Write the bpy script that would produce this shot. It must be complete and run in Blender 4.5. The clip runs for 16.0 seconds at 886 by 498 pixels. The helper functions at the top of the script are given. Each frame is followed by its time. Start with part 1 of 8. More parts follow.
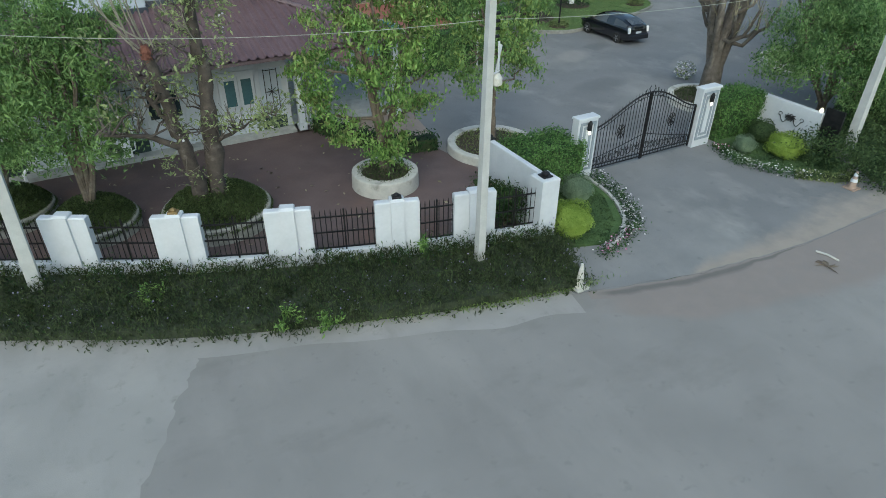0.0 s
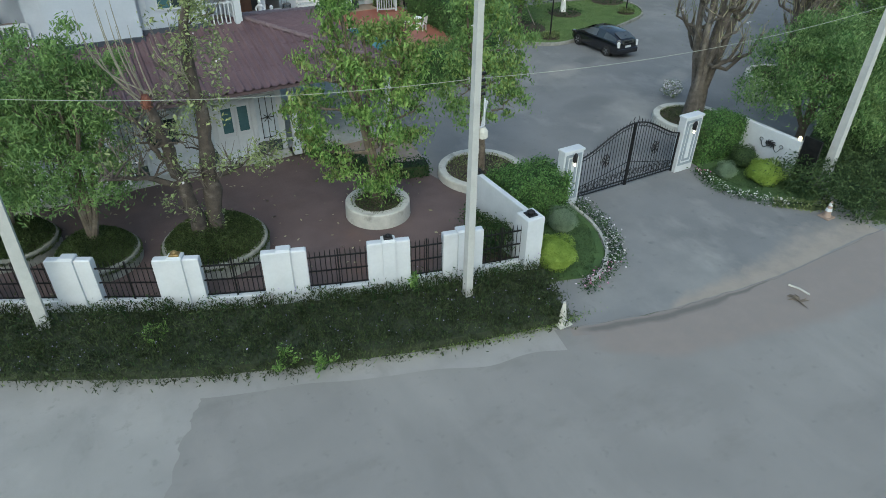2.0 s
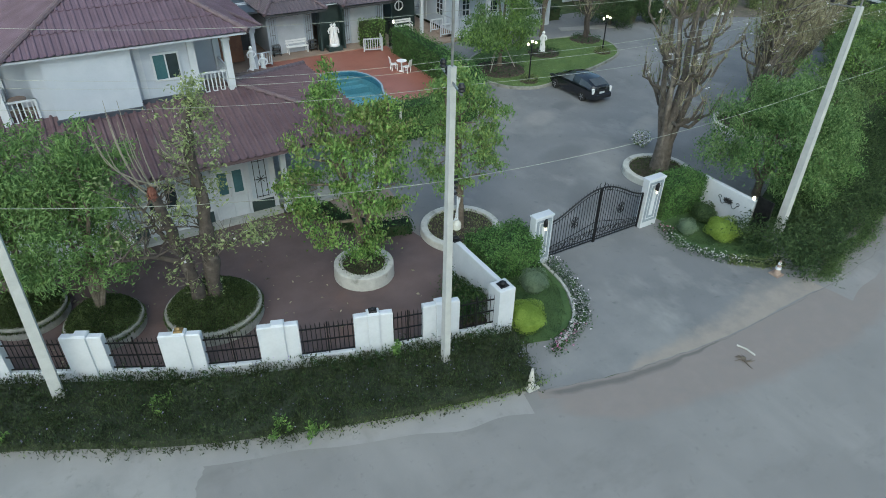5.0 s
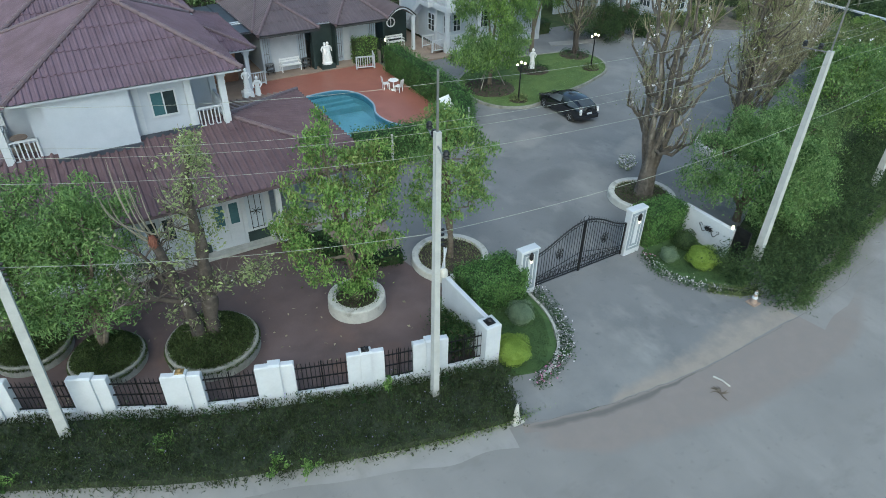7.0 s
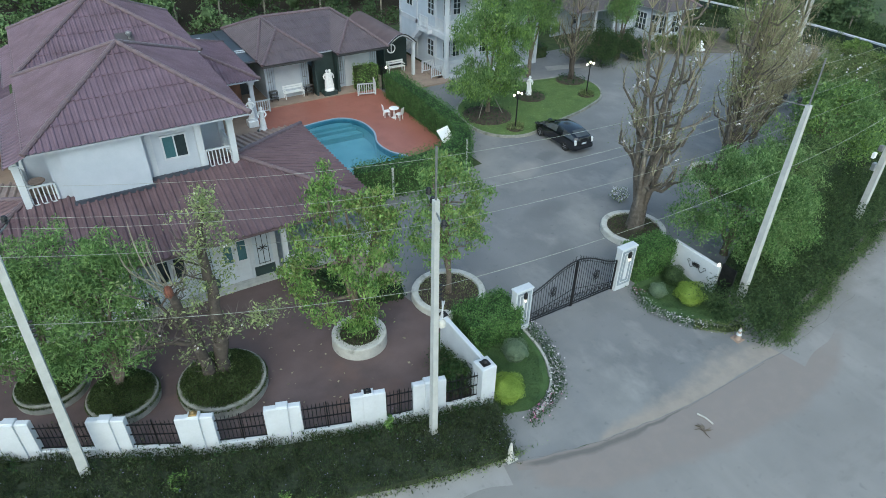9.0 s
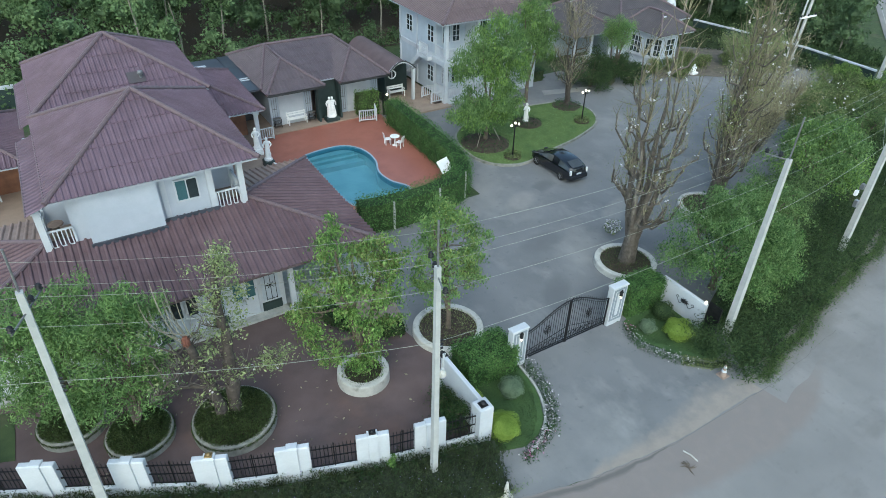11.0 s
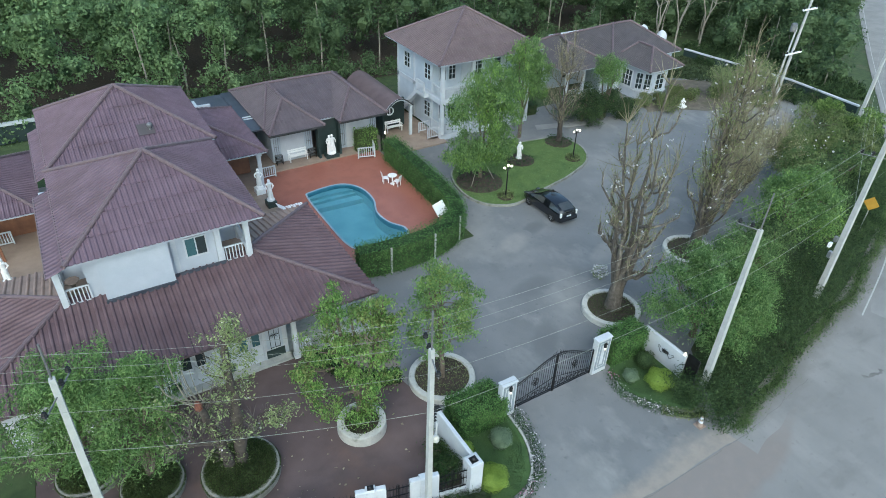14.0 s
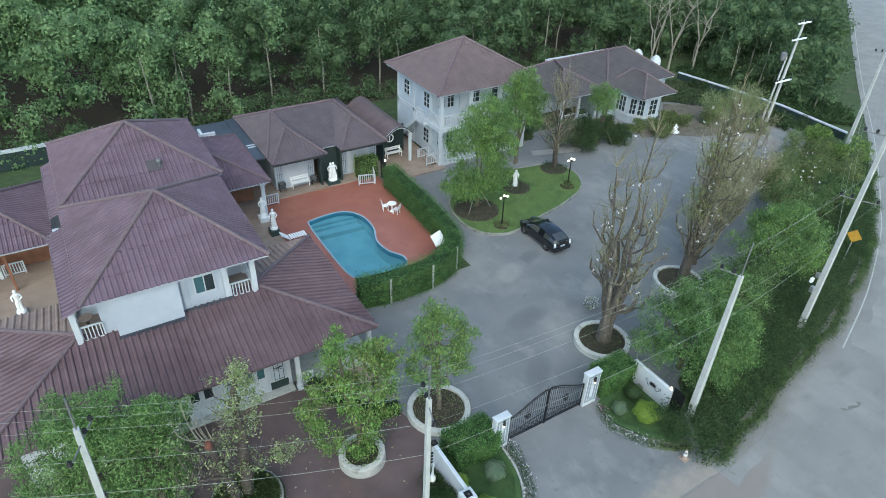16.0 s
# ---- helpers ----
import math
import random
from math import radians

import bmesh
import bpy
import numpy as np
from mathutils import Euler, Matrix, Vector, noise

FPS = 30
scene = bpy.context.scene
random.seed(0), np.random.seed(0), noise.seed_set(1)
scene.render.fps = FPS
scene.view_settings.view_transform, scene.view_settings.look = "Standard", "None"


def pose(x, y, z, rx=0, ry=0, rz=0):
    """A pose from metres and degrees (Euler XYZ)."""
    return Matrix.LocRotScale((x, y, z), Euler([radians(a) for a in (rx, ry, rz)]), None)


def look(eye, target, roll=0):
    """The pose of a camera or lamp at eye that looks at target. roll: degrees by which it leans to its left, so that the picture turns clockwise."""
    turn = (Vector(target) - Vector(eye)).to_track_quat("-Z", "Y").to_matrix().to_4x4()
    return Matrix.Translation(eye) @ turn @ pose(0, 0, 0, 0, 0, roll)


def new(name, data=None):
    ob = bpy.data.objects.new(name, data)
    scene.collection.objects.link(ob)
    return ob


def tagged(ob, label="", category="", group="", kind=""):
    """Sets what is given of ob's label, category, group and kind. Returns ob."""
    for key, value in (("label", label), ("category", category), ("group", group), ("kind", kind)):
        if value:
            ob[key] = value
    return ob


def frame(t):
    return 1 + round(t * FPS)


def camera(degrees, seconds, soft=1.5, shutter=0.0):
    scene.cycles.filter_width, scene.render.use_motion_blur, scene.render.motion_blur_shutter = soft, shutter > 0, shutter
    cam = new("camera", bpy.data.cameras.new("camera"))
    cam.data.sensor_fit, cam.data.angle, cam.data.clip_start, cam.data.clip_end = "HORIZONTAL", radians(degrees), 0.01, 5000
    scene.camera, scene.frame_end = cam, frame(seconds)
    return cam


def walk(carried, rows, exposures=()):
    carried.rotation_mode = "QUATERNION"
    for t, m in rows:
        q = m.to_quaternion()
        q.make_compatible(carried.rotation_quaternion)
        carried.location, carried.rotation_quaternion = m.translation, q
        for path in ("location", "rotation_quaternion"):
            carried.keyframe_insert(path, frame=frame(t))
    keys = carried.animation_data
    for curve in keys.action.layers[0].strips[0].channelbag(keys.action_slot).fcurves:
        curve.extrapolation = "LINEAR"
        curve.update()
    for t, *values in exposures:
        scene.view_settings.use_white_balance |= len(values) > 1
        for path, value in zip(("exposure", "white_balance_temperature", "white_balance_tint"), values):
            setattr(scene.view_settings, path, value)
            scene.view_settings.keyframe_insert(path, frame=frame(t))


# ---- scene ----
cam = camera(69.7, 16.0, soft=0.9)
PATH = [
    (0, (-0.01, -0.124, 9.634), (0.811, 1.328, 8.55), 0.49),
    (0.5, (0.061, -0.002, 9.922), (0.877, 1.444, 8.826), 0.48),
    (1, (0.152, 0.131, 10.276), (0.961, 1.569, 9.163), 0.52),
    (1.5, (0.15, 0.016, 10.736), (0.967, 1.445, 9.617), 0.67),
    (2, (0.187, -0.088, 11.237), (1.008, 1.335, 10.114), 0.75),
    (2.5, (0.214, -0.234, 11.666), (1.041, 1.189, 10.547), 0.75),
    (3, (0.23, -0.34, 12.11), (1.065, 1.09, 10.992), 0.78),
    (3.5, (0.213, -0.363, 12.586), (1.059, 1.06, 11.464), 0.9),
    (4, (0.245, -0.439, 13.027), (1.095, 0.983, 11.906), 0.9),
    (6.5, (0.423, -0.5, 15.243), (1.284, 0.902, 14.106), 1.1),
    (7, (0.498, -0.496, 15.641), (1.359, 0.903, 14.501), 1.0),
    (7.5, (0.501, -0.543, 16.113), (1.362, 0.857, 14.973), 1.0),
    (8, (0.496, -0.56, 16.559), (1.357, 0.841, 15.421), 1.0),
    (8.5, (0.474, -0.58, 17.061), (1.336, 0.821, 15.923), 1.1),
    (9, (0.444, -0.605, 17.543), (1.308, 0.796, 16.407), 1.1),
    (11.5, (0.281, -0.585, 20.25), (1.151, 0.81, 19.111), 1.4),
    (12, (0.311, -0.591, 20.737), (1.181, 0.804, 19.599), 1.4),
    (12.5, (0.346, -0.554, 21.249), (1.219, 0.839, 20.109), 1.5),
    (13, (0.353, -0.528, 21.709), (1.23, 0.863, 20.571), 1.6),
    (13.5, (0.379, -0.522, 22.269), (1.256, 0.868, 21.129), 1.7),
    (14, (0.337, -0.54, 22.807), (1.216, 0.85, 21.669), 1.9),
    (14.5, (0.315, -0.567, 23.374), (1.195, 0.824, 22.237), 2.0),
    (15, (0.273, -0.571, 23.934), (1.156, 0.819, 22.799), 2.1),
    (15.5, (0.254, -0.617, 24.533), (1.139, 0.773, 23.4), 2.2),
    (16, (0.225, -0.679, 25.045), (1.111, 0.713, 23.915), 2.3),
]
walk(cam, [(t, look(eye, target, roll)) for t, eye, target, roll in PATH], [(0.0, 0.865, 6540.0, -5.0), (4.0, 0.89, 6480.0, -5.0), (6.5, 1.01, 6320.0, -5.5), (8.0, 1.08, 6270.0, -5.5), (12.5, 1.2, 6200.0, -5.0), (16.0, 1.245, 6190.0, -4.5)])

# ---- world, sun ----
world = bpy.data.worlds.new("world")
scene.world = world
world.use_nodes = True
wn = world.node_tree
sky = wn.nodes.new("ShaderNodeTexSky")
sky.sky_type = "NISHITA"
sky.sun_disc = False
sky.sun_elevation = radians(38)
sky.sun_rotation = radians(212)
sky.air_density, sky.dust_density, sky.ozone_density = 1.0, 1.5, 1.0
bgn = wn.nodes["Background"]
bgn.inputs["Strength"].default_value = 0.15
wn.links.new(sky.outputs[0], bgn.inputs["Color"])
sun = new("sun", bpy.data.lights.new("sun", "SUN"))
sun.data.energy, sun.data.angle, sun.data.color = 0.78, radians(60), (1.0, 0.97, 0.93)
sun.rotation_euler = (radians(38), 0, radians(-32))


# ---- materials ----
def mat(name, dark, light, scale=3.0, rough=0.7, bump=0.15, fine=25.0, metal=0.0, island=0.0, rnd=0.0, spec=0.5):
    """Two scales of noise between two colours, fine bump; island: variation per loose piece; rnd: per object."""
    m = bpy.data.materials.new(name)
    m.use_nodes = True
    nt = m.node_tree
    b = nt.nodes["Principled BSDF"]
    tc = nt.nodes.new("ShaderNodeTexCoord")
    n1, n2 = nt.nodes.new("ShaderNodeTexNoise"), nt.nodes.new("ShaderNodeTexNoise")
    n1.inputs["Scale"].default_value, n1.inputs["Detail"].default_value = scale, 6
    n2.inputs["Scale"].default_value, n2.inputs["Detail"].default_value = fine, 4
    for n in (n1, n2):
        nt.links.new(tc.outputs["Object"], n.inputs["Vector"])
    add = nt.nodes.new("ShaderNodeMath")
    add.operation = "MULTIPLY_ADD"
    add.inputs[1].default_value = 0.35
    nt.links.new(n2.outputs["Fac"], add.inputs[0])
    nt.links.new(n1.outputs["Fac"], add.inputs[2])
    ramp = nt.nodes.new("ShaderNodeMapRange")
    ramp.inputs["From Min"].default_value, ramp.inputs["From Max"].default_value = 0.42, 0.92
    last = add.outputs[0]
    for amount, kind, out in ((island, "ShaderNodeNewGeometry", "Random Per Island"), (rnd, "ShaderNodeObjectInfo", "Random")):
        if amount:
            info, ad = nt.nodes.new(kind), nt.nodes.new("ShaderNodeMath")
            sub = nt.nodes.new("ShaderNodeMath")
            sub.operation, sub.inputs[1].default_value = "SUBTRACT", 0.5
            nt.links.new(info.outputs[out], sub.inputs[0])
            ad.operation, ad.inputs[1].default_value = "MULTIPLY_ADD", amount
            nt.links.new(sub.outputs[0], ad.inputs[0])
            nt.links.new(last, ad.inputs[2])
            last = ad.outputs[0]
    nt.links.new(last, ramp.inputs["Value"])
    mix = nt.nodes.new("ShaderNodeMix")
    mix.data_type = "RGBA"
    mix.inputs["A"].default_value, mix.inputs["B"].default_value = (*dark, 1), (*light, 1)
    nt.links.new(ramp.outputs[0], mix.inputs["Factor"])
    nt.links.new(mix.outputs["Result"], b.inputs["Base Color"])
    b.inputs["Roughness"].default_value, b.inputs["Metallic"].default_value = rough, metal
    b.inputs["Specular IOR Level"].default_value = spec
    if bump:
        bp = nt.nodes.new("ShaderNodeBump")
        bp.inputs["Strength"].default_value, bp.inputs["Distance"].default_value = bump, 0.02
        nt.links.new(n2.outputs["Fac"], bp.inputs["Height"])
        nt.links.new(bp.outputs[0], b.inputs["Normal"])
    return m


def stained(m, dark, scale, low, high, stretch=(1, 1, 1)):
    """Lays large soft stains of a darker or lighter colour over a material."""
    nt = m.node_tree
    b = nt.nodes["Principled BSDF"]
    src = b.inputs["Base Color"].links[0].from_socket
    tc, mp, n = nt.nodes.new("ShaderNodeTexCoord"), nt.nodes.new("ShaderNodeMapping"), nt.nodes.new("ShaderNodeTexNoise")
    mp.inputs["Scale"].default_value = stretch
    n.inputs["Scale"].default_value, n.inputs["Detail"].default_value, n.inputs["Roughness"].default_value = scale, 8, 0.62
    nt.links.new(tc.outputs["Object"], mp.inputs[0])
    nt.links.new(mp.outputs[0], n.inputs["Vector"])
    r = nt.nodes.new("ShaderNodeMapRange")
    r.inputs["From Min"].default_value, r.inputs["From Max"].default_value = low, high
    nt.links.new(n.outputs["Fac"], r.inputs["Value"])
    mix = nt.nodes.new("ShaderNodeMix")
    mix.data_type = "RGBA"
    mix.inputs["B"].default_value = (*dark, 1)
    nt.links.new(r.outputs[0], mix.inputs["Factor"])
    nt.links.new(src, mix.inputs["A"])
    nt.links.new(mix.outputs["Result"], b.inputs["Base Color"])
    return m


def glowing(name, colour, strength):
    m = bpy.data.materials.new(name)
    m.use_nodes = True
    b = m.node_tree.nodes["Principled BSDF"]
    b.inputs["Base Color"].default_value = (*colour, 1)
    b.inputs["Emission Color"].default_value = (*colour, 1)
    b.inputs["Emission Strength"].default_value = strength
    return m


ASPHALT = stained(stained(stained(mat("asphalt", (0.125, 0.128, 0.132), (0.185, 0.187, 0.19), 0.35, 0.85, 0.3, 60), (0.235, 0.232, 0.225), 0.16, 0.52, 0.75), (0.225, 0.225, 0.22), 0.55, 0.53, 0.72, (1, 0.6, 1)), (0.105, 0.107, 0.11), 2.6, 0.6, 0.8)
ROAD = stained(stained(stained(mat("road_asphalt", (0.178, 0.172, 0.166), (0.222, 0.214, 0.206), 0.5, 0.85, 0.3, 70), (0.255, 0.245, 0.234), 0.22, 0.5, 0.72, (1, 0.35, 1)), (0.155, 0.148, 0.141), 0.7, 0.55, 0.8, (0.5, 1, 1)), (0.15, 0.145, 0.14), 3.2, 0.6, 0.78)
FARROAD = stained(mat("far_road", (0.195, 0.19, 0.184), (0.242, 0.236, 0.228), 0.6, 0.9, 0.3, 60), (0.262, 0.25, 0.238), 0.3, 0.5, 0.72)
OLDROAD = stained(stained(stained(mat("old_road", (0.222, 0.218, 0.21), (0.275, 0.268, 0.257), 0.6, 0.9, 0.3, 60), (0.3, 0.287, 0.272), 0.3, 0.5, 0.72), (0.19, 0.186, 0.178), 3.0, 0.58, 0.76), (0.2, 0.195, 0.186), 0.8, 0.56, 0.75, (1, 0.4, 1))
CRACK = mat("road_crack", (0.115, 0.11, 0.105), (0.175, 0.166, 0.156), 4, 0.9, 0.3, 40)
DRYBED = stained(mat("dry_bed", (0.085, 0.07, 0.055), (0.16, 0.135, 0.105), 1.5, 0.95, 0.6, 40), (0.06, 0.065, 0.035), 0.9, 0.5, 0.7)
DUST = stained(mat("road_dust", (0.2, 0.18, 0.165), (0.27, 0.25, 0.23), 0.8, 0.95, 0.3, 50), (0.17, 0.17, 0.17), 0.5, 0.5, 0.7)
COURT = stained(stained(mat("court_paving", (0.078, 0.054, 0.053), (0.124, 0.087, 0.084), 0.8, 0.8, 0.4, 40), (0.055, 0.042, 0.042), 0.35, 0.5, 0.75), (0.135, 0.078, 0.062), 0.22, 0.55, 0.75)
DECK = stained(mat("terracotta_deck", (0.235, 0.085, 0.06), (0.33, 0.13, 0.094), 1.0, 0.45, 0.2, 30), (0.21, 0.068, 0.047), 0.5, 0.5, 0.75)
TERRACE = mat("beige_terrace", (0.215, 0.162, 0.13), (0.3, 0.232, 0.188), 1.5, 0.6, 0.15, 20)
EARTH = mat("bed_soil", (0.03, 0.025, 0.018), (0.075, 0.055, 0.04), 5, 0.95, 0.6, 40)
GRASSY = stained(mat("verge_ground", (0.025, 0.045, 0.015), (0.06, 0.09, 0.03), 1.5, 0.95, 0.6, 50), (0.09, 0.075, 0.05), 0.4, 0.55, 0.75)
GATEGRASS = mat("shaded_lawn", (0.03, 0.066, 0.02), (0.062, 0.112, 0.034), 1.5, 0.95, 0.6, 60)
LAWN = mat("lawn_base", (0.056, 0.1, 0.026), (0.112, 0.165, 0.046), 1.2, 0.95, 0.6, 60)
WHITE = stained(mat("white_paint", (0.415, 0.442, 0.48), (0.494, 0.521, 0.558), 1.5, 0.6, 0.08, 12), (0.44, 0.455, 0.475), 0.8, 0.58, 0.8)
GREYWALL = mat("pale_grey_paint", (0.36, 0.395, 0.455), (0.42, 0.455, 0.515), 1.5, 0.65, 0.08, 15)
BLUEWALL = mat("grey_blue_paint", (0.36, 0.41, 0.47), (0.44, 0.49, 0.55), 1.2, 0.65, 0.08, 15)
KERB = mat("kerb_concrete", (0.29, 0.3, 0.285), (0.42, 0.42, 0.4), 4, 0.85, 0.3, 40)
CREAM = stained(mat("planter_stone", (0.36, 0.36, 0.335), (0.5, 0.495, 0.46), 4, 0.8, 0.3, 30), (0.25, 0.25, 0.225), 2.0, 0.54, 0.7)
POLEC = stained(mat("pole_concrete", (0.335, 0.345, 0.34), (0.43, 0.44, 0.435), 3, 0.85, 0.2, 30), (0.32, 0.33, 0.32), 1.2, 0.55, 0.75)
ROOFA = mat("brown_sheet_tile", (0.088, 0.06, 0.062), (0.128, 0.092, 0.094), 1.2, 0.6, 0.25, 20)
ROOF = stained(mat("roof_tile", (0.098, 0.065, 0.084), (0.144, 0.1, 0.13), 1.2, 0.66, 0.25, 20, spec=0.3), (0.085, 0.058, 0.068), 0.45, 0.5, 0.75)
ROOFB = mat("grey_brown_tile", (0.07, 0.053, 0.059), (0.107, 0.082, 0.092), 1.2, 0.6, 0.25, 20)
ROOFD = mat("dark_roof_sheet", (0.036, 0.044, 0.06), (0.066, 0.075, 0.095), 1.2, 0.4, 0.1, 20)
ROOFG = mat("dark_grey_tile", (0.052, 0.044, 0.047), (0.08, 0.068, 0.071), 1.2, 0.6, 0.25, 20)
ROOFLOW = stained(mat("veranda_tile", (0.096, 0.061, 0.07), (0.14, 0.094, 0.105), 1.2, 0.66, 0.25, 20, spec=0.3), (0.07, 0.042, 0.048), 0.4, 0.5, 0.75)
RIDGE = mat("ridge_cap", (0.1, 0.07, 0.079), (0.15, 0.109, 0.12), 2, 0.6, 0.2, 20)
IRON = mat("black_iron", (0.012, 0.012, 0.014), (0.03, 0.03, 0.032), 6, 0.45, 0.1, 60, metal=0.6)
STEEL = mat("galvanised_steel", (0.35, 0.36, 0.38), (0.5, 0.51, 0.53), 6, 0.4, 0.05, 40, metal=0.8)
DULLSTEEL = mat("weathered_steel", (0.16, 0.165, 0.17), (0.27, 0.275, 0.28), 6, 0.5, 0.05, 40, metal=0.6)
DARKGREEN = mat("dark_green_paint", (0.015, 0.03, 0.03), (0.03, 0.05, 0.048), 2, 0.5, 0.1, 20)
MARBLE = mat("white_marble", (0.66, 0.67, 0.68), (0.8, 0.8, 0.8), 5, 0.4, 0.1, 20)
PLASTIC = mat("white_plastic", (0.72, 0.73, 0.74), (0.8, 0.8, 0.8), 3, 0.4, 0.03, 20)
WOOD = mat("brown_wood", (0.12, 0.05, 0.03), (0.24, 0.11, 0.06), 2, 0.6, 0.2, 30)
DARKBARK = stained(mat("dark_bark", (0.035, 0.028, 0.024), (0.085, 0.07, 0.06), 6, 0.9, 0.8, 30), (0.14, 0.127, 0.11), 3.0, 0.6, 0.75)
BARK = stained(mat("bark", (0.07, 0.055, 0.042), (0.16, 0.13, 0.1), 6, 0.9, 0.8, 30), (0.21, 0.19, 0.165), 2.5, 0.55, 0.72)
PALEBARK = mat("pale_bark", (0.075, 0.065, 0.056), (0.165, 0.145, 0.125), 5, 0.9, 0.6, 30)
KNOTBARK = stained(mat("knotty_bark", (0.055, 0.05, 0.044), (0.125, 0.115, 0.1), 6, 0.9, 0.8, 30), (0.25, 0.23, 0.2), 3.5, 0.53, 0.66)
GREYBARK = stained(mat("grey_bark", (0.05, 0.043, 0.036), (0.12, 0.104, 0.088), 6, 0.9, 0.8, 30), (0.2, 0.18, 0.155), 2.6, 0.54, 0.7, (1, 1, 0.3))
BONEBARK = mat("bleached_bark", (0.15, 0.14, 0.115), (0.28, 0.265, 0.22), 5, 0.9, 0.4, 30)
SHOOT = mat("young_bark", (0.16, 0.15, 0.115), (0.28, 0.265, 0.21), 6, 0.8, 0.2, 30)
OLDSTONE = stained(mat("mottled_stone", (0.17, 0.17, 0.152), (0.3, 0.3, 0.275), 5, 0.9, 0.5, 30), (0.13, 0.14, 0.11), 1.6, 0.5, 0.68)
BRASS = mat("aged_brass", (0.16, 0.11, 0.05), (0.3, 0.21, 0.09), 6, 0.45, 0.1, 30, metal=0.5)
CARGLASS = mat("car_glass", (0.03, 0.035, 0.036), (0.07, 0.07, 0.068), 0.8, 0.06, 0.0, 10, spec=0.8)
FRAMEBLUE = mat("slate_blue_paint", (0.17, 0.205, 0.24), (0.24, 0.28, 0.32), 3, 0.6, 0.08, 15)
BLACKGLASS = mat("dark_window_glass", (0.012, 0.02, 0.024), (0.035, 0.05, 0.055), 0.8, 0.1, 0.0, 10, spec=0.8)
ROOFT = stained(mat("tan_brown_tile", (0.24, 0.165, 0.135), (0.33, 0.24, 0.2), 1.2, 0.6, 0.25, 20), (0.17, 0.115, 0.1), 0.8, 0.5, 0.75)
GLASS = mat("window_glass", (0.03, 0.085, 0.1), (0.07, 0.15, 0.17), 0.8, 0.08, 0.0, 10, spec=0.8)
DARK = mat("dark_interior", (0.02, 0.022, 0.025), (0.05, 0.05, 0.055), 1, 0.7, 0.0, 10)
RUBBER = mat("tyre_rubber", (0.012, 0.012, 0.012), (0.025, 0.025, 0.025), 8, 0.8, 0.1, 60)
CARPAINT = mat("black_car_paint", (0.006, 0.007, 0.01), (0.012, 0.013, 0.017), 2, 0.12, 0.0, 20, spec=0.8)
ORANGE = mat("faded_orange", (0.2, 0.145, 0.115), (0.29, 0.22, 0.18), 6, 0.7, 0.1, 30)
YELLOW = mat("sign_yellow", (0.38, 0.22, 0.03), (0.48, 0.29, 0.05), 4, 0.5, 0.05, 30)
REDCLAY = mat("red_orchid_pot", (0.12, 0.045, 0.032), (0.19, 0.075, 0.05), 6, 0.8, 0.2, 30)
LINEPAINT = mat("worn_line_paint", (0.27, 0.27, 0.255), (0.42, 0.42, 0.4), 5, 0.8, 0.1, 40)
WIRE = mat("cable", (0.24, 0.26, 0.22), (0.36, 0.38, 0.33), 4, 0.5, 0.0, 20)
LAMPGLASS = glowing("lamp_globe", (1.0, 0.87, 0.66), 2.6)
BULB = glowing("lantern_bulb", (1.0, 0.86, 0.62), 1.2)


def leafmat(name, dark, light, rough=0.58, vary=0.55):
    m = mat(name, tuple(0.82 * c for c in dark), tuple(1.08 * c for c in light), 1.5, rough, 0.0, 5, island=vary, spec=0.22)
    b = m.node_tree.nodes["Principled BSDF"]
    nt = m.node_tree
    tr, mx = nt.nodes.new("ShaderNodeBsdfTranslucent"), nt.nodes.new("ShaderNodeMixShader")
    mx.inputs[0].default_value = 0.36
    nt.links.new(b.inputs["Base Color"].links[0].from_socket, tr.inputs["Color"])
    nt.links.new(b.outputs[0], mx.inputs[1])
    nt.links.new(tr.outputs[0], mx.inputs[2])
    nt.links.new(mx.outputs[0], nt.nodes["Material Output"].inputs["Surface"])
    return m


LEAF = leafmat("leaf_mid_green", (0.081, 0.149, 0.04), (0.241, 0.345, 0.103))
LEAFB = leafmat("leaf_bright_green", (0.083, 0.172, 0.045), (0.245, 0.382, 0.112))
LEAFD = leafmat("leaf_dark_green", (0.018, 0.05, 0.018), (0.06, 0.12, 0.04))
LEAFY = leafmat("leaf_yellow_green", (0.17, 0.27, 0.045), (0.32, 0.43, 0.1), vary=0.3)
LEAFO = leafmat("leaf_olive", (0.095, 0.13, 0.05), (0.225, 0.27, 0.115))
LEAFG = leafmat("leaf_grey_green", (0.115, 0.17, 0.115), (0.215, 0.29, 0.19), vary=0.3)
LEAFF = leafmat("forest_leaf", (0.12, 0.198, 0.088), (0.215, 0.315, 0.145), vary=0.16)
LEAFH = leafmat("hedge_leaf", (0.027, 0.041, 0.019), (0.073, 0.097, 0.045))
LEAFC = leafmat("cover_leaf", (0.04, 0.062, 0.023), (0.094, 0.132, 0.05))
LEAFK = leafmat("clipped_leaf", (0.042, 0.105, 0.032), (0.135, 0.25, 0.078))
LEAFBR = leafmat("dry_twig_leaf", (0.17, 0.155, 0.108), (0.32, 0.292, 0.205))
LEAFP = leafmat("leaf_pale", (0.144, 0.192, 0.084), (0.324, 0.384, 0.18))
LEAFW = leafmat("leaf_wilted", (0.125, 0.16, 0.052), (0.27, 0.325, 0.122))
LEAFL = leafmat("leaf_soft_green", (0.098, 0.182, 0.063), (0.217, 0.342, 0.12), vary=0.35)
LEAFT = leafmat("leaf_tan", (0.28, 0.27, 0.15), (0.46, 0.44, 0.27))
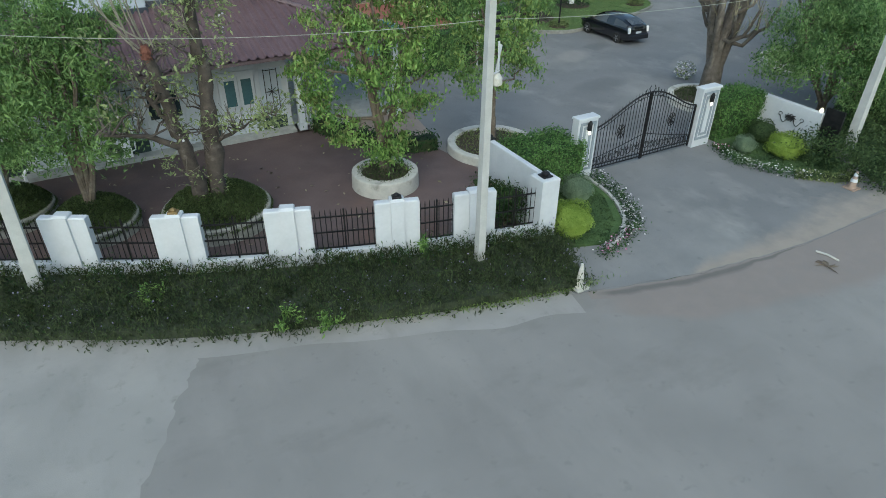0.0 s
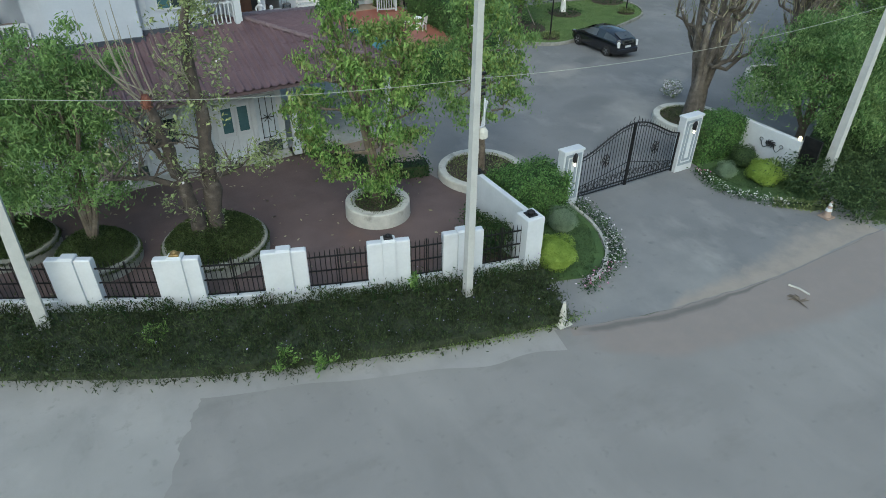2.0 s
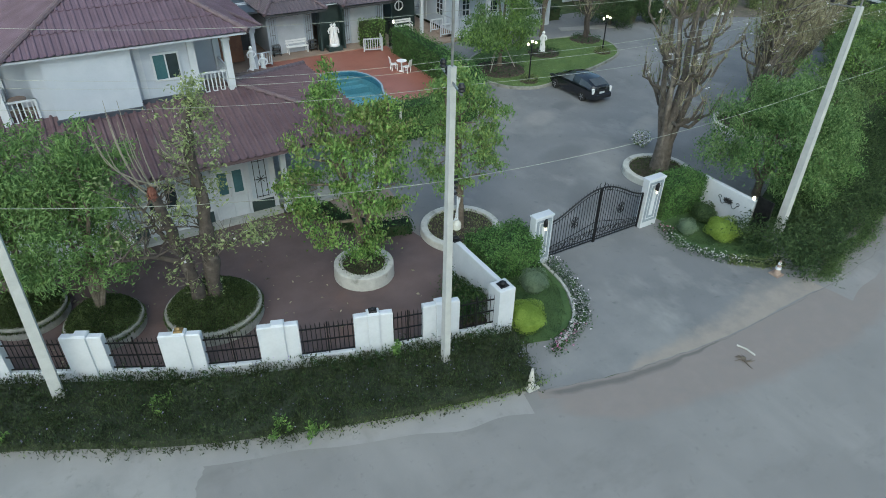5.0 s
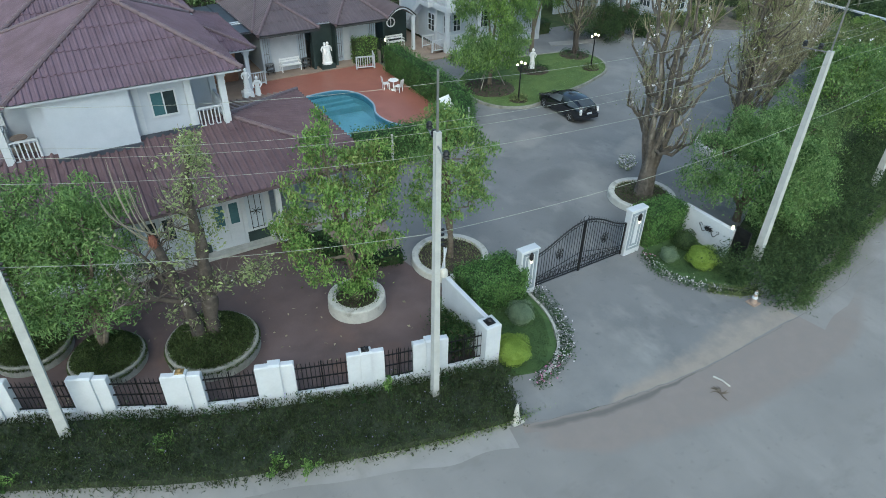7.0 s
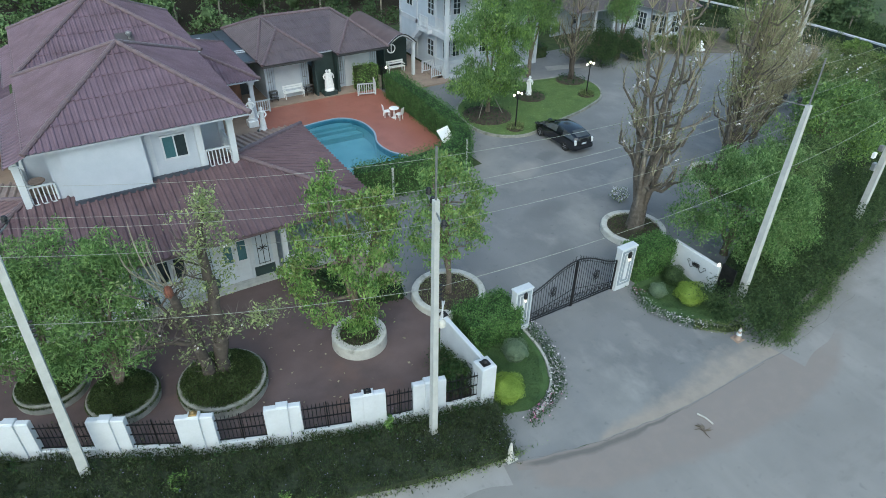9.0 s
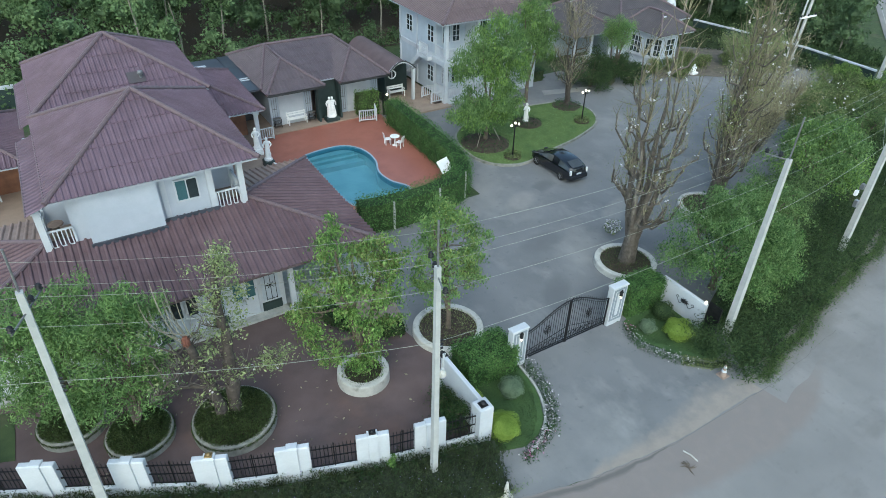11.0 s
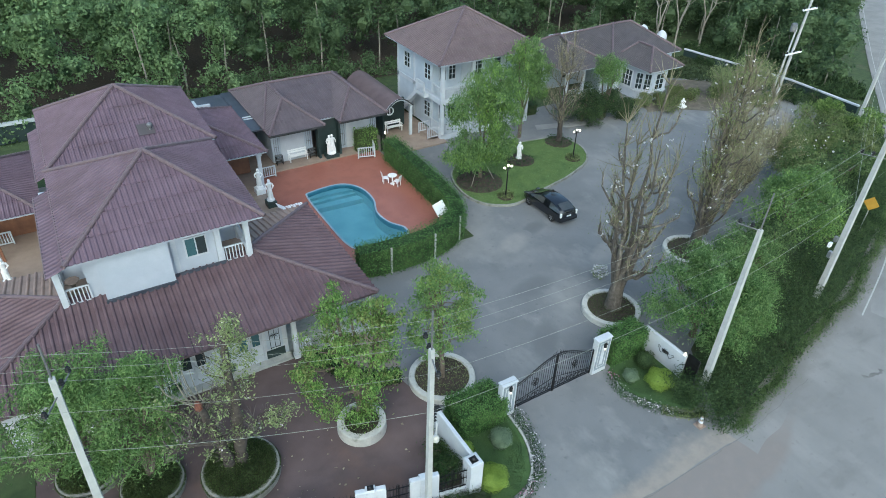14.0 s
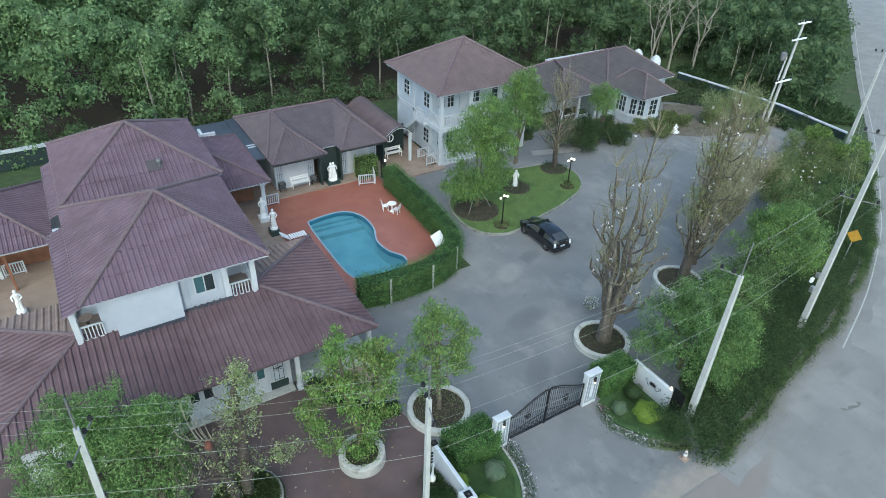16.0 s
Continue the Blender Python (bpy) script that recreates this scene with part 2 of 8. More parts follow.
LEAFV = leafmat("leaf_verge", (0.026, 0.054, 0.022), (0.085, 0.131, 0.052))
LEAFI = leafmat("leaf_fresh_green", (0.08, 0.159, 0.054), (0.205, 0.31, 0.12))
LEAFQ = leafmat("leaf_dull_green", (0.06, 0.108, 0.042), (0.155, 0.225, 0.088))
LEAFY3 = leafmat("leaf_sunny_green", (0.12, 0.22, 0.045), (0.26, 0.4, 0.11))
LEAFY2 = leafmat("leaf_light_green", (0.13, 0.2, 0.05), (0.27, 0.36, 0.12))
# Shaded copy of forest_leaf: less light is put into the leaf colour
LEAFFSHADE = leafmat("forest_leaf_shaded", (0.048, 0.085, 0.04), (0.13, 0.195, 0.092), vary=0.16)
PETALW = leafmat("white_petal", (0.55, 0.52, 0.54), (0.8, 0.78, 0.8))
PETALP = leafmat("pink_petal", (0.35, 0.06, 0.2), (0.6, 0.2, 0.4))
PETALV = leafmat("violet_petal", (0.2, 0.18, 0.32), (0.36, 0.33, 0.5))


# ---- builders ----
class Build:
    """Collects vertices and faces of one mesh."""

    def __init__(self):
        self.v, self.f = [], []

    def add(self, verts, faces):
        k = len(self.v)
        self.v += [tuple(p) for p in verts]
        self.f += [tuple(i + k for i in f) for f in faces]
        return self

    def box(self, x0, y0, z0, x1, y1, z1, c=0.0):
        if c:
            top = [(x0 + c, y0 + c, z1), (x1 - c, y0 + c, z1), (x1 - c, y1 - c, z1), (x0 + c, y1 - c, z1)]
            mid = [(x0, y0, z1 - c), (x1, y0, z1 - c), (x1, y1, z1 - c), (x0, y1, z1 - c)]
            low = [(x0, y0, z0), (x1, y0, z0), (x1, y1, z0), (x0, y1, z0)]
            rings = [low, mid, top]
            fs = [(3, 2, 1, 0), (8, 9, 10, 11)]
            for r in range(2):
                for i in range(4):
                    j = (i + 1) % 4
                    fs.append((4 * r + i, 4 * r + j, 4 * r + 4 + j, 4 * r + 4 + i))
            return self.add(sum(rings, []), fs)
        return self.add([(x0, y0, z0), (x1, y0, z0), (x1, y1, z0), (x0, y1, z0), (x0, y0, z1), (x1, y0, z1), (x1, y1, z1), (x0, y1, z1)],
                        [(3, 2, 1, 0), (4, 5, 6, 7), (0, 1, 5, 4), (1, 2, 6, 5), (2, 3, 7, 6), (3, 0, 4, 7)])

    def tube(self, points, radii, n=8, cap=True):
        pts = [Vector(p) for p in points]
        if not isinstance(radii, (list, tuple)):
            radii = [radii] * len(pts)
        k = len(self.v)
        side = None
        for i, p in enumerate(pts):
            d = (pts[min(i + 1, len(pts) - 1)] - pts[max(i - 1, 0)]).normalized()
            if side is None or abs(side.dot(d)) > 0.95:
                side = d.orthogonal().normalized()
            side = (side - d * side.dot(d)).normalized()
            up = d.cross(side)
            for j in range(n):
                a = 2 * math.pi * j / n
                self.v.append(tuple(p + (side * math.cos(a) + up * math.sin(a)) * radii[i]))
        for i in range(len(pts) - 1):
            for j in range(n):
                a, b = k + i * n + j, k + i * n + (j + 1) % n
                self.f.append((a, b, b + n, a + n))
        if cap:
            self.f.append(tuple(k + j for j in reversed(range(n))))
            self.f.append(tuple(k + (len(pts) - 1) * n + j for j in range(n)))
        return self

    def prism(self, poly, z0, z1):
        n = len(poly)
        area = sum(poly[i][0] * poly[(i + 1) % n][1] - poly[(i + 1) % n][0] * poly[i][1] for i in range(n))
        if area < 0:
            poly = poly[::-1]
        return self.add([(x, y, z0) for x, y in poly] + [(x, y, z1) for x, y in poly],
                        [tuple(reversed(range(n))), tuple(range(n, 2 * n))] + [(i, (i + 1) % n, n + (i + 1) % n, n + i) for i in range(n)])

    def lathe(self, profile, centre=(0, 0, 0), n=16):
        """profile: (radius, z) from the bottom up."""
        cx, cy, cz = centre
        k = len(self.v)
        for r, z in profile:
            for j in range(n):
                a = 2 * math.pi * j / n
                self.v.append((cx + r * math.cos(a), cy + r * math.sin(a), cz + z))
        for i in range(len(profile) - 1):
            for j in range(n):
                a, b = k + i * n + j, k + i * n + (j + 1) % n
                self.f.append((a, b, b + n, a + n))
        self.f.append(tuple(k + j for j in reversed(range(n))))
        self.f.append(tuple(k + (len(profile) - 1) * n + j for j in range(n)))
        return self

    def strip(self, a, b):
        """A sheet between two lines of points."""
        n = len(a)
        return self.add(list(a) + list(b), [(i, i + 1, n + i + 1, n + i) for i in range(n - 1)])

    def mesh(self, name, material, smooth=False):
        me = bpy.data.meshes.new(name)
        me.from_pydata(self.v, [], self.f)
        me.materials.append(material)
        if smooth:
            me.polygons.foreach_set("use_smooth", [True] * len(me.polygons))
            me.set_sharp_from_angle(angle=radians(40))
        me.update()
        return me


def part(name, build, material, parent=None, label="", smooth=False, at=None):
    ob = new(name, build.mesh(name, material, smooth))
    if at is not None:
        ob.matrix_basis = at
    ob.parent = parent
    if label:
        ob["label"] = label
    return ob


def again(name, mesh, parent, m):
    """One more object on a shared mesh."""
    ob = new(name, mesh)
    ob.matrix_basis = m
    ob.parent = parent
    return ob


def thing(name, label, category, at=(0, 0, 0), turn=0.0, group="", kind=""):
    ob = new(name)
    ob.empty_display_size = 0.2
    ob.matrix_basis = pose(*at, 0, 0, turn)
    return tagged(ob, label, category, group, kind)


def spline(nodes, per=8, closed=False):
    """A smooth line through plan points."""
    p = [Vector((*q, 0)) if len(q) == 2 else Vector(q) for q in nodes]
    n, out = len(p), []
    for i in range(n if closed else n - 1):
        a, b, c, d = (p[(i + k) % n] if closed else p[min(max(i + k, 0), n - 1)] for k in (-1, 0, 1, 2))
        for s in range(per):
            t = s / per
            out.append(0.5 * ((2 * b) + (c - a) * t + (2 * a - 5 * b + 4 * c - d) * t * t + (3 * b - a - 3 * c + d) * t ** 3))
    if not closed:
        out.append(p[-1])
    return out


def offset(line, d, closed=False):
    """The line moved d to its left."""
    out, n = [], len(line)
    for i, p in enumerate(line):
        a = line[(i - 1) % n] if closed else line[max(i - 1, 0)]
        b = line[(i + 1) % n] if closed else line[min(i + 1, n - 1)]
        t = (b - a).normalized()
        out.append(p + Vector((-t.y, t.x, 0)) * d)
    return out


def at_z(line, z):
    return [(p.x, p.y, z) for p in line]


# ---- ground and paving ----
rng = np.random.default_rng(5)
g = Build()
xs = [-400, -120, -60, -30, 12, 18, 60, 100, 160, 500]
ys = [-300, -60, -20, 0, 29, 39, 60, 90, 140, 600]
g.add([(x, y, -0.06) for y in ys for x in xs], [(j * 10 + i, j * 10 + i + 1, j * 10 + 11 + i, j * 10 + 10 + i) for j in range(9) for i in range(9) if (i, j) != (4, 4)])
tagged(part("ground", g, GRASSY), "dark grassy earth round the compound and road", "ground", kind="structure")

INNER = spline([(-70, 49), (-30, 28.3), (-12, 18.6), (-3.5, 14.0), (2.2, 11.2), (5.3, 10.0), (7.5, 9.3), (10.5, 8.7), (14, 8.35), (18.3, 8.3), (21.6, 8.6), (26, 9.5), (31, 10.6), (37.3, 12.0), (44.8, 14.5), (49.1, 16.4), (55.7, 20.0), (63.1, 24.5), (68.6, 27.9), (84, 38.0), (111, 55), (180, 98)], 8)
road = Build().strip(at_z(INNER, 0.0), at_z(offset(INNER, -7.6), 0.0))
tagged(part("road", road, ROAD), "grey asphalt road curving past the white-walled compound", "road", kind="structure")
def wavy(line, d, amount):
    """The line moved d to its left, with a slowly wandering edge."""
    far = offset(line, 1.0)
    return [p + (q - p) * (d + amount * noise.noise(Vector((p.x * 0.55, p.y * 0.55, d)))) for p, q in zip(line, far)]


FINE = [a.lerp(b, k / 4) for a, b in zip(INNER, INNER[1:]) for k in range(4)]
for pick in ([p for p in FINE if p.x < 9.5],):
    sh = Build().strip(at_z(wavy(pick, 0.75, 0.1), -0.004), at_z(wavy(pick, -0.3, 0.35), 0.006))
    tagged(part("road_shoulder", sh, OLDROAD), "pale dusty concrete edge of the road", "shoulder", kind="structure")
sh = Build().strip(at_z(offset(INNER, -6.6), 0.006), at_z(offset(INNER, -9.5), -0.01))
tagged(part("road_shoulder", sh, DUST), "sandy brown shoulder on the outer side of the road", "shoulder", kind="structure")
# older, paler stretch of the road, and the newer patch's edge
edge = [p for p in INNER if p.x < 0.4]
rag = [p + Vector((0.14 * noise.noise(p * 2.3) + 0.08 * noise.noise(p * 7), 0.05 * noise.noise(p * 5), 0)) for p in spline([(0.45, 11.4), (0.2, 11.2), (0.05, 10.8), (-0.5, 9.75), (-1.3, 8.2), (-2.6, 5.6), (-3.6, 3.4)], 9)]
old = Build()
poly = [(p.x, p.y) for p in edge] + [(p.x, p.y) for p in rag] + [(p.x, p.y) for p in reversed(offset(edge, -7.6))][2:]
old.f.append(tuple(range(len(poly))))
old.v += [(x, y, 0.004) for x, y in poly]
tagged(part("road_patch", old, OLDROAD), "older pale stretch of asphalt with a ragged edge", "road", kind="structure")

far = [p for p in INNER if 35.3 < p.x < 140]
b = Build().strip(at_z(offset(far, -0.1), 0.004), at_z(offset(far, -7.4), 0.004))
tagged(part("road_patch", b, FARROAD), "paler stretch of road beyond a straight joint", "road", kind="structure")
line = spline([(35.2, 10.3), (42.0, 12.7), (49.9, 16.2), (54.2, 18.6), (59.2, 21.5), (68.6, 27.3), (84, 37.4), (111, 54.3)], 8)
b = Build().strip(at_z(line, 0.009), at_z(offset(line, -0.085), 0.009))
tagged(part("road_line", b, LINEPAINT), "worn white edge line on the road", "road marking", kind="structure")

# compound yard
yard = Build().add([(9.2, 9.2, 0.0), (11.5, 8.75, 0.0), (14, 8.45, 0.0), (18.3, 8.4, 0.0), (21.4, 8.7, 0.0), (24.5, 13.2, 0.0), (62, 30, 0.0), (62, 46, 0.0), (40, 43, 0.0), (20.5, 43, 0.0), (20.5, 27.6, 0.0), (9.0, 27.6, 0.0), (8.6, 20, 0.0)], [tuple(range(13))])
tagged(part("forecourt", yard, ASPHALT), "grey asphalt drive and forecourt with pale stains", "driveway", kind="structure")
def ragged(nodes, amount, per=14):
    """A line through plan points with a broken, uneven run."""
    return [p + Vector((0, amount * (noise.noise(p * 1.7) + 0.6 * noise.noise(p * 5.3)), 0)) for p in spline(nodes, per)]


EDGE = ragged([(9.1, 9.4), (10.7, 8.96), (12.3, 8.6), (13.6, 8.42), (14.8, 8.25), (17.0, 8.08), (20.6, 8.16), (22.1, 8.12), (24.6, 8.6)], 0.05)
upper = ragged([(12.0, 8.75), (13.6, 9.1), (15.3, 9.2), (17.0, 9.35), (18.1, 9.75), (19.3, 10.2), (20.7, 9.8), (22.6, 9.3)], 0.12)
lower = ragged([(8.9, 8.5), (10.1, 7.6), (11.2, 6.85), (12.0, 6.63), (13.9, 6.25), (16.4, 5.75), (18.2, 5.6), (20.1, 5.6), (23.0, 6.2), (27.5, 8.6)], 0.12)


def worn(name, base, dark, light, scale=1.6, layer="cover"):
    """The paving's own material with a thin layer of dust over it; the mesh's cover says how thick the dust lies."""
    m = base.copy()
    m.name = name
    nt = m.node_tree
    b = nt.nodes["Principled BSDF"]
    src = b.inputs["Base Color"].links[0].from_socket
    at, n, ad, r, mix, hue = (nt.nodes.new("ShaderNode" + k) for k in ("Attribute", "TexNoise", "Math", "MapRange", "Mix", "Mix"))
    at.attribute_name = layer
    tc = nt.nodes.new("ShaderNodeTexCoord")
    n.inputs["Scale"].default_value, n.inputs["Detail"].default_value, n.inputs["Roughness"].default_value = scale, 8, 0.65
    nt.links.new(tc.outputs["Object"], n.inputs["Vector"])
    hue.data_type = mix.data_type = "RGBA"
    hue.inputs["A"].default_value, hue.inputs["B"].default_value = (*dark, 1), (*light, 1)
    nt.links.new(n.outputs["Fac"], hue.inputs["Factor"])
    ad.operation = "ADD"
    nt.links.new(at.outputs["Fac"], ad.inputs[0])
    nt.links.new(n.outputs["Fac"], ad.inputs[1])
    r.inputs["From Min"].default_value, r.inputs["From Max"].default_value = 0.78, 1.5
    nt.links.new(ad.outputs[0], r.inputs["Value"])
    nt.links.new(r.outputs[0], mix.inputs["Factor"])
    nt.links.new(src, mix.inputs["A"])
    nt.links.new(hue.outputs["Result"], mix.inputs["B"])
    nt.links.new(mix.outputs["Result"], b.inputs["Base Color"])
    return m


APRON = worn("concrete_apron", ASPHALT, (0.21, 0.185, 0.16), (0.3, 0.265, 0.23))
EDGEDUST = worn("dusty_asphalt", ROAD, (0.172, 0.15, 0.138), (0.232, 0.203, 0.187))
SCUFF = worn("dark_scuff", EDGEDUST, (0.09, 0.083, 0.078), (0.15, 0.14, 0.13), 1.6, "wear")


def stain(x, y, rx, ry, material, label, turn=0.0, z=0.005):
    b = Build()
    n = 20
    c, s = math.cos(turn), math.sin(turn)
    b.v.append((x, y, z))
    cover = [1.0]
    for f, v in ((0.5, 0.8), (1.0, 0.0)):
        for i in range(n):
            a = 2 * math.pi * i / n
            px, py = rx * f * math.cos(a), ry * f * math.sin(a)
            b.v.append((x + px * c - py * s, y + px * s + py * c, z))
            cover.append(v)
    b.f += [(0, 1 + i, 1 + (i + 1) % n) for i in range(n)]
    b.f += [(1 + i, 1 + n + i, 1 + n + (i + 1) % n, 1 + (i + 1) % n) for i in range(n)]
    ob = tagged(part("floor_stain", b, material), label, "stain", kind="structure")
    at = ob.data.attributes.new("cover", "FLOAT", "POINT")
    at.data.foreach_set("value", cover)


PALESTAIN = worn("pale_stain", ASPHALT, (0.2, 0.195, 0.187), (0.26, 0.25, 0.235), 1.1)
DARKSTAIN = worn("dark_stain", ASPHALT, (0.105, 0.108, 0.112), (0.14, 0.143, 0.147), 1.1)
for x, y, rx, ry, t in ((22.2, 25.7, 1.9, 1.1, 0.4), (26.5, 22.0, 2.6, 0.9, 0.5)):
    stain(x, y, rx, ry, PALESTAIN, "pale worn patch on the asphalt", t)
for x, y, rx, ry, t in ((18.3, 17.5, 2.4, 1.0, 0.8), (20.5, 21.5, 2.2, 1.1, 0.2), (24.5, 26.5, 1.6, 0.8, 0.3)):
    stain(x, y, rx, ry, DARKSTAIN, "dark oily patch on the asphalt", t, 0.004)


def band(name, A, B, z, material, label, category, soft=(0.3, 0.3), layer="cover"):
    n = 60
    pick = lambda l, f: l[min(int(f * (len(l) - 1)), len(l) - 2)].lerp(l[min(int(f * (len(l) - 1)), len(l) - 2) + 1], f * (len(l) - 1) - min(int(f * (len(l) - 1)), len(l) - 2))
    b, cover = Build(), []
    rows = (0.0, soft[0], 1 - soft[1], 1.0)
    for k, f in enumerate(rows):
        for i in range(n + 1):
            p, q = Vector((*pick(A, i / n)[:2], z)), Vector((*pick(B, i / n)[:2], z))
            b.v.append(tuple(p.lerp(q, f)))
            cover.append(0.0 if (k == 0 and soft[0] > 0.02) or (k == 3 and soft[1] > 0.02) or i in (0, n) else min(1.0, i / 6, (n - i) / 6))
    for k in range(3):
        b.f += [(k * (n + 1) + i, k * (n + 1) + i + 1, (k + 1) * (n + 1) + i + 1, (k + 1) * (n + 1) + i) for i in range(n)]
    ob = tagged(part(name, b, material), label, category, kind="structure")
    if layer != "cover":
        full = ob.data.attributes.new("cover", "FLOAT", "POINT")
        full.data.foreach_set("value", [1.0] * len(cover))
    at = ob.data.attributes.new(layer, "FLOAT", "POINT")
    at.data.foreach_set("value", cover)
    return ob


band("driveway_apron", [p for p in EDGE if 12.0 < p.x < 22.7], upper, 0.005, APRON, "worn sandy strip where the drive meets the road", "apron", (0.04, 0.8))
band("road_dust", EDGE, lower, 0.0065, EDGEDUST, "brownish dusty stretch of road below the drive", "road", (0.015, 0.25))
band("worn_hollow", ragged([(9.5, 9.3), (10.8, 8.93), (12.3, 8.57), (13.6, 8.4), (14.8, 8.23), (16.6, 8.1)], 0.04), ragged([(9.4, 8.95), (10.8, 8.5), (12.3, 8.1), (13.6, 7.95), (14.8, 8.0), (16.6, 8.0)], 0.12), 0.009, SCUFF, "dark worn hollow along the drive's edge", "road", (0.3, 0.5), "wear")
vd = [p for p in INNER if 21.5 < p.x < 46]
# dust tone darkened: gutter shade and damp by the verge put into its colour
VERGEDUSTSHADE = worn("dusty_shaded_verge", ROAD, (0.115, 0.108, 0.094), (0.17, 0.157, 0.138), 1.2)
band("road_dust", offset(vd, 0.4), wavy(vd, -1.5, 0.5), 0.0075, VERGEDUSTSHADE, "dust along the verge's foot, darkened for gutter shade and damp", "road", (0.01, 0.7))
court = Build().add([(-30, 29.5, 0.004), (-12, 20, 0.004), (-3.2, 16.6, 0.004), (2.8, 14.0, 0.004), (6.4, 12.9, 0.004), (10.1, 12.0, 0.004), (10.15, 15.0, 0.004), (10.9, 16.4, 0.004), (10.4, 18.9, 0.004), (9.2, 19.4, 0.004), (7.2, 22.9, 0.004), (6.6, 24, 0.004), (-30, 40, 0.004)], [tuple(range(13))])
tagged(part("courtyard", court, COURT), "dark red-brown paved courtyard inside the fence", "courtyard", kind="structure")


def sheet(name, poly, z, material, label, category, low=None):
    b = Build()
    if low is None:
        b.add([(x, y, z) for x, y in poly], [tuple(range(len(poly)))])
    else:
        b.prism(poly, low, z)
    return tagged(part(name, b, material), label, category, kind="structure")


POOL = [(p.x, p.y) for p in spline([(12.9, 37.2), (13.35, 37.85), (15.6, 37.95), (16.65, 36.8), (16.75, 34.9), (16.2, 33.2), (16.35, 31.7), (16.95, 30.6), (16.6, 29.7), (15.2, 29.55), (13.5, 29.75), (12.95, 30.7), (12.85, 33.5)], 5, True)]
deck = [(10.6, 27.3), (20.6, 27.3), (20.6, 41.9), (10.6, 41.9)]
# deck round the pool: two halves that meet along the pool's length
ring = POOL
n = len(ring)
top = max(range(n), key=lambda i: ring[i][1])
bot = min(range(n), key=lambda i: ring[i][1])
def walk_ring(a, b):
    out = [ring[a]]
    while a != b:
        a = (a + 1) % n
        out.append(ring[a])
    return out
halves = [[(ring[top][0], 41.9), *[ring[top]], *walk_ring(top, bot)[1:], (ring[bot][0], 27.3), (17.4, 27.3), (19.0, 28.0), (20.2, 29.6), (20.6, 32), (20.6, 41.9)],
          [(ring[bot][0], 27.3), *walk_ring(bot, top), (ring[top][0], 41.9), (10.6, 41.9), (10.6, 27.3)]]
dk = Build()
for h in halves:
    k = len(dk.v)
    dk.v += [(x, y, 0.05) for x, y in h]
    dk.f.append(tuple(range(k, k + len(h))))
tagged(part("pool_deck", dk, DECK), "red terracotta-coloured deck round the pool", "deck", kind="structure")

WATER = bpy.data.materials.new("pool_water")
WATER.use_nodes = True
wt = WATER.node_tree
wt.nodes.remove(wt.nodes["Principled BSDF"])
wb, wtr, wmx, wfr = (wt.nodes.new("ShaderNode" + k) for k in ("BsdfGlossy", "BsdfTransparent", "MixShader", "Fresnel"))
wb.inputs["Roughness"].default_value = 0.06
wtr.inputs["Color"].default_value = (0.74, 0.93, 0.95, 1)
wfr.inputs["IOR"].default_value = 1.33
wt.links.new(wfr.outputs[0], wmx.inputs[0])
wt.links.new(wtr.outputs[0], wmx.inputs[1])
wt.links.new(wb.outputs[0], wmx.inputs[2])
wt.links.new(wmx.outputs[0], wt.nodes["Material Output"].inputs["Surface"])
wno, wbu = wt.nodes.new("ShaderNodeTexNoise"), wt.nodes.new("ShaderNodeBump")
wno.inputs["Scale"].default_value = 2.5
wbu.inputs["Strength"].default_value, wbu.inputs["Distance"].default_value = 0.08, 0.02
wt.links.new(wno.outputs["Fac"], wbu.inputs["Height"])
wt.links.new(wbu.outputs[0], wb.inputs["Normal"])
POOLTILE = mat("pool_shell", (0.145, 0.312, 0.385), (0.222, 0.41, 0.48), 0.8, 0.3, 0.05, 15)
POOLBLUE = mat("pool_wall_tile", (0.04, 0.15, 0.23), (0.075, 0.215, 0.3), 2, 0.3, 0.05, 15)
COPING = mat("blue_coping", (0.2, 0.3, 0.37), (0.29, 0.39, 0.46), 2, 0.4, 0.1, 20)
pool = thing("swimming_pool", "kidney-shaped swimming pool with blue coping and clear water", "pool", (0, 0, 0), kind="structure")
pv = [Vector((x, y, 0)) for x, y in POOL]
part("basin_wall", Build().strip(at_z(pv + pv[:1], -0.3), at_z(pv + pv[:1], -1.0)), POOLTILE, pool, "pale blue pool wall")
part("waterline_tiles", Build().strip(at_z(pv + pv[:1], 0.06), at_z(pv + pv[:1], -0.3)), POOLBLUE, pool, "deep blue waterline tiles")
part("basin_floor", Build().add([(x, y, -1.0) for x, y in POOL], [tuple(range(n))]), POOLTILE, pool, "pale blue pool floor")
for i in range(3):
    cut = 37.3 - 0.42 * i
    rim_ = [(14.8 + (x - 14.8) * (0.995 - 0.004 * i), y - 0.02 - 0.006 * i) for x, y in POOL if y > cut]
    part("pool_step", Build().prism(rim_, -0.99, -0.24 - 0.2 * i), POOLTILE, pool, "blue tiled pool step")
b = Build()
area = sum(POOL[i][0] * POOL[(i + 1) % n][1] - POOL[(i + 1) % n][0] * POOL[i][1] for i in range(n))
A, B = pv + pv[:1], offset(pv, -0.11 if area > 0 else 0.11, True)
B = B + B[:1]
b.strip(at_z(A, 0.09), at_z(B, 0.09)).strip(at_z(B, 0.09), at_z(B, 0.04)).strip(at_z(A, 0.04), at_z(A, 0.09))
part("coping", b, COPING, pool, "blue tiled coping")
b = Build().add([(x, y, -0.04) for x, y in (POOL if area > 0 else POOL[::-1])], [tuple(range(n))])
w = part("water", b, WATER, pool, "clear blue pool water")
w.visible_shadow = False

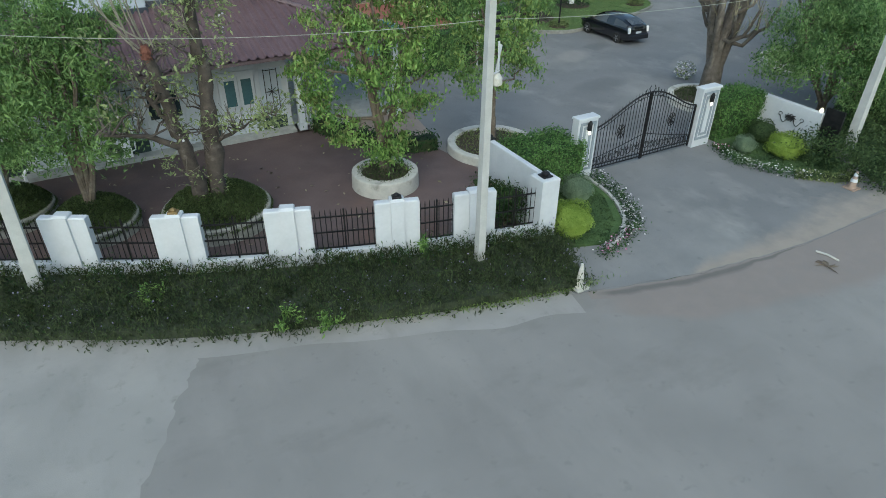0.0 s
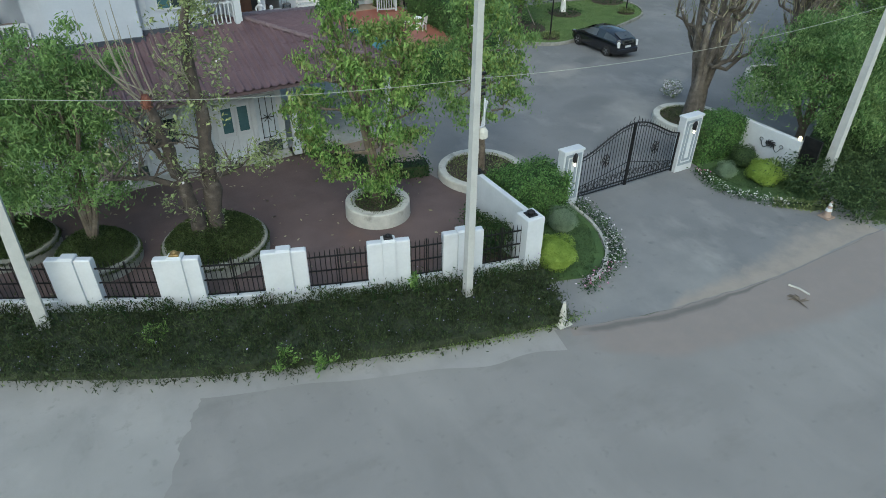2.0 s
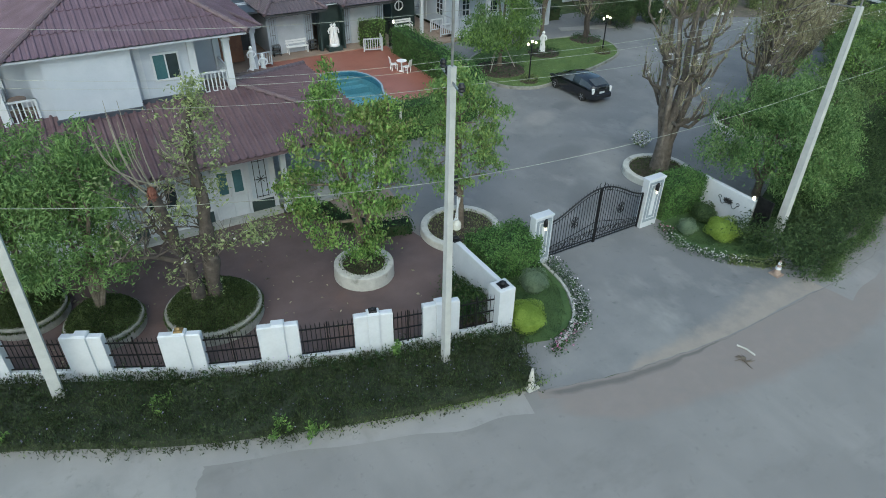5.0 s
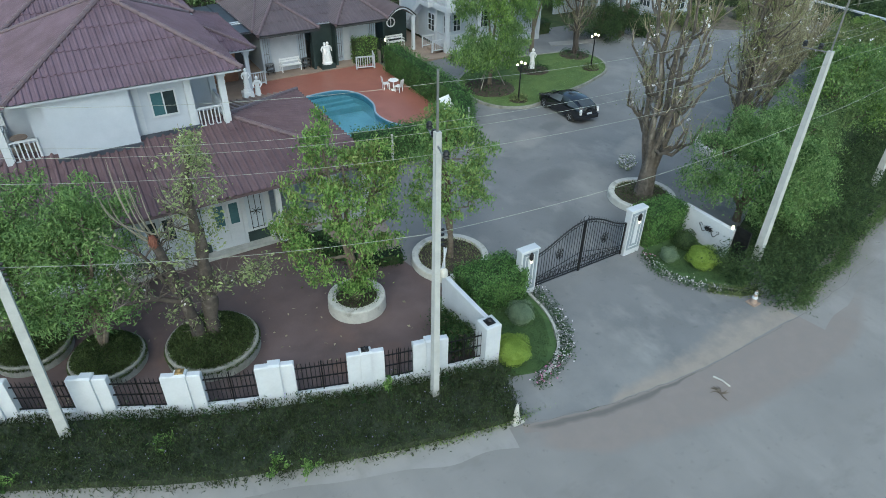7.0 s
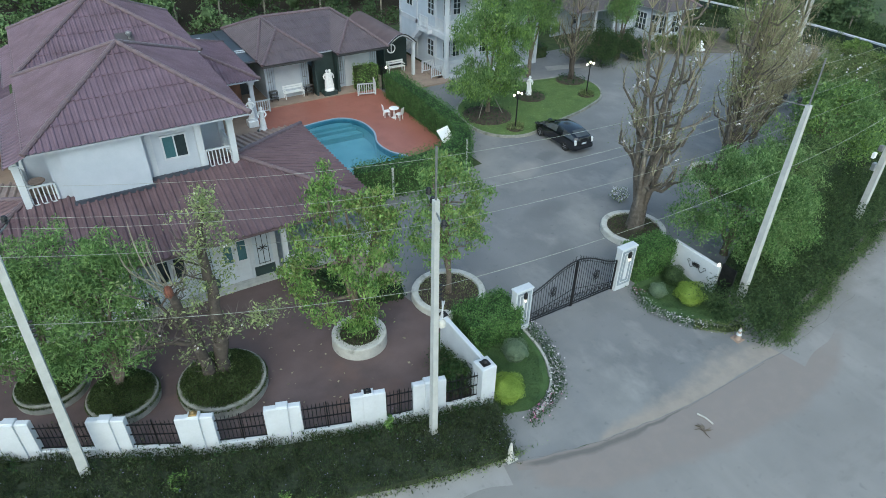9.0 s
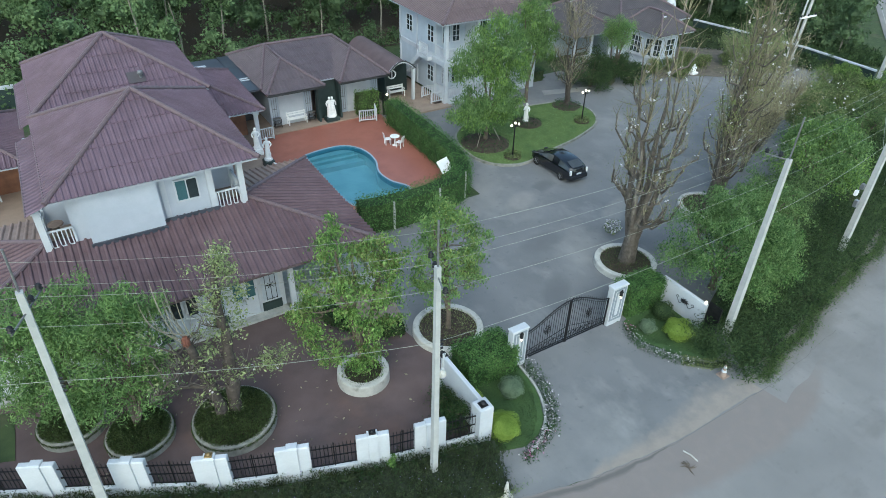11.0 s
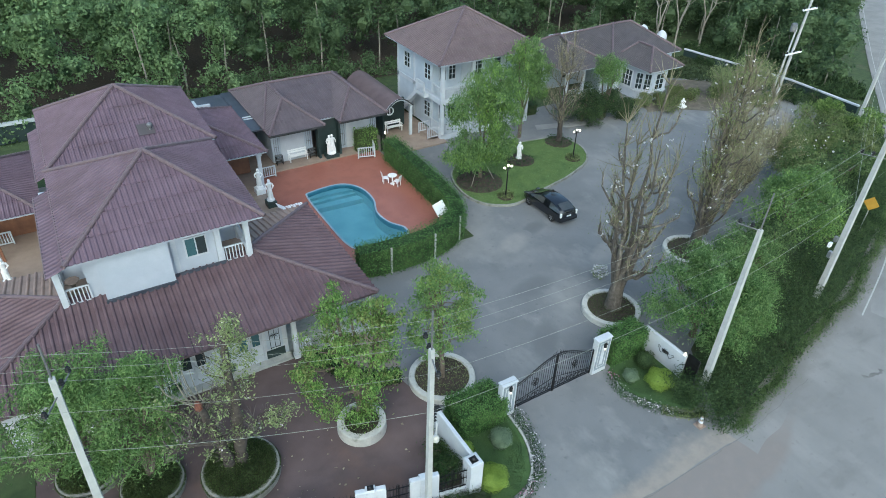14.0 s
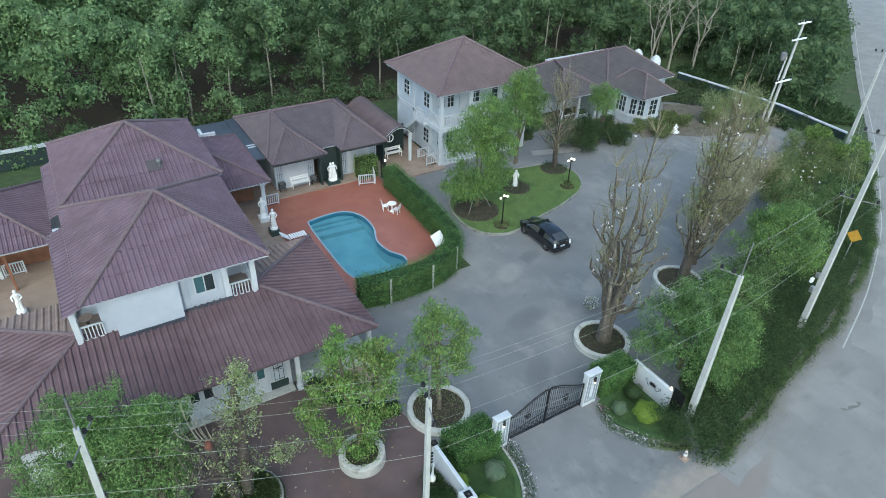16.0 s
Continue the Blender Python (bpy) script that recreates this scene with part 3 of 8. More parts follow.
sheet("terrace", [(7, 41.9), (21.2, 41.9), (21.2, 40.4), (26.3, 40.4), (26.3, 57.0), (7, 57.0)], 0.12, TERRACE, "beige tiled terrace along the pool house", "terrace", -0.05)
sheet("terrace", [(6.0, 30.5), (10.6, 30.5), (10.6, 41.9), (6.0, 41.9)], 0.2, TERRACE, "beige tiled walkway beside the house", "terrace", -0.05)
sheet("terrace", [(-14, 26), (-1, 26), (-1, 47), (-14, 47)], 0.3, TERRACE, "pale beige tiled rear terrace", "terrace", -0.05)
sheet("sand_path", [(54.2, 32.9), (55.2, 30.6), (55.6, 29.4), (58.2, 30.0), (58.4, 32.0), (56.8, 34.0)], 0.012, DUST, "pale sandy path by the boundary", "path")
sheet("sand_path", [(8.6, 20.4), (10.8, 19.6), (11.2, 22.5), (8.4, 23.4)], 0.012, TERRACE, "beige paved strip beside the courtyard", "path")
sheet("rear_lawn", [(55.2, 43.0), (58.0, 41.4), (61.2, 38.4), (63.6, 36), (63.4, 47), (57, 52)], 0.03, GRASSY, "dark green lawn behind the bungalow", "lawn")
sheet("garden_path", [(34.6, 38.9), (39.4, 37.7), (39.6, 38.5), (35.0, 39.8)], 0.03, OLDROAD, "pale paved path beside the annexe", "path", -0.02)

ISL = [(p.x, p.y) for p in spline([(24.0, 35.8), (23.2, 34.4), (22.9, 33.0), (22.95, 31.6), (23.45, 30.5), (24.35, 29.8), (25.4, 29.55), (26.9, 29.85), (28.6, 30.33), (30.9, 30.85), (32.6, 31.45), (34.0, 32.1), (35.0, 33.1), (35.6, 34.5), (35.45, 35.9), (34.6, 36.8), (33.0, 37.15), (29.5, 37.6), (26.0, 37.1)], 4, True)]
isl = thing("island", "lawn island with a pale concrete kerb in the forecourt", "lawn", kind="structure")
part("lawn", Build().prism(ISL, -0.02, 0.12), LAWN, isl, "short green lawn")
iv = [Vector((x, y, 0)) for x, y in ISL]
area = sum(ISL[i][0] * ISL[(i + 1) % len(ISL)][1] - ISL[(i + 1) % len(ISL)][0] * ISL[i][1] for i in range(len(ISL)))
o = offset(iv, -0.12 if area > 0 else 0.12, True)
b = Build()
A, B = iv + iv[:1], o + o[:1]
b.strip(at_z(A, 0.17), at_z(B, 0.17)).strip(at_z(B, 0.17), at_z(B, 0.0)).strip(at_z(A, 0.1), at_z(A, 0.17))
part("kerb", b, OLDSTONE, isl, "weathered concrete kerb")


def walls(name, build, material, parent, label=""):
    """Each plain box of a build as a part of its own."""
    for k in range(0, len(build.v), 8):
        one = Build()
        one.v = build.v[k:k + 8]
        one.f = [tuple(i - k for i in f) for f in build.f if k <= f[0] < k + 8]
        part(name, one, material, parent, label)


# ---- roofs ----
def slope(build, e0, e1, t0, t1, pitch=0.3, course=0.62, lift=0.05, step=0.03):
    """A tiled slope: eave from e0 to e1, upper edge from t0 to t1 (one point for a triangle); waves run up it, courses step across it."""
    e0, e1, t0, t1 = (Vector(p) for p in (e0, e1, t0, t1))
    ex = (e1 - e0)
    length = ex.length
    ex.normalize()
    nrm = ex.cross(t0 - e0 if (t0 - e0).cross(ex).length > 1e-6 else t1 - e0).normalized()
    if nrm.z < 0:
        nrm = -nrm
    up = nrm.cross(ex)
    if up.z < 0:
        up = -up
    a, c = ((t0 - e0).dot(ex), (t0 - e0).dot(up)), ((t1 - e0).dot(ex), (t1 - e0).dot(up))
    def top(x):
        m = 1e9
        if a[0] > 1e-3:
            m = min(m, a[1] * x / a[0])
        if length - c[0] > 1e-3:
            m = min(m, c[1] * (length - x) / (length - c[0]))
        if c[0] - a[0] > 1e-3:
            m = min(m, a[1] + (c[1] - a[1]) * (x - a[0]) / (c[0] - a[0]))
        else:
            m = min(m, max(a[1], c[1]))
        return max(m, 0.0)
    prof = [(0, 0), (0.5, 0), (0.66, 0.9), (0.76, 1), (0.86, 0.9)]
    cols = []
    k = int(length / pitch)
    p = length / max(k, 1)
    for i in range(k):
        cols += [(i * p + f * p, h * lift) for f, h in prof]
    cols.append((length, 0.0))
    rows = int(max(a[1], c[1]) / course) + 2
    k0 = len(build.v)
    for x, h in cols:
        m = top(x)
        for r in range(rows):
            for e, dz in ((r * course, step), ((r + 1) * course, 0.0)):
                s = min(e, m)
                build.v.append(tuple(e0 + ex * x + up * s + nrm * (h + dz)))
    w = 2 * rows
    for i in range(len(cols) - 1):
        m = max(top(cols[i][0]), top(cols[i + 1][0]))
        for r in range(2 * rows - 1):
            if (r // 2) * course > m + 1e-6:
                break
            q = k0 + i * w + r
            build.f.append((q, q + w, q + w + 1, q + 1))
    return build


def hip_roof(parent, x0, y0, x1, y1, z, zr, ridge=None, material=None, pitch=0.25, edge=None, name="roof", fascia=True):
    """A hipped roof over a rectangle; ridge: (xa, ya, xb, yb) of its top."""
    material = material or ROOF
    xa, ya, xb, yb = ridge or ((x0 + x1) / 2, (y0 + y1) / 2, (x0 + x1) / 2, (y0 + y1) / 2)
    A, B = (xa, ya, zr), (xb, yb, zr)
    b = Build()
    c = [(x0, y0, z), (x1, y0, z), (x1, y1, z), (x0, y1, z)]
    along_x = abs(xb - xa) >= abs(yb - ya)
    if along_x:
        quads = [(c[0], c[1], A, B), (c[1], c[2], B, B), (c[2], c[3], B, A), (c[3], c[0], A, A)]
        hips = [(c[0], A), (c[1], B), (c[2], B), (c[3], A)]
    else:
        quads = [(c[0], c[1], A, A), (c[1], c[2], A, B), (c[2], c[3], B, B), (c[3], c[0], B, A)]
        hips = [(c[0], A), (c[1], A), (c[2], B), (c[3], B)]
    for q in quads:
        slope(b, *q, pitch=pitch, lift=(0.2 if material is ROOF else 0.16) * pitch, course=1.15, step=0.035)
    roof = part(name, b, material, parent, "wavy clay-brown concrete roof tiles", smooth=False)
    for p, q in hips + ([(A, B)] if A != B else []):
        cap_line(roof, p, q)
    if fascia:
        under = Build().box(x0 + 0.07, y0 + 0.07, z - 0.1, x1 - 0.07, y1 - 0.07, z - 0.025)
        part("fascia", under, edge or GREYWALL, roof, "pale painted eave board")
    return roof


RIDGE_TILE = Build().tube([(0, 0, 0), (0, 0, 0.46)], [0.115, 0.09], 8).mesh("ridge_tile", RIDGE)


def cap_line(roof, p, q):
    """A row of ridge tiles from p up to q."""
    p, q = Vector(p), Vector(q)
    k = max(int((q - p).length / 0.42), 1)
    turn = (q - p).to_track_quat("Z", "Y").to_matrix().to_4x4()
    for i in range(k):
        s = p.lerp(q, i / k) + Vector((0, 0, 0.055))
        again("ridge_tile", RIDGE_TILE, roof, Matrix.Translation(s) @ turn)


def rail(parent, a, b, z, h=0.9, gap=0.14, material=None, label=""):
    """A railing of balusters between two posts; a and b in plan."""
    material = material or WHITE
    ax, ay, bx, by = *a, *b
    L, turn = math.hypot(bx - ax, by - ay), math.degrees(math.atan2(by - ay, bx - ax))
    body = Build().box(0, -0.035, h - 0.07, L, 0.035, h).box(0, -0.03, 0.1, L, 0.03, 0.16).box(0, -0.04, 0, 0.08, 0.04, h).box(L - 0.08, -0.04, 0, L, 0.04, h)
    r = part("railing", body, material, parent, label or "white painted baluster railing", at=pose(ax, ay, z, 0, 0, turn))
    k = max(int(L / gap), 1)
    bal = Build().box(-0.022, -0.022, 0.15, 0.022, 0.022, h - 0.06).mesh("baluster", material)
    for i in range(1, k):
        again("baluster", bal, r, pose(L * i / k, 0, 0))
    return r


def window(parent, x, y, z, w, h, turn=0.0, panes=(2, 1), glass=None, depth=0.08):
    """A framed window set proud of a wall; it faces -y before the turn."""
    t = 0.07
    o = [(-w / 2 - t, -t), (w / 2 + t, -t), (w / 2 + t, h + t), (-w / 2 - t, h + t)]
    i_ = [(-w / 2, 0), (w / 2, 0), (w / 2, h), (-w / 2, h)]
    v = [(a, -depth, c) for a, c in o] + [(a, -depth, c) for a, c in i_] + [(a, 0, c) for a, c in o] + [(a, 0, c) for a, c in i_]
    f = []
    for k in range(4):
        n = (k + 1) % 4
        f += [(k, n, 4 + n, 4 + k), (8 + n, 8 + k, 12 + k, 12 + n), (8 + k, 8 + n, n, k), (4 + k, 4 + n, 12 + n, 12 + k)]
    win = part("window", Build().add(v, f), WHITE, parent, "white framed window", at=pose(x, y, z, 0, 0, turn))
    for i in range(1, panes[0]):
        part("glazing_bar", Build().box(-w / 2 + w * i / panes[0] - 0.025, -depth + 0.005, 0, -w / 2 + w * i / panes[0] + 0.025, -0.02, h), WHITE, win)
    for i in range(1, panes[1]):
        part("glazing_bar", Build().box(-w / 2, -depth + 0.015, h * i / panes[1] - 0.02, w / 2, -0.02, h * i / panes[1] + 0.02), WHITE, win)
    for i in range(panes[0]):
        part("pane", Build().box(-w / 2 + w * i / panes[0], -0.035, 0, -w / 2 + w * (i + 1) / panes[0], 0.0, h), glass[i] if isinstance(glass, tuple) else glass or GLASS, win, "reflecting window glass")
    return win


# ---- main house ----
def main_house():
    h = thing("house", "two-storey pale grey house with brown tiled hip roofs", "house", (0, 0, 0))
    # ground floor
    b = Build().box(-5.6, 23.2, 0, 6.4, 23.42, 3.3).box(-5.6, 23.42, 0, -5.4, 31.0, 3.25).box(6.2, 23.42, 0, 6.4, 43.2, 3.3)
    walls("wall", b, WHITE, h, "white rendered ground-floor wall")
    b = Build().box(-5.7, 22.7, 0, 6.9, 23.2, 0.14).box(6.4, 22.7, 0, 10.9, 31.2, 0.14)
    part("plinth", b, KERB, h, "concrete doorstep along the wall")
    for x0, x1 in ((5.28, 6.2), (3.0, 3.7), (0.4, 1.2), (-4.6, -2.6)):
        part("base_panel", Build().box(x0, 23.14, 0.14, x1, 23.2, 0.6), DARKGREEN, h, "dark green painted base panel")
    for x in (5.75, 3.35, 0.86, -1.8, -3.6):
        w = 0.8 if x > 5 else 0.62
        pn = part("grille_window", Build().box(-w / 2, -0.04, 0, w / 2, 0.0, 1.7), BLUEWALL, h, "grey-blue shuttered opening behind an iron grille", at=pose(x, 23.2, 0.75))
        gr = Build()
        for i in (-1, 0, 1):
            gr.tube([(i * w * 0.3, -0.1, 0.0), (i * w * 0.3, -0.1, 1.7)], 0.014, 5)
        for z in (0.05, 0.85, 1.65):
            gr.tube([(-w * 0.32, -0.1, z), (w * 0.32, -0.1, z)], 0.014, 5)
        for a in range(8):
            t0 = a * math.pi / 4
            gr.tube([(0.0, -0.11, 0.85), (0.2 * math.cos(t0), -0.13, 0.85 + 0.2 * math.sin(t0))], 0.014, 5)
        part("grille", gr, IRON, pn, "black wrought-iron grille")
    for x0, x1, leaves in ((3.95, 5.15, 2), (1.32, 2.6, 2)):
        b = Build().box(x0 - 0.1, 23.1, 0.14, x0, 23.2, 2.45).box(x1, 23.1, 0.14, x1 + 0.1, 23.2, 2.45).box(x0 - 0.1, 23.1, 2.35, x1 + 0.1, 23.2, 2.5)
        fr = part("door_frame", b, WHITE, h, "white door frame")
        wl = (x1 - x0) / leaves
        for i in range(leaves):
            d = Build().box(x0 + wl * i + 0.01, 23.13, 0.14, x0 + wl * (i + 1) - 0.01, 23.2, 2.35)
            leaf = part("door", d, WHITE, h, "white door with a glazed upper panel")
            part("pane", Build().box(x0 + wl * i + 0.12, 23.11, 1.25, x0 + wl * (i + 1) - 0.12, 23.13, 2.2), GLASS if x0 > 3 else BLACKGLASS, leaf)
            part("panel", Build().box(x0 + wl * i + 0.12, 23.115, 0.35, x0 + wl * (i + 1) - 0.12, 23.13, 1.05), WHITE, leaf)
            part("handle", Build().tube([(x0 + wl * (1 if i == 0 else i) - 0.06, 23.09, 1.1), (x0 + wl * (1 if i == 0 else i) - 0.06, 23.09, 1.25)], 0.015, 6), STEEL, leaf)
    # lower roof with hipped ends
    z0, z1, ya, xl, xr = 3.2, 4.5, 26.6, -2.2, 5.95
    eL, eR, yf, yb = -7.0, 10.8, 21.8, 31.4
    b = Build()
    slope(b, (eL, yf, z0), (eR, yf, z0), (xl, ya, z1), (xr, ya, z1), pitch=0.31, lift=0.085, course=1.3, step=0.012)
    slope(b, (eR, yf, z0), (eR, yb, z0), (xr, ya, z1), (xr, ya, z1), pitch=0.31, lift=0.085, course=1.3, step=0.012)
    slope(b, (eL, yb, z0), (eL, yf, z0), (xl, ya, z1), (xl, ya, z1), pitch=0.31, lift=0.085, course=1.3, step=0.012)
    lr = part("roof", b, ROOFLOW, h, "wavy brown roof tiles over the veranda")
    # rear slopes in a lighter, tanner tile colour than the other three
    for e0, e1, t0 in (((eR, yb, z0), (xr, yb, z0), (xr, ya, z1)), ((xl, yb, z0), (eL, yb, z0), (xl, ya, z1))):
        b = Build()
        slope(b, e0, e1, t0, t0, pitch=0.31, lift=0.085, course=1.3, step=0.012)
        part("roof", b, ROOFT, h, "lighter tan-brown tiles on the rear slope")
    for p, q in (((eL, yf, z0), (xl, ya, z1)), ((eR, yf, z0), (xr, ya, z1)), ((eR, yb, z0), (xr, ya, z1)), ((eL, yb, z0), (xl, ya, z1))):
        cap_line(lr, p, q)
    walls("fascia", Build().box(eL + 0.05, yf + 0.06, z0 - 0.14, eR - 0.05, yf + 0.12, z0 - 0.02).box(eR - 0.12, yf + 0.06, z0 - 0.14, eR - 0.06, yb - 0.05, z0 - 0.02).box(eL + 0.1, yf + 0.14, z0 - 0.1, eR - 0.14, yb - 0.1, z0 - 0.06), RIDGE, lr, "brown eave board")
    for x, y in ((10.45, 22.3), (10.45, 26.8), (10.45, 31.0), (6.6, 22.6)):
        part("post", Build().box(x - 0.11, y - 0.11, 0.14, x + 0.11, y + 0.11, 3.12, 0.0).box(x - 0.15, y - 0.15, 0.14, x + 0.15, y + 0.15, 0.4), WHITE, h, "white veranda post")
    rail(h, (6.7, 22.7), (7.4, 22.7), 0.14)
    # upper floor
    zf, zc = 4.12, 6.7
    b = Build().box(-0.95, 26.25, zf, 4.6, 26.45, zc).box(4.4, 26.45, zf, 4.6, 28.4, zc).box(4.6, 28.2, zf, 6.0, 28.4, zc).box(5.8, 28.4, zf, 6.0, 43.4, zc)
    b.box(-1.15, 26.25, zf, -0.95, 28.4, zc).box(-2.3, 28.2, zf, -1.15, 28.4, 6.5).box(-1.5, 28.4, 0.3, -1.3, 43.4, zc).box(-1.3, 43.2, 0.3, 5.8, 43.4, zc)
    walls("wall", b, GREYWALL, h, "pale grey upper wall")
    part("wall", Build().box(-0.6, 25.75, 3.7, 2.35, 26.25, 6.66), GREYWALL, h, "pale grey projecting bay without windows")
    part("corner_board", Build().box(2.5, 26.19, zf, 2.72, 26.25, zc), WHITE, h, "white corner board")
    part("corner_board", Build().box(4.45, 26.1, zf, 4.72, 26.3, zc), WHITE, h, "white corner board")
    part("column", Build().box(-2.25, 33.4, 3.2, -1.95, 33.7, 6.35), WHITE, h, "white column under the side eave")
    part("flashing", Build().box(-0.66, 25.66, 4.05, 2.41, 25.74, 4.43), ROOFD, h, "dark metal flashing where roof meets wall")
    part("flashing", Build().box(2.4, 26.06, 4.2, 4.78, 26.09, 4.55), ROOFD, h, "dark metal flashing where roof meets wall")
    window(h, 3.58, 26.25, 5.2, 0.9, 0.95, glass=(GLASS, BLACKGLASS))
    for x0, x1, cx in ((4.6, 6.05, 5.95), (-2.3, -1.0, -2.2)):
        part("balcony_floor", Build().box(x0, 26.0, zf, x1, 28.3, zf + 0.14), TERRACE, h)
        zc2 = zc if cx > 0 else 6.44
        for y in (26.2, 28.2):
            part("column", Build().box(cx - 0.13, y - 0.13, zf, cx + 0.13, y + 0.13, zc2).box(cx - 0.17, y - 0.17, zc2 - 0.3, cx + 0.17, y + 0.17, zc2 - 0.2), WHITE, h, "white balcony column")
        rail(h, (x0 + 0.1, 26.2), (x1 - 0.1, 26.2), zf + 0.14, 0.95)
        rail(h, (cx, 26.3), (cx, 28.1), zf + 0.14, 0.95)
    hip_roof(h, -1.75, 25.4, 6.75, 34.95, 6.8, 9.1, (2.7, 30.15, 2.7, 30.15))
    hip_roof(h, -1.65, 34.95, 7.05, 43.9, 6.8, 9.18, (2.8, 39.42, 2.8, 39.42))
    # side skirt of the roof
    for x0, x1, y0, y1 in ((-2.45, -1.7, 25.4, 33.0), (-2.2, -1.6, 34.6, 41.4)):
        b = Build()
        slope(b, (x0, y1, 6.45), (x0, y0, 6.45), (x1, y1, 6.75), (x1, y0, 6.75))
        sk = part("roof", b, ROOF, h, "narrow tiled skirt along the side eave")
        part("joint_trim", Build().tube([(x1 - 0.02, y0, 6.84), (x1 - 0.02, y1, 6.84)], 0.05, 6), RIDGE, sk, "mauve joint between skirt and roof")
        part("eave_trim", Build().tube([(x0 - 0.02, y0, 6.47), (x0 - 0.02, y1, 6.47)], 0.045, 6), RIDGE, sk, "mauve eave trim")
    # turbine vent on the roof
    part("vent_flashing", Build().add([(3.2, 35.9, 7.4), (4.05, 35.9, 7.4), (4.05, 36.6, 7.78), (3.2, 36.6, 7.78)], [(0, 1, 2, 3)]), ROOFG, h, "dark stained flashing round the vent")
    part("roof_vent", Build().lathe([(0.07, 0), (0.07, 0.2), (0.13, 0.24), (0.15, 0.32), (0.12, 0.4), (0.04, 0.44)], (3.85, 36.2, 7.5), 10), DULLSTEEL, h, "small grey roof vent", True)
    # low rear wing towards the pool
    b = Build()
    rw = hip_roof(h, 6.2, 39.2, 11.05, 48.0, 3.2, 4.7, (7.2, 43.6, 7.2, 45.2))
    part("post", Build().box(10.4, 39.75, 0.2, 10.65, 40.0, 2.75).box(10.33, 39.68, 2.75, 10.72, 40.07, 3.08), WHITE, h, "white terrace post")
    walls("wall", Build().box(6.4, 42.6, 0.2, 10.5, 42.8, 3.1).box(10.3, 42.8, 0.2, 10.5, 47.5, 3.1), WOOD, h, "brown wall in the shade of the rear wing")
    return h


house1 = main_house()


def air_conditioner(x, y, z):
    t = thing("air_conditioner", "white outdoor air-conditioner unit against the house wall", "air conditioner", (x, y, z))
    part("casing", Build().box(-0.42, -0.16, 0.06, 0.42, 0.16, 0.68, 0.025), PLASTIC, t, "white sheet-metal casing")
    part("fan_recess", Build().tube([(-0.1, -0.165, 0.37), (-0.1, -0.168, 0.37)], 0.25, 24), DARK, t, "dark fan opening")
    for q in (0.08, 0.14, 0.2, 0.26):
        part("grille_ring", Build().tube([(-0.1 + q * math.cos(a), -0.185, 0.37 + q * math.sin(a)) for a in np.linspace(0, 6.2832, 21)], 0.008, 4), DULLSTEEL, t)
    part("hub", Build().tube([(-0.1, -0.165, 0.37), (-0.1, -0.195, 0.37)], 0.055, 12), PLASTIC, t)
    for k in (-0.3, 0.3):
        part("foot", Build().box(k - 0.04, -0.17, 0, k + 0.04, 0.17, 0.06), DULLSTEEL, t)
    part("pipe", Build().tube([(0.42, 0.05, 0.2), (0.55, 0.08, 0.22), (0.58, 0.2, 0.6), (0.58, 0.24, 1.2)], 0.03, 6), PLASTIC, t, "lagged white pipe")
    return t


air_conditioner(0.16, 22.93, 0.14)

pav = thing("pavilion", "open pavilion with a brown tiled hip roof on the rear terrace", "pavilion", (0, 0, 0))
hip_roof(pav, -12.5, 37.8, -2.7, 46.5, 3.2, 4.9, (-9, 42.2, -6.2, 42.2))
part("wall", Build().box(-12, 41, 0.3, -3, 41.2, 3.1), WOOD, pav, "brown wooden wall")
for x in (-5.4, -9.0, -12.2):
    part("post", Build().box(x - 0.07, 38.2, 0.3, x + 0.07, 38.34, 3.1), WOOD, pav, "brown wooden post")
rail(pav, (-6.0, 40.1), (-4.8, 40.1), 0.3)
part("post", Build().box(-6.25, 39.95, 0.3, -6.05, 40.2, 3.1), WHITE, pav, "white terrace post")


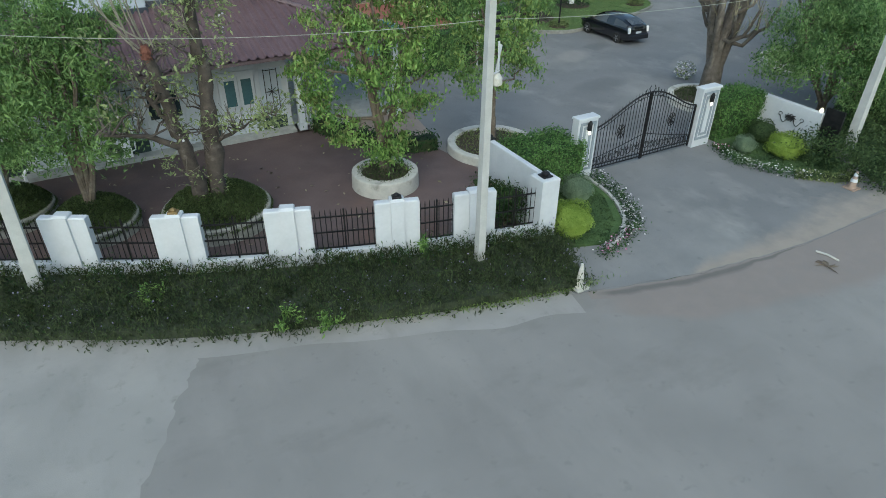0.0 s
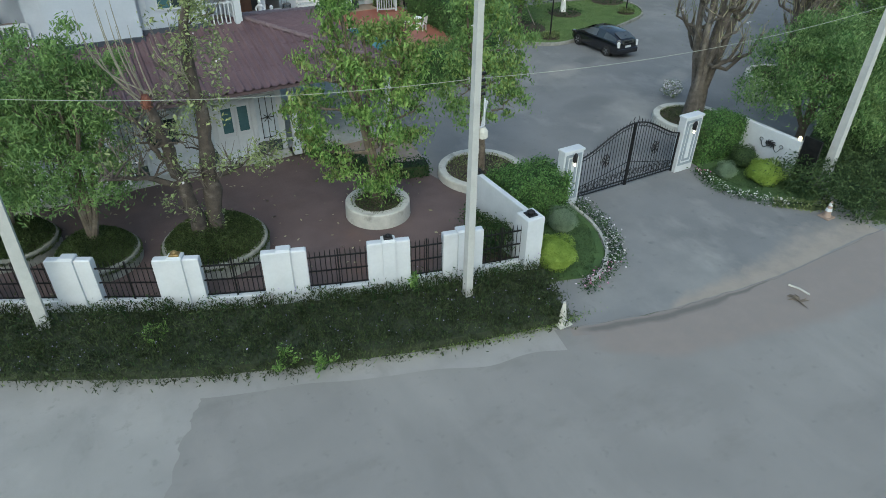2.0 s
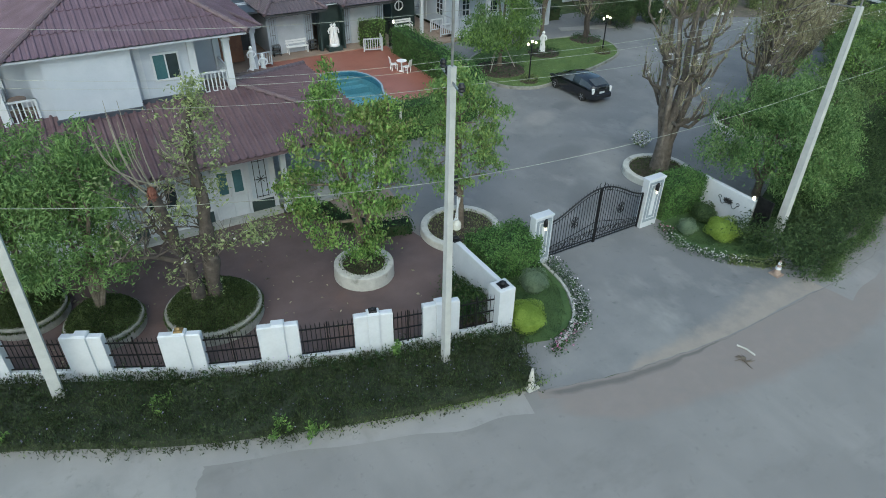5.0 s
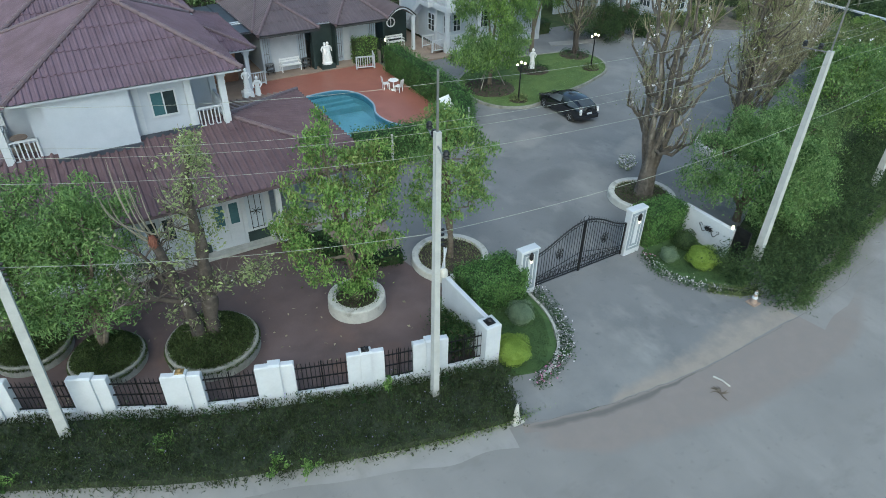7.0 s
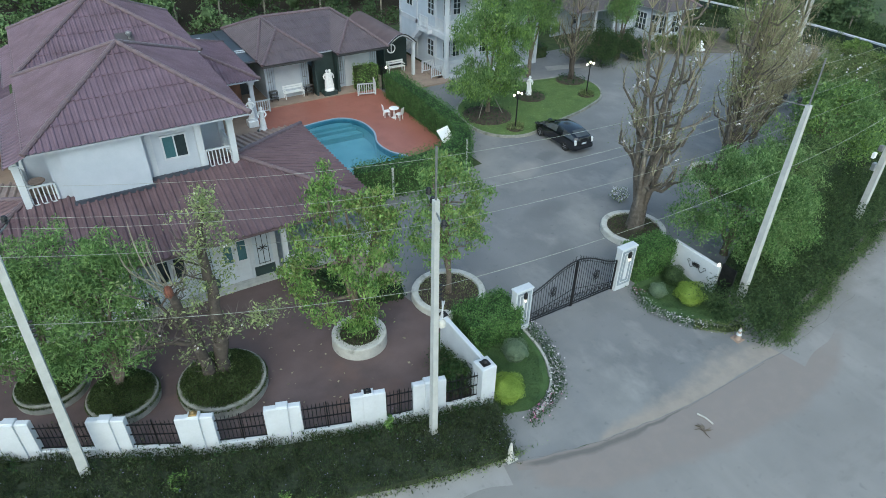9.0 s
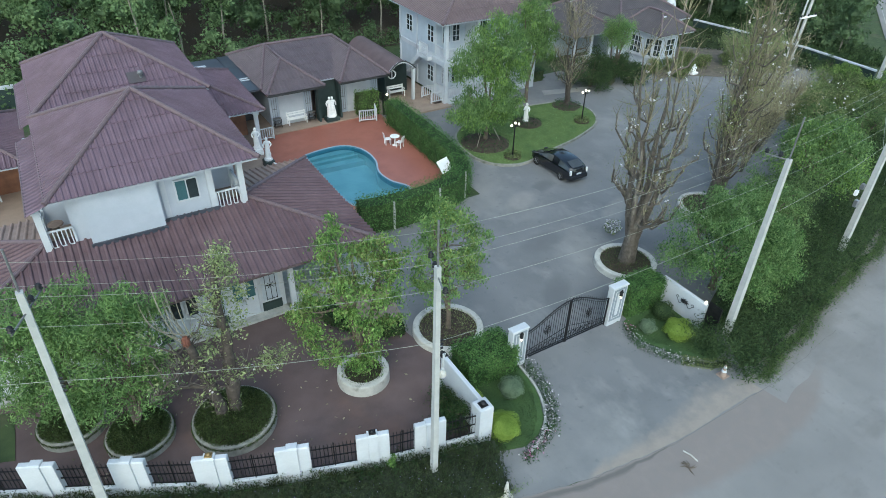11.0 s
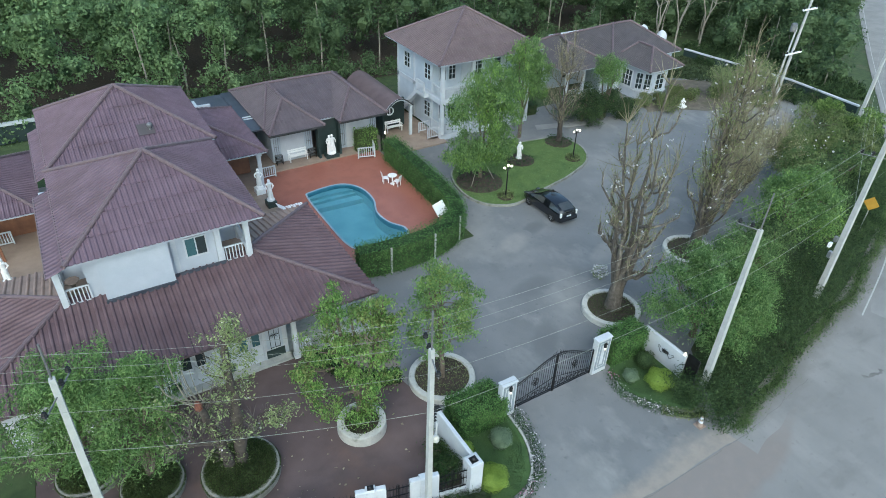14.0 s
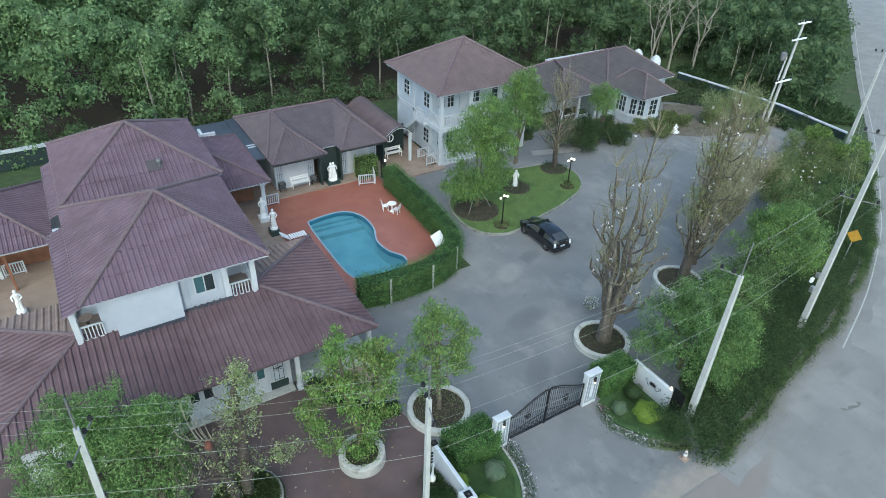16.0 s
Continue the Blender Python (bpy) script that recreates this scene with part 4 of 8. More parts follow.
# ---- pool house ----
def pool_house():
    h = thing("pool_house", "low pool house with brown tiled roofs and white roller doors", "house")
    hip_roof(h, 11.9, 42.6, 21.4, 51.5, 3.2, 4.62, (14.1, 48.1, 19.6, 48.1), ROOFB, 0.26)
    for x0, x1, xm in ((11.9, 16.2, 14.1), (17.35, 21.4, 19.6)):
        b = Build()
        zr, ya, yb = 4.62, 44.5, 48.1
        slope(b, (x0, 41.45, 3.2), (x1, 41.45, 3.2), (xm, ya, zr), (xm, ya, zr), 0.26, lift=0.035, course=1.15)
        slope(b, (x1, 41.45, 3.2), (x1, yb, 3.2), (xm, ya, zr), (xm, yb, zr), 0.26, lift=0.035, course=1.15)
        slope(b, (x0, yb, 3.2), (x0, 41.45, 3.2), (xm, yb, zr), (xm, ya, zr), 0.26, lift=0.035, course=1.15)
        r = part("roof", b, ROOFB, h, "projecting hipped tile roof")
        for p, q in (((x0, 41.45, 3.2), (xm, ya, zr)), ((x1, 41.45, 3.2), (xm, ya, zr)), ((xm, ya, zr), (xm, yb, zr))):
            cap_line(r, p, q)
        part("fascia", Build().box(x0 + 0.05, 41.5, 3.02, x1 - 0.05, 45, 3.17), DARK, r, "dark eave")
    for x0, x1 in ((12.5, 15.7), (17.9, 21.2)):
        walls("wall", Build().box(x0, 43.3, 0.1, x1, 43.5, 3.05).box(x0, 43.5, 0.1, x0 + 0.2, 50.8, 3.05).box(x1 - 0.2, 43.5, 0.1, x1, 50.8, 3.05), BLUEWALL, h, "grey wall")
        part("roller_door", Build().box(x0 + 0.65, 43.22, 0.12, x1 - 0.65, 43.3, 2.75), WHITE, h, "white panel door")
        for x in (x0 + 0.32, x1 - 0.32):
            gr = Build()
            for i in range(3):
                gr.box(x - 0.17 + 0.16 * i, 43.22, 0.3, x - 0.15 + 0.16 * i, 43.26, 2.6)
            for z in (0.4, 1.4, 2.5):
                gr.box(x - 0.17, 43.22, z, x + 0.18, 43.25, z + 0.03)
            part("grille", gr, DULLSTEEL, h, "grey trellis panel")
    walls("niche", Build().box(16.0, 43.0, 0.1, 17.7, 43.2, 3.05).box(15.9, 42.4, 0.1, 16.05, 43.0, 2.8).box(17.6, 42.4, 0.1, 17.75, 43.0, 3.1), DARKGREEN, h, "dark green niche wall")
    return h


pool_house()
dr = thing("flat_roof", "dark blue-grey sheet roof between the house and the pool house", "roof")
b = Build().box(11.12, 43.2, 2.98, 12.1, 51.5, 3.12).box(8.2, 48.1, 2.9, 11.1, 51.5, 3.05)
part("sheet", b, ROOFD, dr)
part("parapet", Build().box(8.5, 48.3, 3.06, 9.6, 48.55, 3.62, 0.02).box(8.5, 48.56, 3.06, 8.7, 49.6, 3.6, 0.02), WHITE, dr, "white rendered parapet")
part("skylight", Build().box(11.25, 45.3, 3.12, 11.9, 45.45, 3.16).box(11.25, 45.7, 3.12, 11.9, 45.85, 3.16), WHITE, dr, "two white roof strips")
part("wall", Build().box(10.55, 45.2, 0, 12.0, 45.35, 2.95), DARK, dr)


def canopy():
    h = thing("barrel_canopy", "curved brown barrel-roof canopy on white posts", "canopy")
    x0, x1, y0, y1 = 22.0, 24.45, 42.9, 50.8
    b, e = Build(), Build()
    n = 14
    arc = [(x0 + (x1 - x0) * i / n, 2.62 + 0.72 * math.sin(math.pi * i / n)) for i in range(n + 1)]
    b.strip([(x, y0, z + 0.06) for x, z in arc], [(x, y1, z + 0.06) for x, z in arc])
    b.strip([(x, y1, z) for x, z in arc], [(x, y0, z) for x, z in arc])
    part("roof", b, ROOFA, h, "brown curved roof", smooth=True)
    part("edge_strip", Build().tube([(x, y0 - 0.02, z + 0.12) for x, z in arc], 0.05, 6), DARK, h, "dark roof edge over the arch", smooth=True)
    for y in (y0, y0 + 0.14):
        e.strip([(x, y, z + 0.09) for x, z in arc], [(x, y, z - 0.03) for x, z in arc])
    e.strip([(x, y0, z + 0.1) for x, z in arc], [(x, y0 + 0.14, z + 0.1) for x, z in arc])
    part("fascia", e, WHITE, h, "white arched edge board")
    for x, y, pm in ((x1 - 0.15, y0 + 0.2, WHITE), (x1 - 0.15, y0 + 4, WHITE)):
        part("post", Build().box(x - 0.11, y - 0.11, 0.1, x + 0.11, y + 0.11, 2.66), pm, h, "square post")
    part("back_panel", Build().box(x0 + 0.05, 45.15, 0.1, x1 + 0.35, 45.3, 2.6).box(x0 - 0.1, 43.4, 0.1, x0 + 0.02, 45.3, 2.58), DARKGREEN, h, "dark green back wall")
    b = Build()
    b.tube([(22.75 + 0.33 * math.cos(a * 0.5236), y0 + 0.9, 2.2 + 0.33 * math.sin(a * 0.5236)) for a in range(13)], 0.05, 6)
    b.tube([(22.75, y0 + 0.9, 1.87), (22.75, y0 + 0.9, 2.62)], 0.04, 6)
    part("emblem", b, MARBLE, h, "round white hanging emblem")
    return h


canopy()


# ---- annexe: two-storey house with verandas ----
def annexe():
    h = thing("house", "two-storey grey-blue house with white verandas and a brown hip roof", "house")
    hip_roof(h, 25.4, 40.5, 35.8, 49.8, 6.5, 9.35, material=ROOFA)
    b = Build().box(26.3, 42.9, 0.3, 34.9, 43.1, 6.4).box(26.3, 43.1, 0.3, 26.5, 49.0, 6.4).box(34.7, 43.1, 0.3, 34.9, 49.0, 6.4).box(26.5, 48.8, 0.3, 34.7, 49.0, 6.4)
    walls("wall", b, BLUEWALL, h, "grey-blue boarded wall")
    t = Build().box(26.24, 42.84, 3.2, 34.96, 42.9, 3.55).box(26.24, 42.9, 3.2, 26.3, 49.06, 3.55)
    for y in (42.95, 46.0, 48.9):
        t.box(26.24, y - 0.12, 0.3, 26.3, y + 0.12, 6.4)
    walls("trim", t, WHITE, h, "white corner boards and band")
    part("veranda_floor", Build().box(26.0, 41.0, 0, 35.0, 42.9, 0.45), WHITE, h, "white edged lower veranda")
    part("veranda_floor", Build().box(25.9, 40.95, 3.1, 35.1, 42.9, 3.5).box(25.5, 42.9, 3.15, 26.24, 44.4, 3.45), WHITE, h, "white edged upper veranda")
    for x in (26.15, 29.0, 32.0, 34.85):
        part("column", Build().box(x - 0.14, 41.0, 0.4, x + 0.14, 41.28, 6.42), WHITE, h, "white veranda column")
    for z in (0.45, 3.5):
        for a, c in (((26.3, 41.12), (28.9, 41.12)), ((29.1, 41.12), (31.9, 41.12)), ((32.1, 41.12), (34.75, 41.12)), ((26.12, 41.3), (26.12, 42.8))):
            rail(h, a, c, z, 0.95, 0.18)
    rail(h, (34.9, 41.2), (34.9, 42.8), 0.45, 0.95, 0.18)
    rail(h, (25.55, 43.0), (25.55, 44.3), 3.45, 0.95, 0.18)
    for z in (1.1, 4.4):
        for x, w in ((27.2, 0.6), (28.1, 0.6), (30.6, 0.9), (33.0, 1.3)):
            window(h, x, 42.9, z, w, 1.25, 0, (2, 3), BLACKGLASS)
        part("door", Build().box(29.0, 42.84, z - 0.55, 29.9, 42.9, z + 1.5), WHITE, h, "white door")
    for y, z in ((43.7, 1.2), (43.7, 4.4), (47.2, 4.4)):
        window(h, 26.3, y, z, 0.9, 1.25, -90, (2, 3), BLACKGLASS)
    # outside stair to the upper veranda
    st = Build()
    for i in range(14):
        st.box(25.5, 44.4 + 0.26 * i, 3.2 - 0.22 * i - 0.1, 26.2, 44.7 + 0.26 * i, 3.2 - 0.22 * i)
    st.add([(25.48, 44.3, 3.45), (25.48, 48.0, 0.3), (25.48, 48.0, 0.0), (25.48, 44.3, 3.05)], [(0, 1, 2, 3)])
    part("stair", st, WHITE, h, "white outside stair")
    # front steps
    st = Build()
    for i in range(3):
        st.box(25.0 + 0.3 * i, 41.4, 0, 26.0, 42.7, 0.15 * (i + 1))
    part("steps", st, TERRACE, h)
    rail(h, (24.9, 41.3), (26.0, 41.3), 0.25, 0.9, 0.18)
    rail(h, (24.9, 42.8), (26.0, 42.8), 0.25, 0.9, 0.18)
    return h


annexe()


# ---- bungalow ----
def bungalow():
    h = thing("house", "single-storey grey bungalow with a dark brown hip roof and bay window", "house")
    hip_roof(h, 45.6, 42.0, 55.2, 51.3, 3.2, 5.4, (49.6, 46.6, 52, 46.6), ROOFG, 0.22, WHITE)
    hip_roof(h, 40.2, 42.2, 45.8, 50.5, 3.1, 4.9, (42.4, 45, 43.4, 47.5), ROOFG, 0.22, WHITE)
    hip_roof(h, 47.05, 38.5, 51.6, 43.5, 3.2, 4.7, (49.3, 40.7, 49.3, 42.5), ROOFG, 0.22, WHITE)
    walls("wall", Build().box(45.9, 42.6, 0, 54.6, 42.8, 3.1).box(54.4, 42.8, 0, 54.6, 50.8, 3.1).box(40.9, 46.3, 0, 45.9, 46.5, 3.0).box(45.9, 42.8, 0, 46.1, 50.8, 3.1), BLUEWALL, h, "grey wall")
    plan = [(47.6, 42.6), (47.6, 40.6), (48.5, 39.3), (50.4, 39.3), (51.1, 40.1), (51.1, 42.6)]
    part("bay", Build().prism(plan, 0.0, 3.1), GREYWALL, h, "pale grey bay")
    wide = [(x + (x - 49.35) * 0.06, y - 0.12 if y < 42 else y) for x, y in plan]
    part("sill_band", Build().prism(wide, 0.78, 0.9), WHITE, h, "white moulding under the bay windows")
    for x, y, t, w, k in ((47.6, 41.65, -90, 1.2, 3), (47.82, 40.28, -55.3, 0.55, 2), (48.28, 39.62, -55.3, 0.55, 2), (49.5, 39.3, 0, 1.0, 2), (50.75, 39.7, 48.8, 0.6, 2), (51.1, 41.3, 90, 1.1, 2)):
        window(h, x, y, 1.05, w, 1.5, t, (k, 3), BLACKGLASS)
    for x in (41.0, 43.0, 45.4):
        part("column", Build().box(x - 0.13, 42.8, 0, x + 0.13, 43.06, 3.0), WHITE, h, "white porch column")
    rail(h, (41.1, 42.9), (42.9, 42.9), 0.2, 0.9, 0.2)
    window(h, 43.9, 46.3, 0.9, 1.0, 1.4, 0, (2, 3), BLACKGLASS)
    part("parapet", Build().box(43.4, 42.84, 0.1, 44.4, 43.0, 0.8), WHITE, h, "low white porch wall")
    part("ridge_board", Build().box(45.6, 51.3, 3.1, 56.2, 51.6, 3.5).box(56.0, 47, 3.1, 56.2, 51.5, 3.3), WHITE, h, "white parapet edge")
    return h


bungalow()


# ---- boundary fence ----
FENCE = spline([(-28, 30), (-16.5, 23.8), (-9, 19.9), (-2.2, 16.4), (1.3, 14.6), (5.4, 13.1), (7.5, 12.5), (9.95, 11.95)], 24)
flen = [0.0]
for i in range(1, len(FENCE)):
    flen.append(flen[-1] + (FENCE[i] - FENCE[i - 1]).length)


def on_fence(s):
    s = min(max(s, 0), flen[-1] - 1e-4)
    i = max(k for k in range(len(flen) - 1) if flen[k] <= s)
    t = (s - flen[i]) / (flen[i + 1] - flen[i])
    d = FENCE[i + 1] - FENCE[i]
    return FENCE[i].lerp(FENCE[i + 1], t), math.degrees(math.atan2(d.y, d.x))


def s_at_x(x):
    i = max(k for k in range(len(FENCE) - 1) if FENCE[k].x <= x)
    return flen[i] + (flen[i + 1] - flen[i]) * (x - FENCE[i].x) / (FENCE[i + 1].x - FENCE[i].x)


wall = thing("fence", "white fence wall with broad piers and black iron panels above a clipped hedge", "fence", kind="structure")
PIERS = [(-2.06 - 2.55 * k, -0.96 - 2.55 * k) for k in range(9, 0, -1)] + [(-2.06, -0.96), (0.36, 1.41), (2.85, 3.92), (5.47, 6.5), (7.5, 8.5)]
pb = Build()
W = 1.16
pb.box(-W / 2, -0.11, 0, W / 2, 0.11, 1.82, 0.03)
pier_mesh = pb.mesh("pier", WHITE)
pil_mesh = Build().box(-0.17, -0.17, 0, 0.17, -0.108, 1.86, 0.02).mesh("pilaster", WHITE)
cap_mesh = Build().box(-0.19, -0.14, 1.815, 0.19, 0.14, 1.9, 0.03).mesh("cap", WHITE)
bar_mesh = Build().tube([(0, 0, 0.56), (0, 0, 1.62), (0, 0, 1.72)], [0.013, 0.013, 0.003], 5).mesh("bar", IRON)
spans = []
for a, c in PIERS:
    s0, s1 = s_at_x(a), s_at_x(c)
    p, turn = on_fence((s0 + s1) / 2)
    m = pose(p.x, p.y, 0, 0, 0, turn)
    q = again("pier", pier_mesh, wall, m)
    q["label"] = "white rendered pier"
    again("pilaster", pil_mesh, wall, m)
    again("cap", cap_mesh, wall, m)
    spans.append((s0, s1))
for (a0, a1), (b0, b1) in zip(spans, spans[1:] + [(flen[-1] - 0.15, 0)]):
    p0, _ = on_fence(a1 - 0.05)
    p1, _ = on_fence(b0 + 0.05)
    L, turn = (p1 - p0).length, math.degrees(math.atan2(p1.y - p0.y, p1.x - p0.x))
    m = pose(p0.x, p0.y, 0, 0, 0, turn)
    part("base_wall", Build().box(0, -0.09, 0, L, 0.09, 0.5, 0.015), WHITE, wall, "low white base wall", at=m)
    r = Build()
    for z in (0.58, 1.05, 1.5):
        r.box(0, -0.016, z - 0.018, L, 0.016, z + 0.018)
    r.box(L / 2 - 0.02, -0.02, 0.45, L / 2 + 0.02, 0.02, 1.72)
    pan = part("iron_panel", r, IRON, wall, "black iron panel", at=m)
    k = int(L / 0.125)
    for i in range(1, k):
        again("bar", bar_mesh, pan, pose(L * i / k, 0, 0))
gi = [p for p in FENCE if p.x > -22]
tagged(part("gravel_strip", Build().strip(at_z(offset(gi, 0.12), 0.035), at_z(offset(gi, 0.42), 0.035)), KERB), "pale gravel strip inside the fence", "gravel", kind="structure")
# corner pier, side wall to the gate
part("pier", Build().box(9.72, 11.72, 0, 10.3, 12.3, 1.95, 0.03), WHITE, wall, "white corner pier")
part("side_wall", Build().box(10.02, 12.3, 0, 10.2, 15.0, 1.9, 0.02), WHITE, wall, "plain white side wall")


# small lanterns and caps on the piers
for k, gold in ((10, True), (12, False)):
    s0, s1 = spans[k]
    p, turn = on_fence((s0 + s1) / 2)
    ln = thing("pier_lantern", "small brass lantern on a fence pier" if gold else "small dark lantern on a fence pier", "lantern", (p.x, p.y, 1.9), turn)
    part("base", Build().box(-0.12, -0.1, 0, 0.12, 0.1, 0.05, 0.01), BRASS if gold else IRON, ln)
    part("body", Build().lathe([(0.07, 0.04), (0.08, 0.09), (0.03, 0.13)], (0, 0, 0), 8), BRASS if gold else IRON, ln)
for x, y, z, m in ((10.0, 12.0, 1.95, IRON), (10.1, 14.95, 1.9, IRON)):
    ln = thing("pier_lantern", "small dark lantern on the wall's end", "lantern", (x, y, z))
    part("base", Build().box(-0.15, -0.15, 0, 0.15, 0.15, 0.04, 0.01), m, ln)
    part("body", Build().lathe([(0.11, 0.04), (0.12, 0.1), (0.05, 0.15)], (0, 0, 0), 8), IRON, ln)


# ---- gate ----
def gate():
    h = thing("gate", "black wrought-iron double gate with an arched top between white piers", "gate", (0, 0, 0))
    for x0, x1, z in ((13.12, 13.92, 2.06), (18.7, 19.58, 2.16)):
        y0, y1 = 14.4, 14.7
        p = part("gate_pier", Build().box(x0, y0, 0, x1, y1, z, 0.0).box(x0 - 0.03, y0 - 0.04, z, x1 + 0.03, y1 + 0.03, z + 0.08, 0.02), WHITE, h, "white gate pier with a grey inset frame")
        b = Build()
        for c, d in ((0.08, 0.03), (0.24, 0.02)):
            b.box(x0 + c, y0 - d, 0.2 + c, x0 + c + 0.085, y0, z - c).box(x1 - c - 0.085, y0 - d, 0.2 + c, x1 - c, y0, z - c)
            b.box(x0 + c + 0.085, y0 - d, z - c - 0.085, x1 - c - 0.085, y0, z - c).box(x0 + c + 0.085, y0 - d, 0.2 + c, x1 - c - 0.085, y0, 0.285 + c)
        part("moulding", b, FRAMEBLUE, p, "slate-blue moulding")
        xm = (x0 + x1) / 2
        part("sconce", Build().box(xm - 0.05, y0 - 0.14, 1.72, xm + 0.05, y0 - 0.03, 1.95).lathe([(0.08, 0), (0.03, 0.1)], (xm, y0 - 0.1, 1.95), 8), IRON, p, "black wall lantern")
        part("bulb", Build().lathe([(0.03, 0), (0.045, 0.05), (0.03, 0.12)], (xm, y0 - 0.1, 1.58), 8), BULB, p, "lit warm bulb")
    xa, xm, xb, y = 13.98, 16.3, 18.64, 14.55
    def top(x):
        t = (x - xm) / (xb - xa) * 2
        return 1.62 + 0.85 * max(math.cos(min(abs(t), 1) * math.pi / 2), 0.0) ** 1.6
    bar = {}
    for x0, x1 in ((xa, xm - 0.03), (xm + 0.03, xb)):
        f = Build()
        pts = [(x0 + (x1 - x0) * i / 14, y, top(x0 + (x1 - x0) * i / 14)) for i in range(15)]
        f.tube(pts, 0.03, 6)
        f.tube([(px, py, pz - 0.13) for px, py, pz in pts], 0.015, 5)
        for z in (0.12, 0.24):
            f.box(x0, y - 0.02, z, x1, y + 0.02, z + 0.035)
        f.box(x0 - 0.025, y - 0.03, 0.05, x0 + 0.025, y + 0.03, top(x0)).box(x1 - 0.025, y - 0.03, 0.05, x1 + 0.025, y + 0.03, top(x1))
        low = [(x0 + (x1 - x0) * i / 14, y, 0.5 + 0.5 * max(1 - abs((x0 + (x1 - x0) * i / 14 - xm) / (xb - xa) * 2), 0.0) ** 1.2) for i in range(15)]
        f.tube(low, 0.016, 5)
        leaf = part("gate_leaf", f, IRON, h, "black iron gate leaf with arched top rail")
        k = 17
        for i in range(1, k):
            x = x0 + (x1 - x0) * i / k
            t = round(top(x), 3)
            again("bar", Build().tube([(0, 0, 0.12), (0, 0, t + 0.02), (0, 0, t + 0.14)], [0.012, 0.012, 0.002], 5).mesh("bar", IRON), leaf, pose(x, y, 0))
        sc = Build()
        for i in range(9):
            cx = x0 + (x1 - x0) * (i + 0.5) / 9
            zc = 0.3 + 0.22 * (1 - abs((cx - xm) / (xb - xa) * 2)) + 0.08
            for s in (1, -1):
                sc.tube([(cx + s * (0.02 + 0.03 * a * 0.35) * math.cos(a) * 1.6, y - 0.015, zc + (0.02 + 0.03 * a * 0.35) * math.sin(a) * 2.4) for a in np.linspace(0, 7, 14)], 0.009, 4)
        part("scrollwork", sc, IRON, leaf, "curled iron scrolls")
        cx = (x0 + x1) / 2
        ro = Build()
        for a in range(8):
            t = a * math.pi / 4
            ro.tube([(cx, y - 0.03, 1.3), (cx + 0.16 * math.cos(t), y - 0.04, 1.3 + 0.22 * math.sin(t))], 0.02, 5)
        ro.tube([(cx + 0.17 * math.cos(a * math.pi / 8), y - 0.03, 1.3 + 0.24 * math.sin(a * math.pi / 8)) for a in range(17)], 0.015, 5)
        part("rosette", ro, IRON, leaf, "iron rosette")
    cr = Build()
    for s in (1, -1):
        for k in range(4):
            cr.tube([(xm + s * (0.05 + 0.13 * k), y, 2.44 - 0.07 * k), (xm + s * (0.14 + 0.15 * k), y, 2.6 - 0.09 * k), (xm + s * (0.08 + 0.17 * k), y, 2.7 - 0.1 * k)], 0.012, 4)
    part("cresting", cr, IRON, h, "curled iron cresting")
    return h


gate()

# wall beside the gate, with an iron ornament
rw = thing("wall", "white garden wall with a black iron ornament beside the gate", "wall", (22.4, 12.05, 0), 90, kind="structure")
part("wall", Build().box(0, -0.1, 0, 2.6, 0.1, 1.45, 0.02), WHITE, rw, "white rendered wall")
o = Build()
for a in range(9):
    t = a * math.pi / 4.5
    o.tube([(1.1, 0.12, 0.95), (1.1 + 0.16 * math.cos(t), 0.17, 0.95 + 0.1 * math.sin(t)), (1.1 + 0.24 * math.cos(t + 0.4), 0.14, 0.95 + 0.16 * math.sin(t + 0.4))], [0.035, 0.03, 0.01], 5)
for sd in (1, -1):
    o.tube([(1.1 + sd * (0.1 + 0.34 * f), 0.12, 0.92 - 0.22 * math.sin(f * 3.1416)) for f in np.linspace(0, 1, 9)], 0.014, 5)
    o.tube([(1.1 + sd * (0.44 + 0.07 * math.cos(a)), 0.12, 0.97 + 0.07 * math.sin(a)) for a in np.linspace(-1.5, 3.5, 9)], 0.012, 5)
part("ornament", o, IRON, rw, "black iron flower ornament")
part("wall_lamp", Build().lathe([(0.05, 0), (0.075, 0.05), (0.05, 0.13), (0.02, 0.16)], (0.14, 0.0, 1.45), 10), BULB, rw, "small lit lamp on the wall's end", True)
part("end_panel", Build().box(-0.72, -0.04, 0, -0.04, 0.04, 1.7), IRON, rw, "black sheet-metal side gate")
wall2 = thing("wall", "long white boundary wall at the forest's edge", "wall", kind="structure")
for a, c in (((62.8, 47.5), (64.0, 40.3)), ((64.0, 40.3), (64.7, 35.2)), ((64.7, 35.2), (64.1, 27.6))):
    L, turn = math.hypot(c[0] - a[0], c[1] - a[1]), math.degrees(math.atan2(c[1] - a[1], c[0] - a[0]))
    part("wall", Build().box(0, -0.1, 0, L, 0.1, 0.7), DARKGREEN, wall2, "dark overgrown wall face", at=pose(*a, 0, 0, 0, turn))
    part("coping", Build().box(0, -0.13, 0.7, L, 0.13, 0.85, 0.02), WHITE, wall2, "white coping", at=pose(*a, 0, 0, 0, turn))
bw = thing("wall", "white boundary wall behind the houses", "wall", kind="structure")
part("wall", Build().box(-40, 56.5, 0, 2, 56.7, 1.5), DARKGREEN, bw, "dark wall face")
part("coping", Build().box(-40, 56.42, 1.5, 2, 56.78, 1.7), WHITE, bw, "white coping")


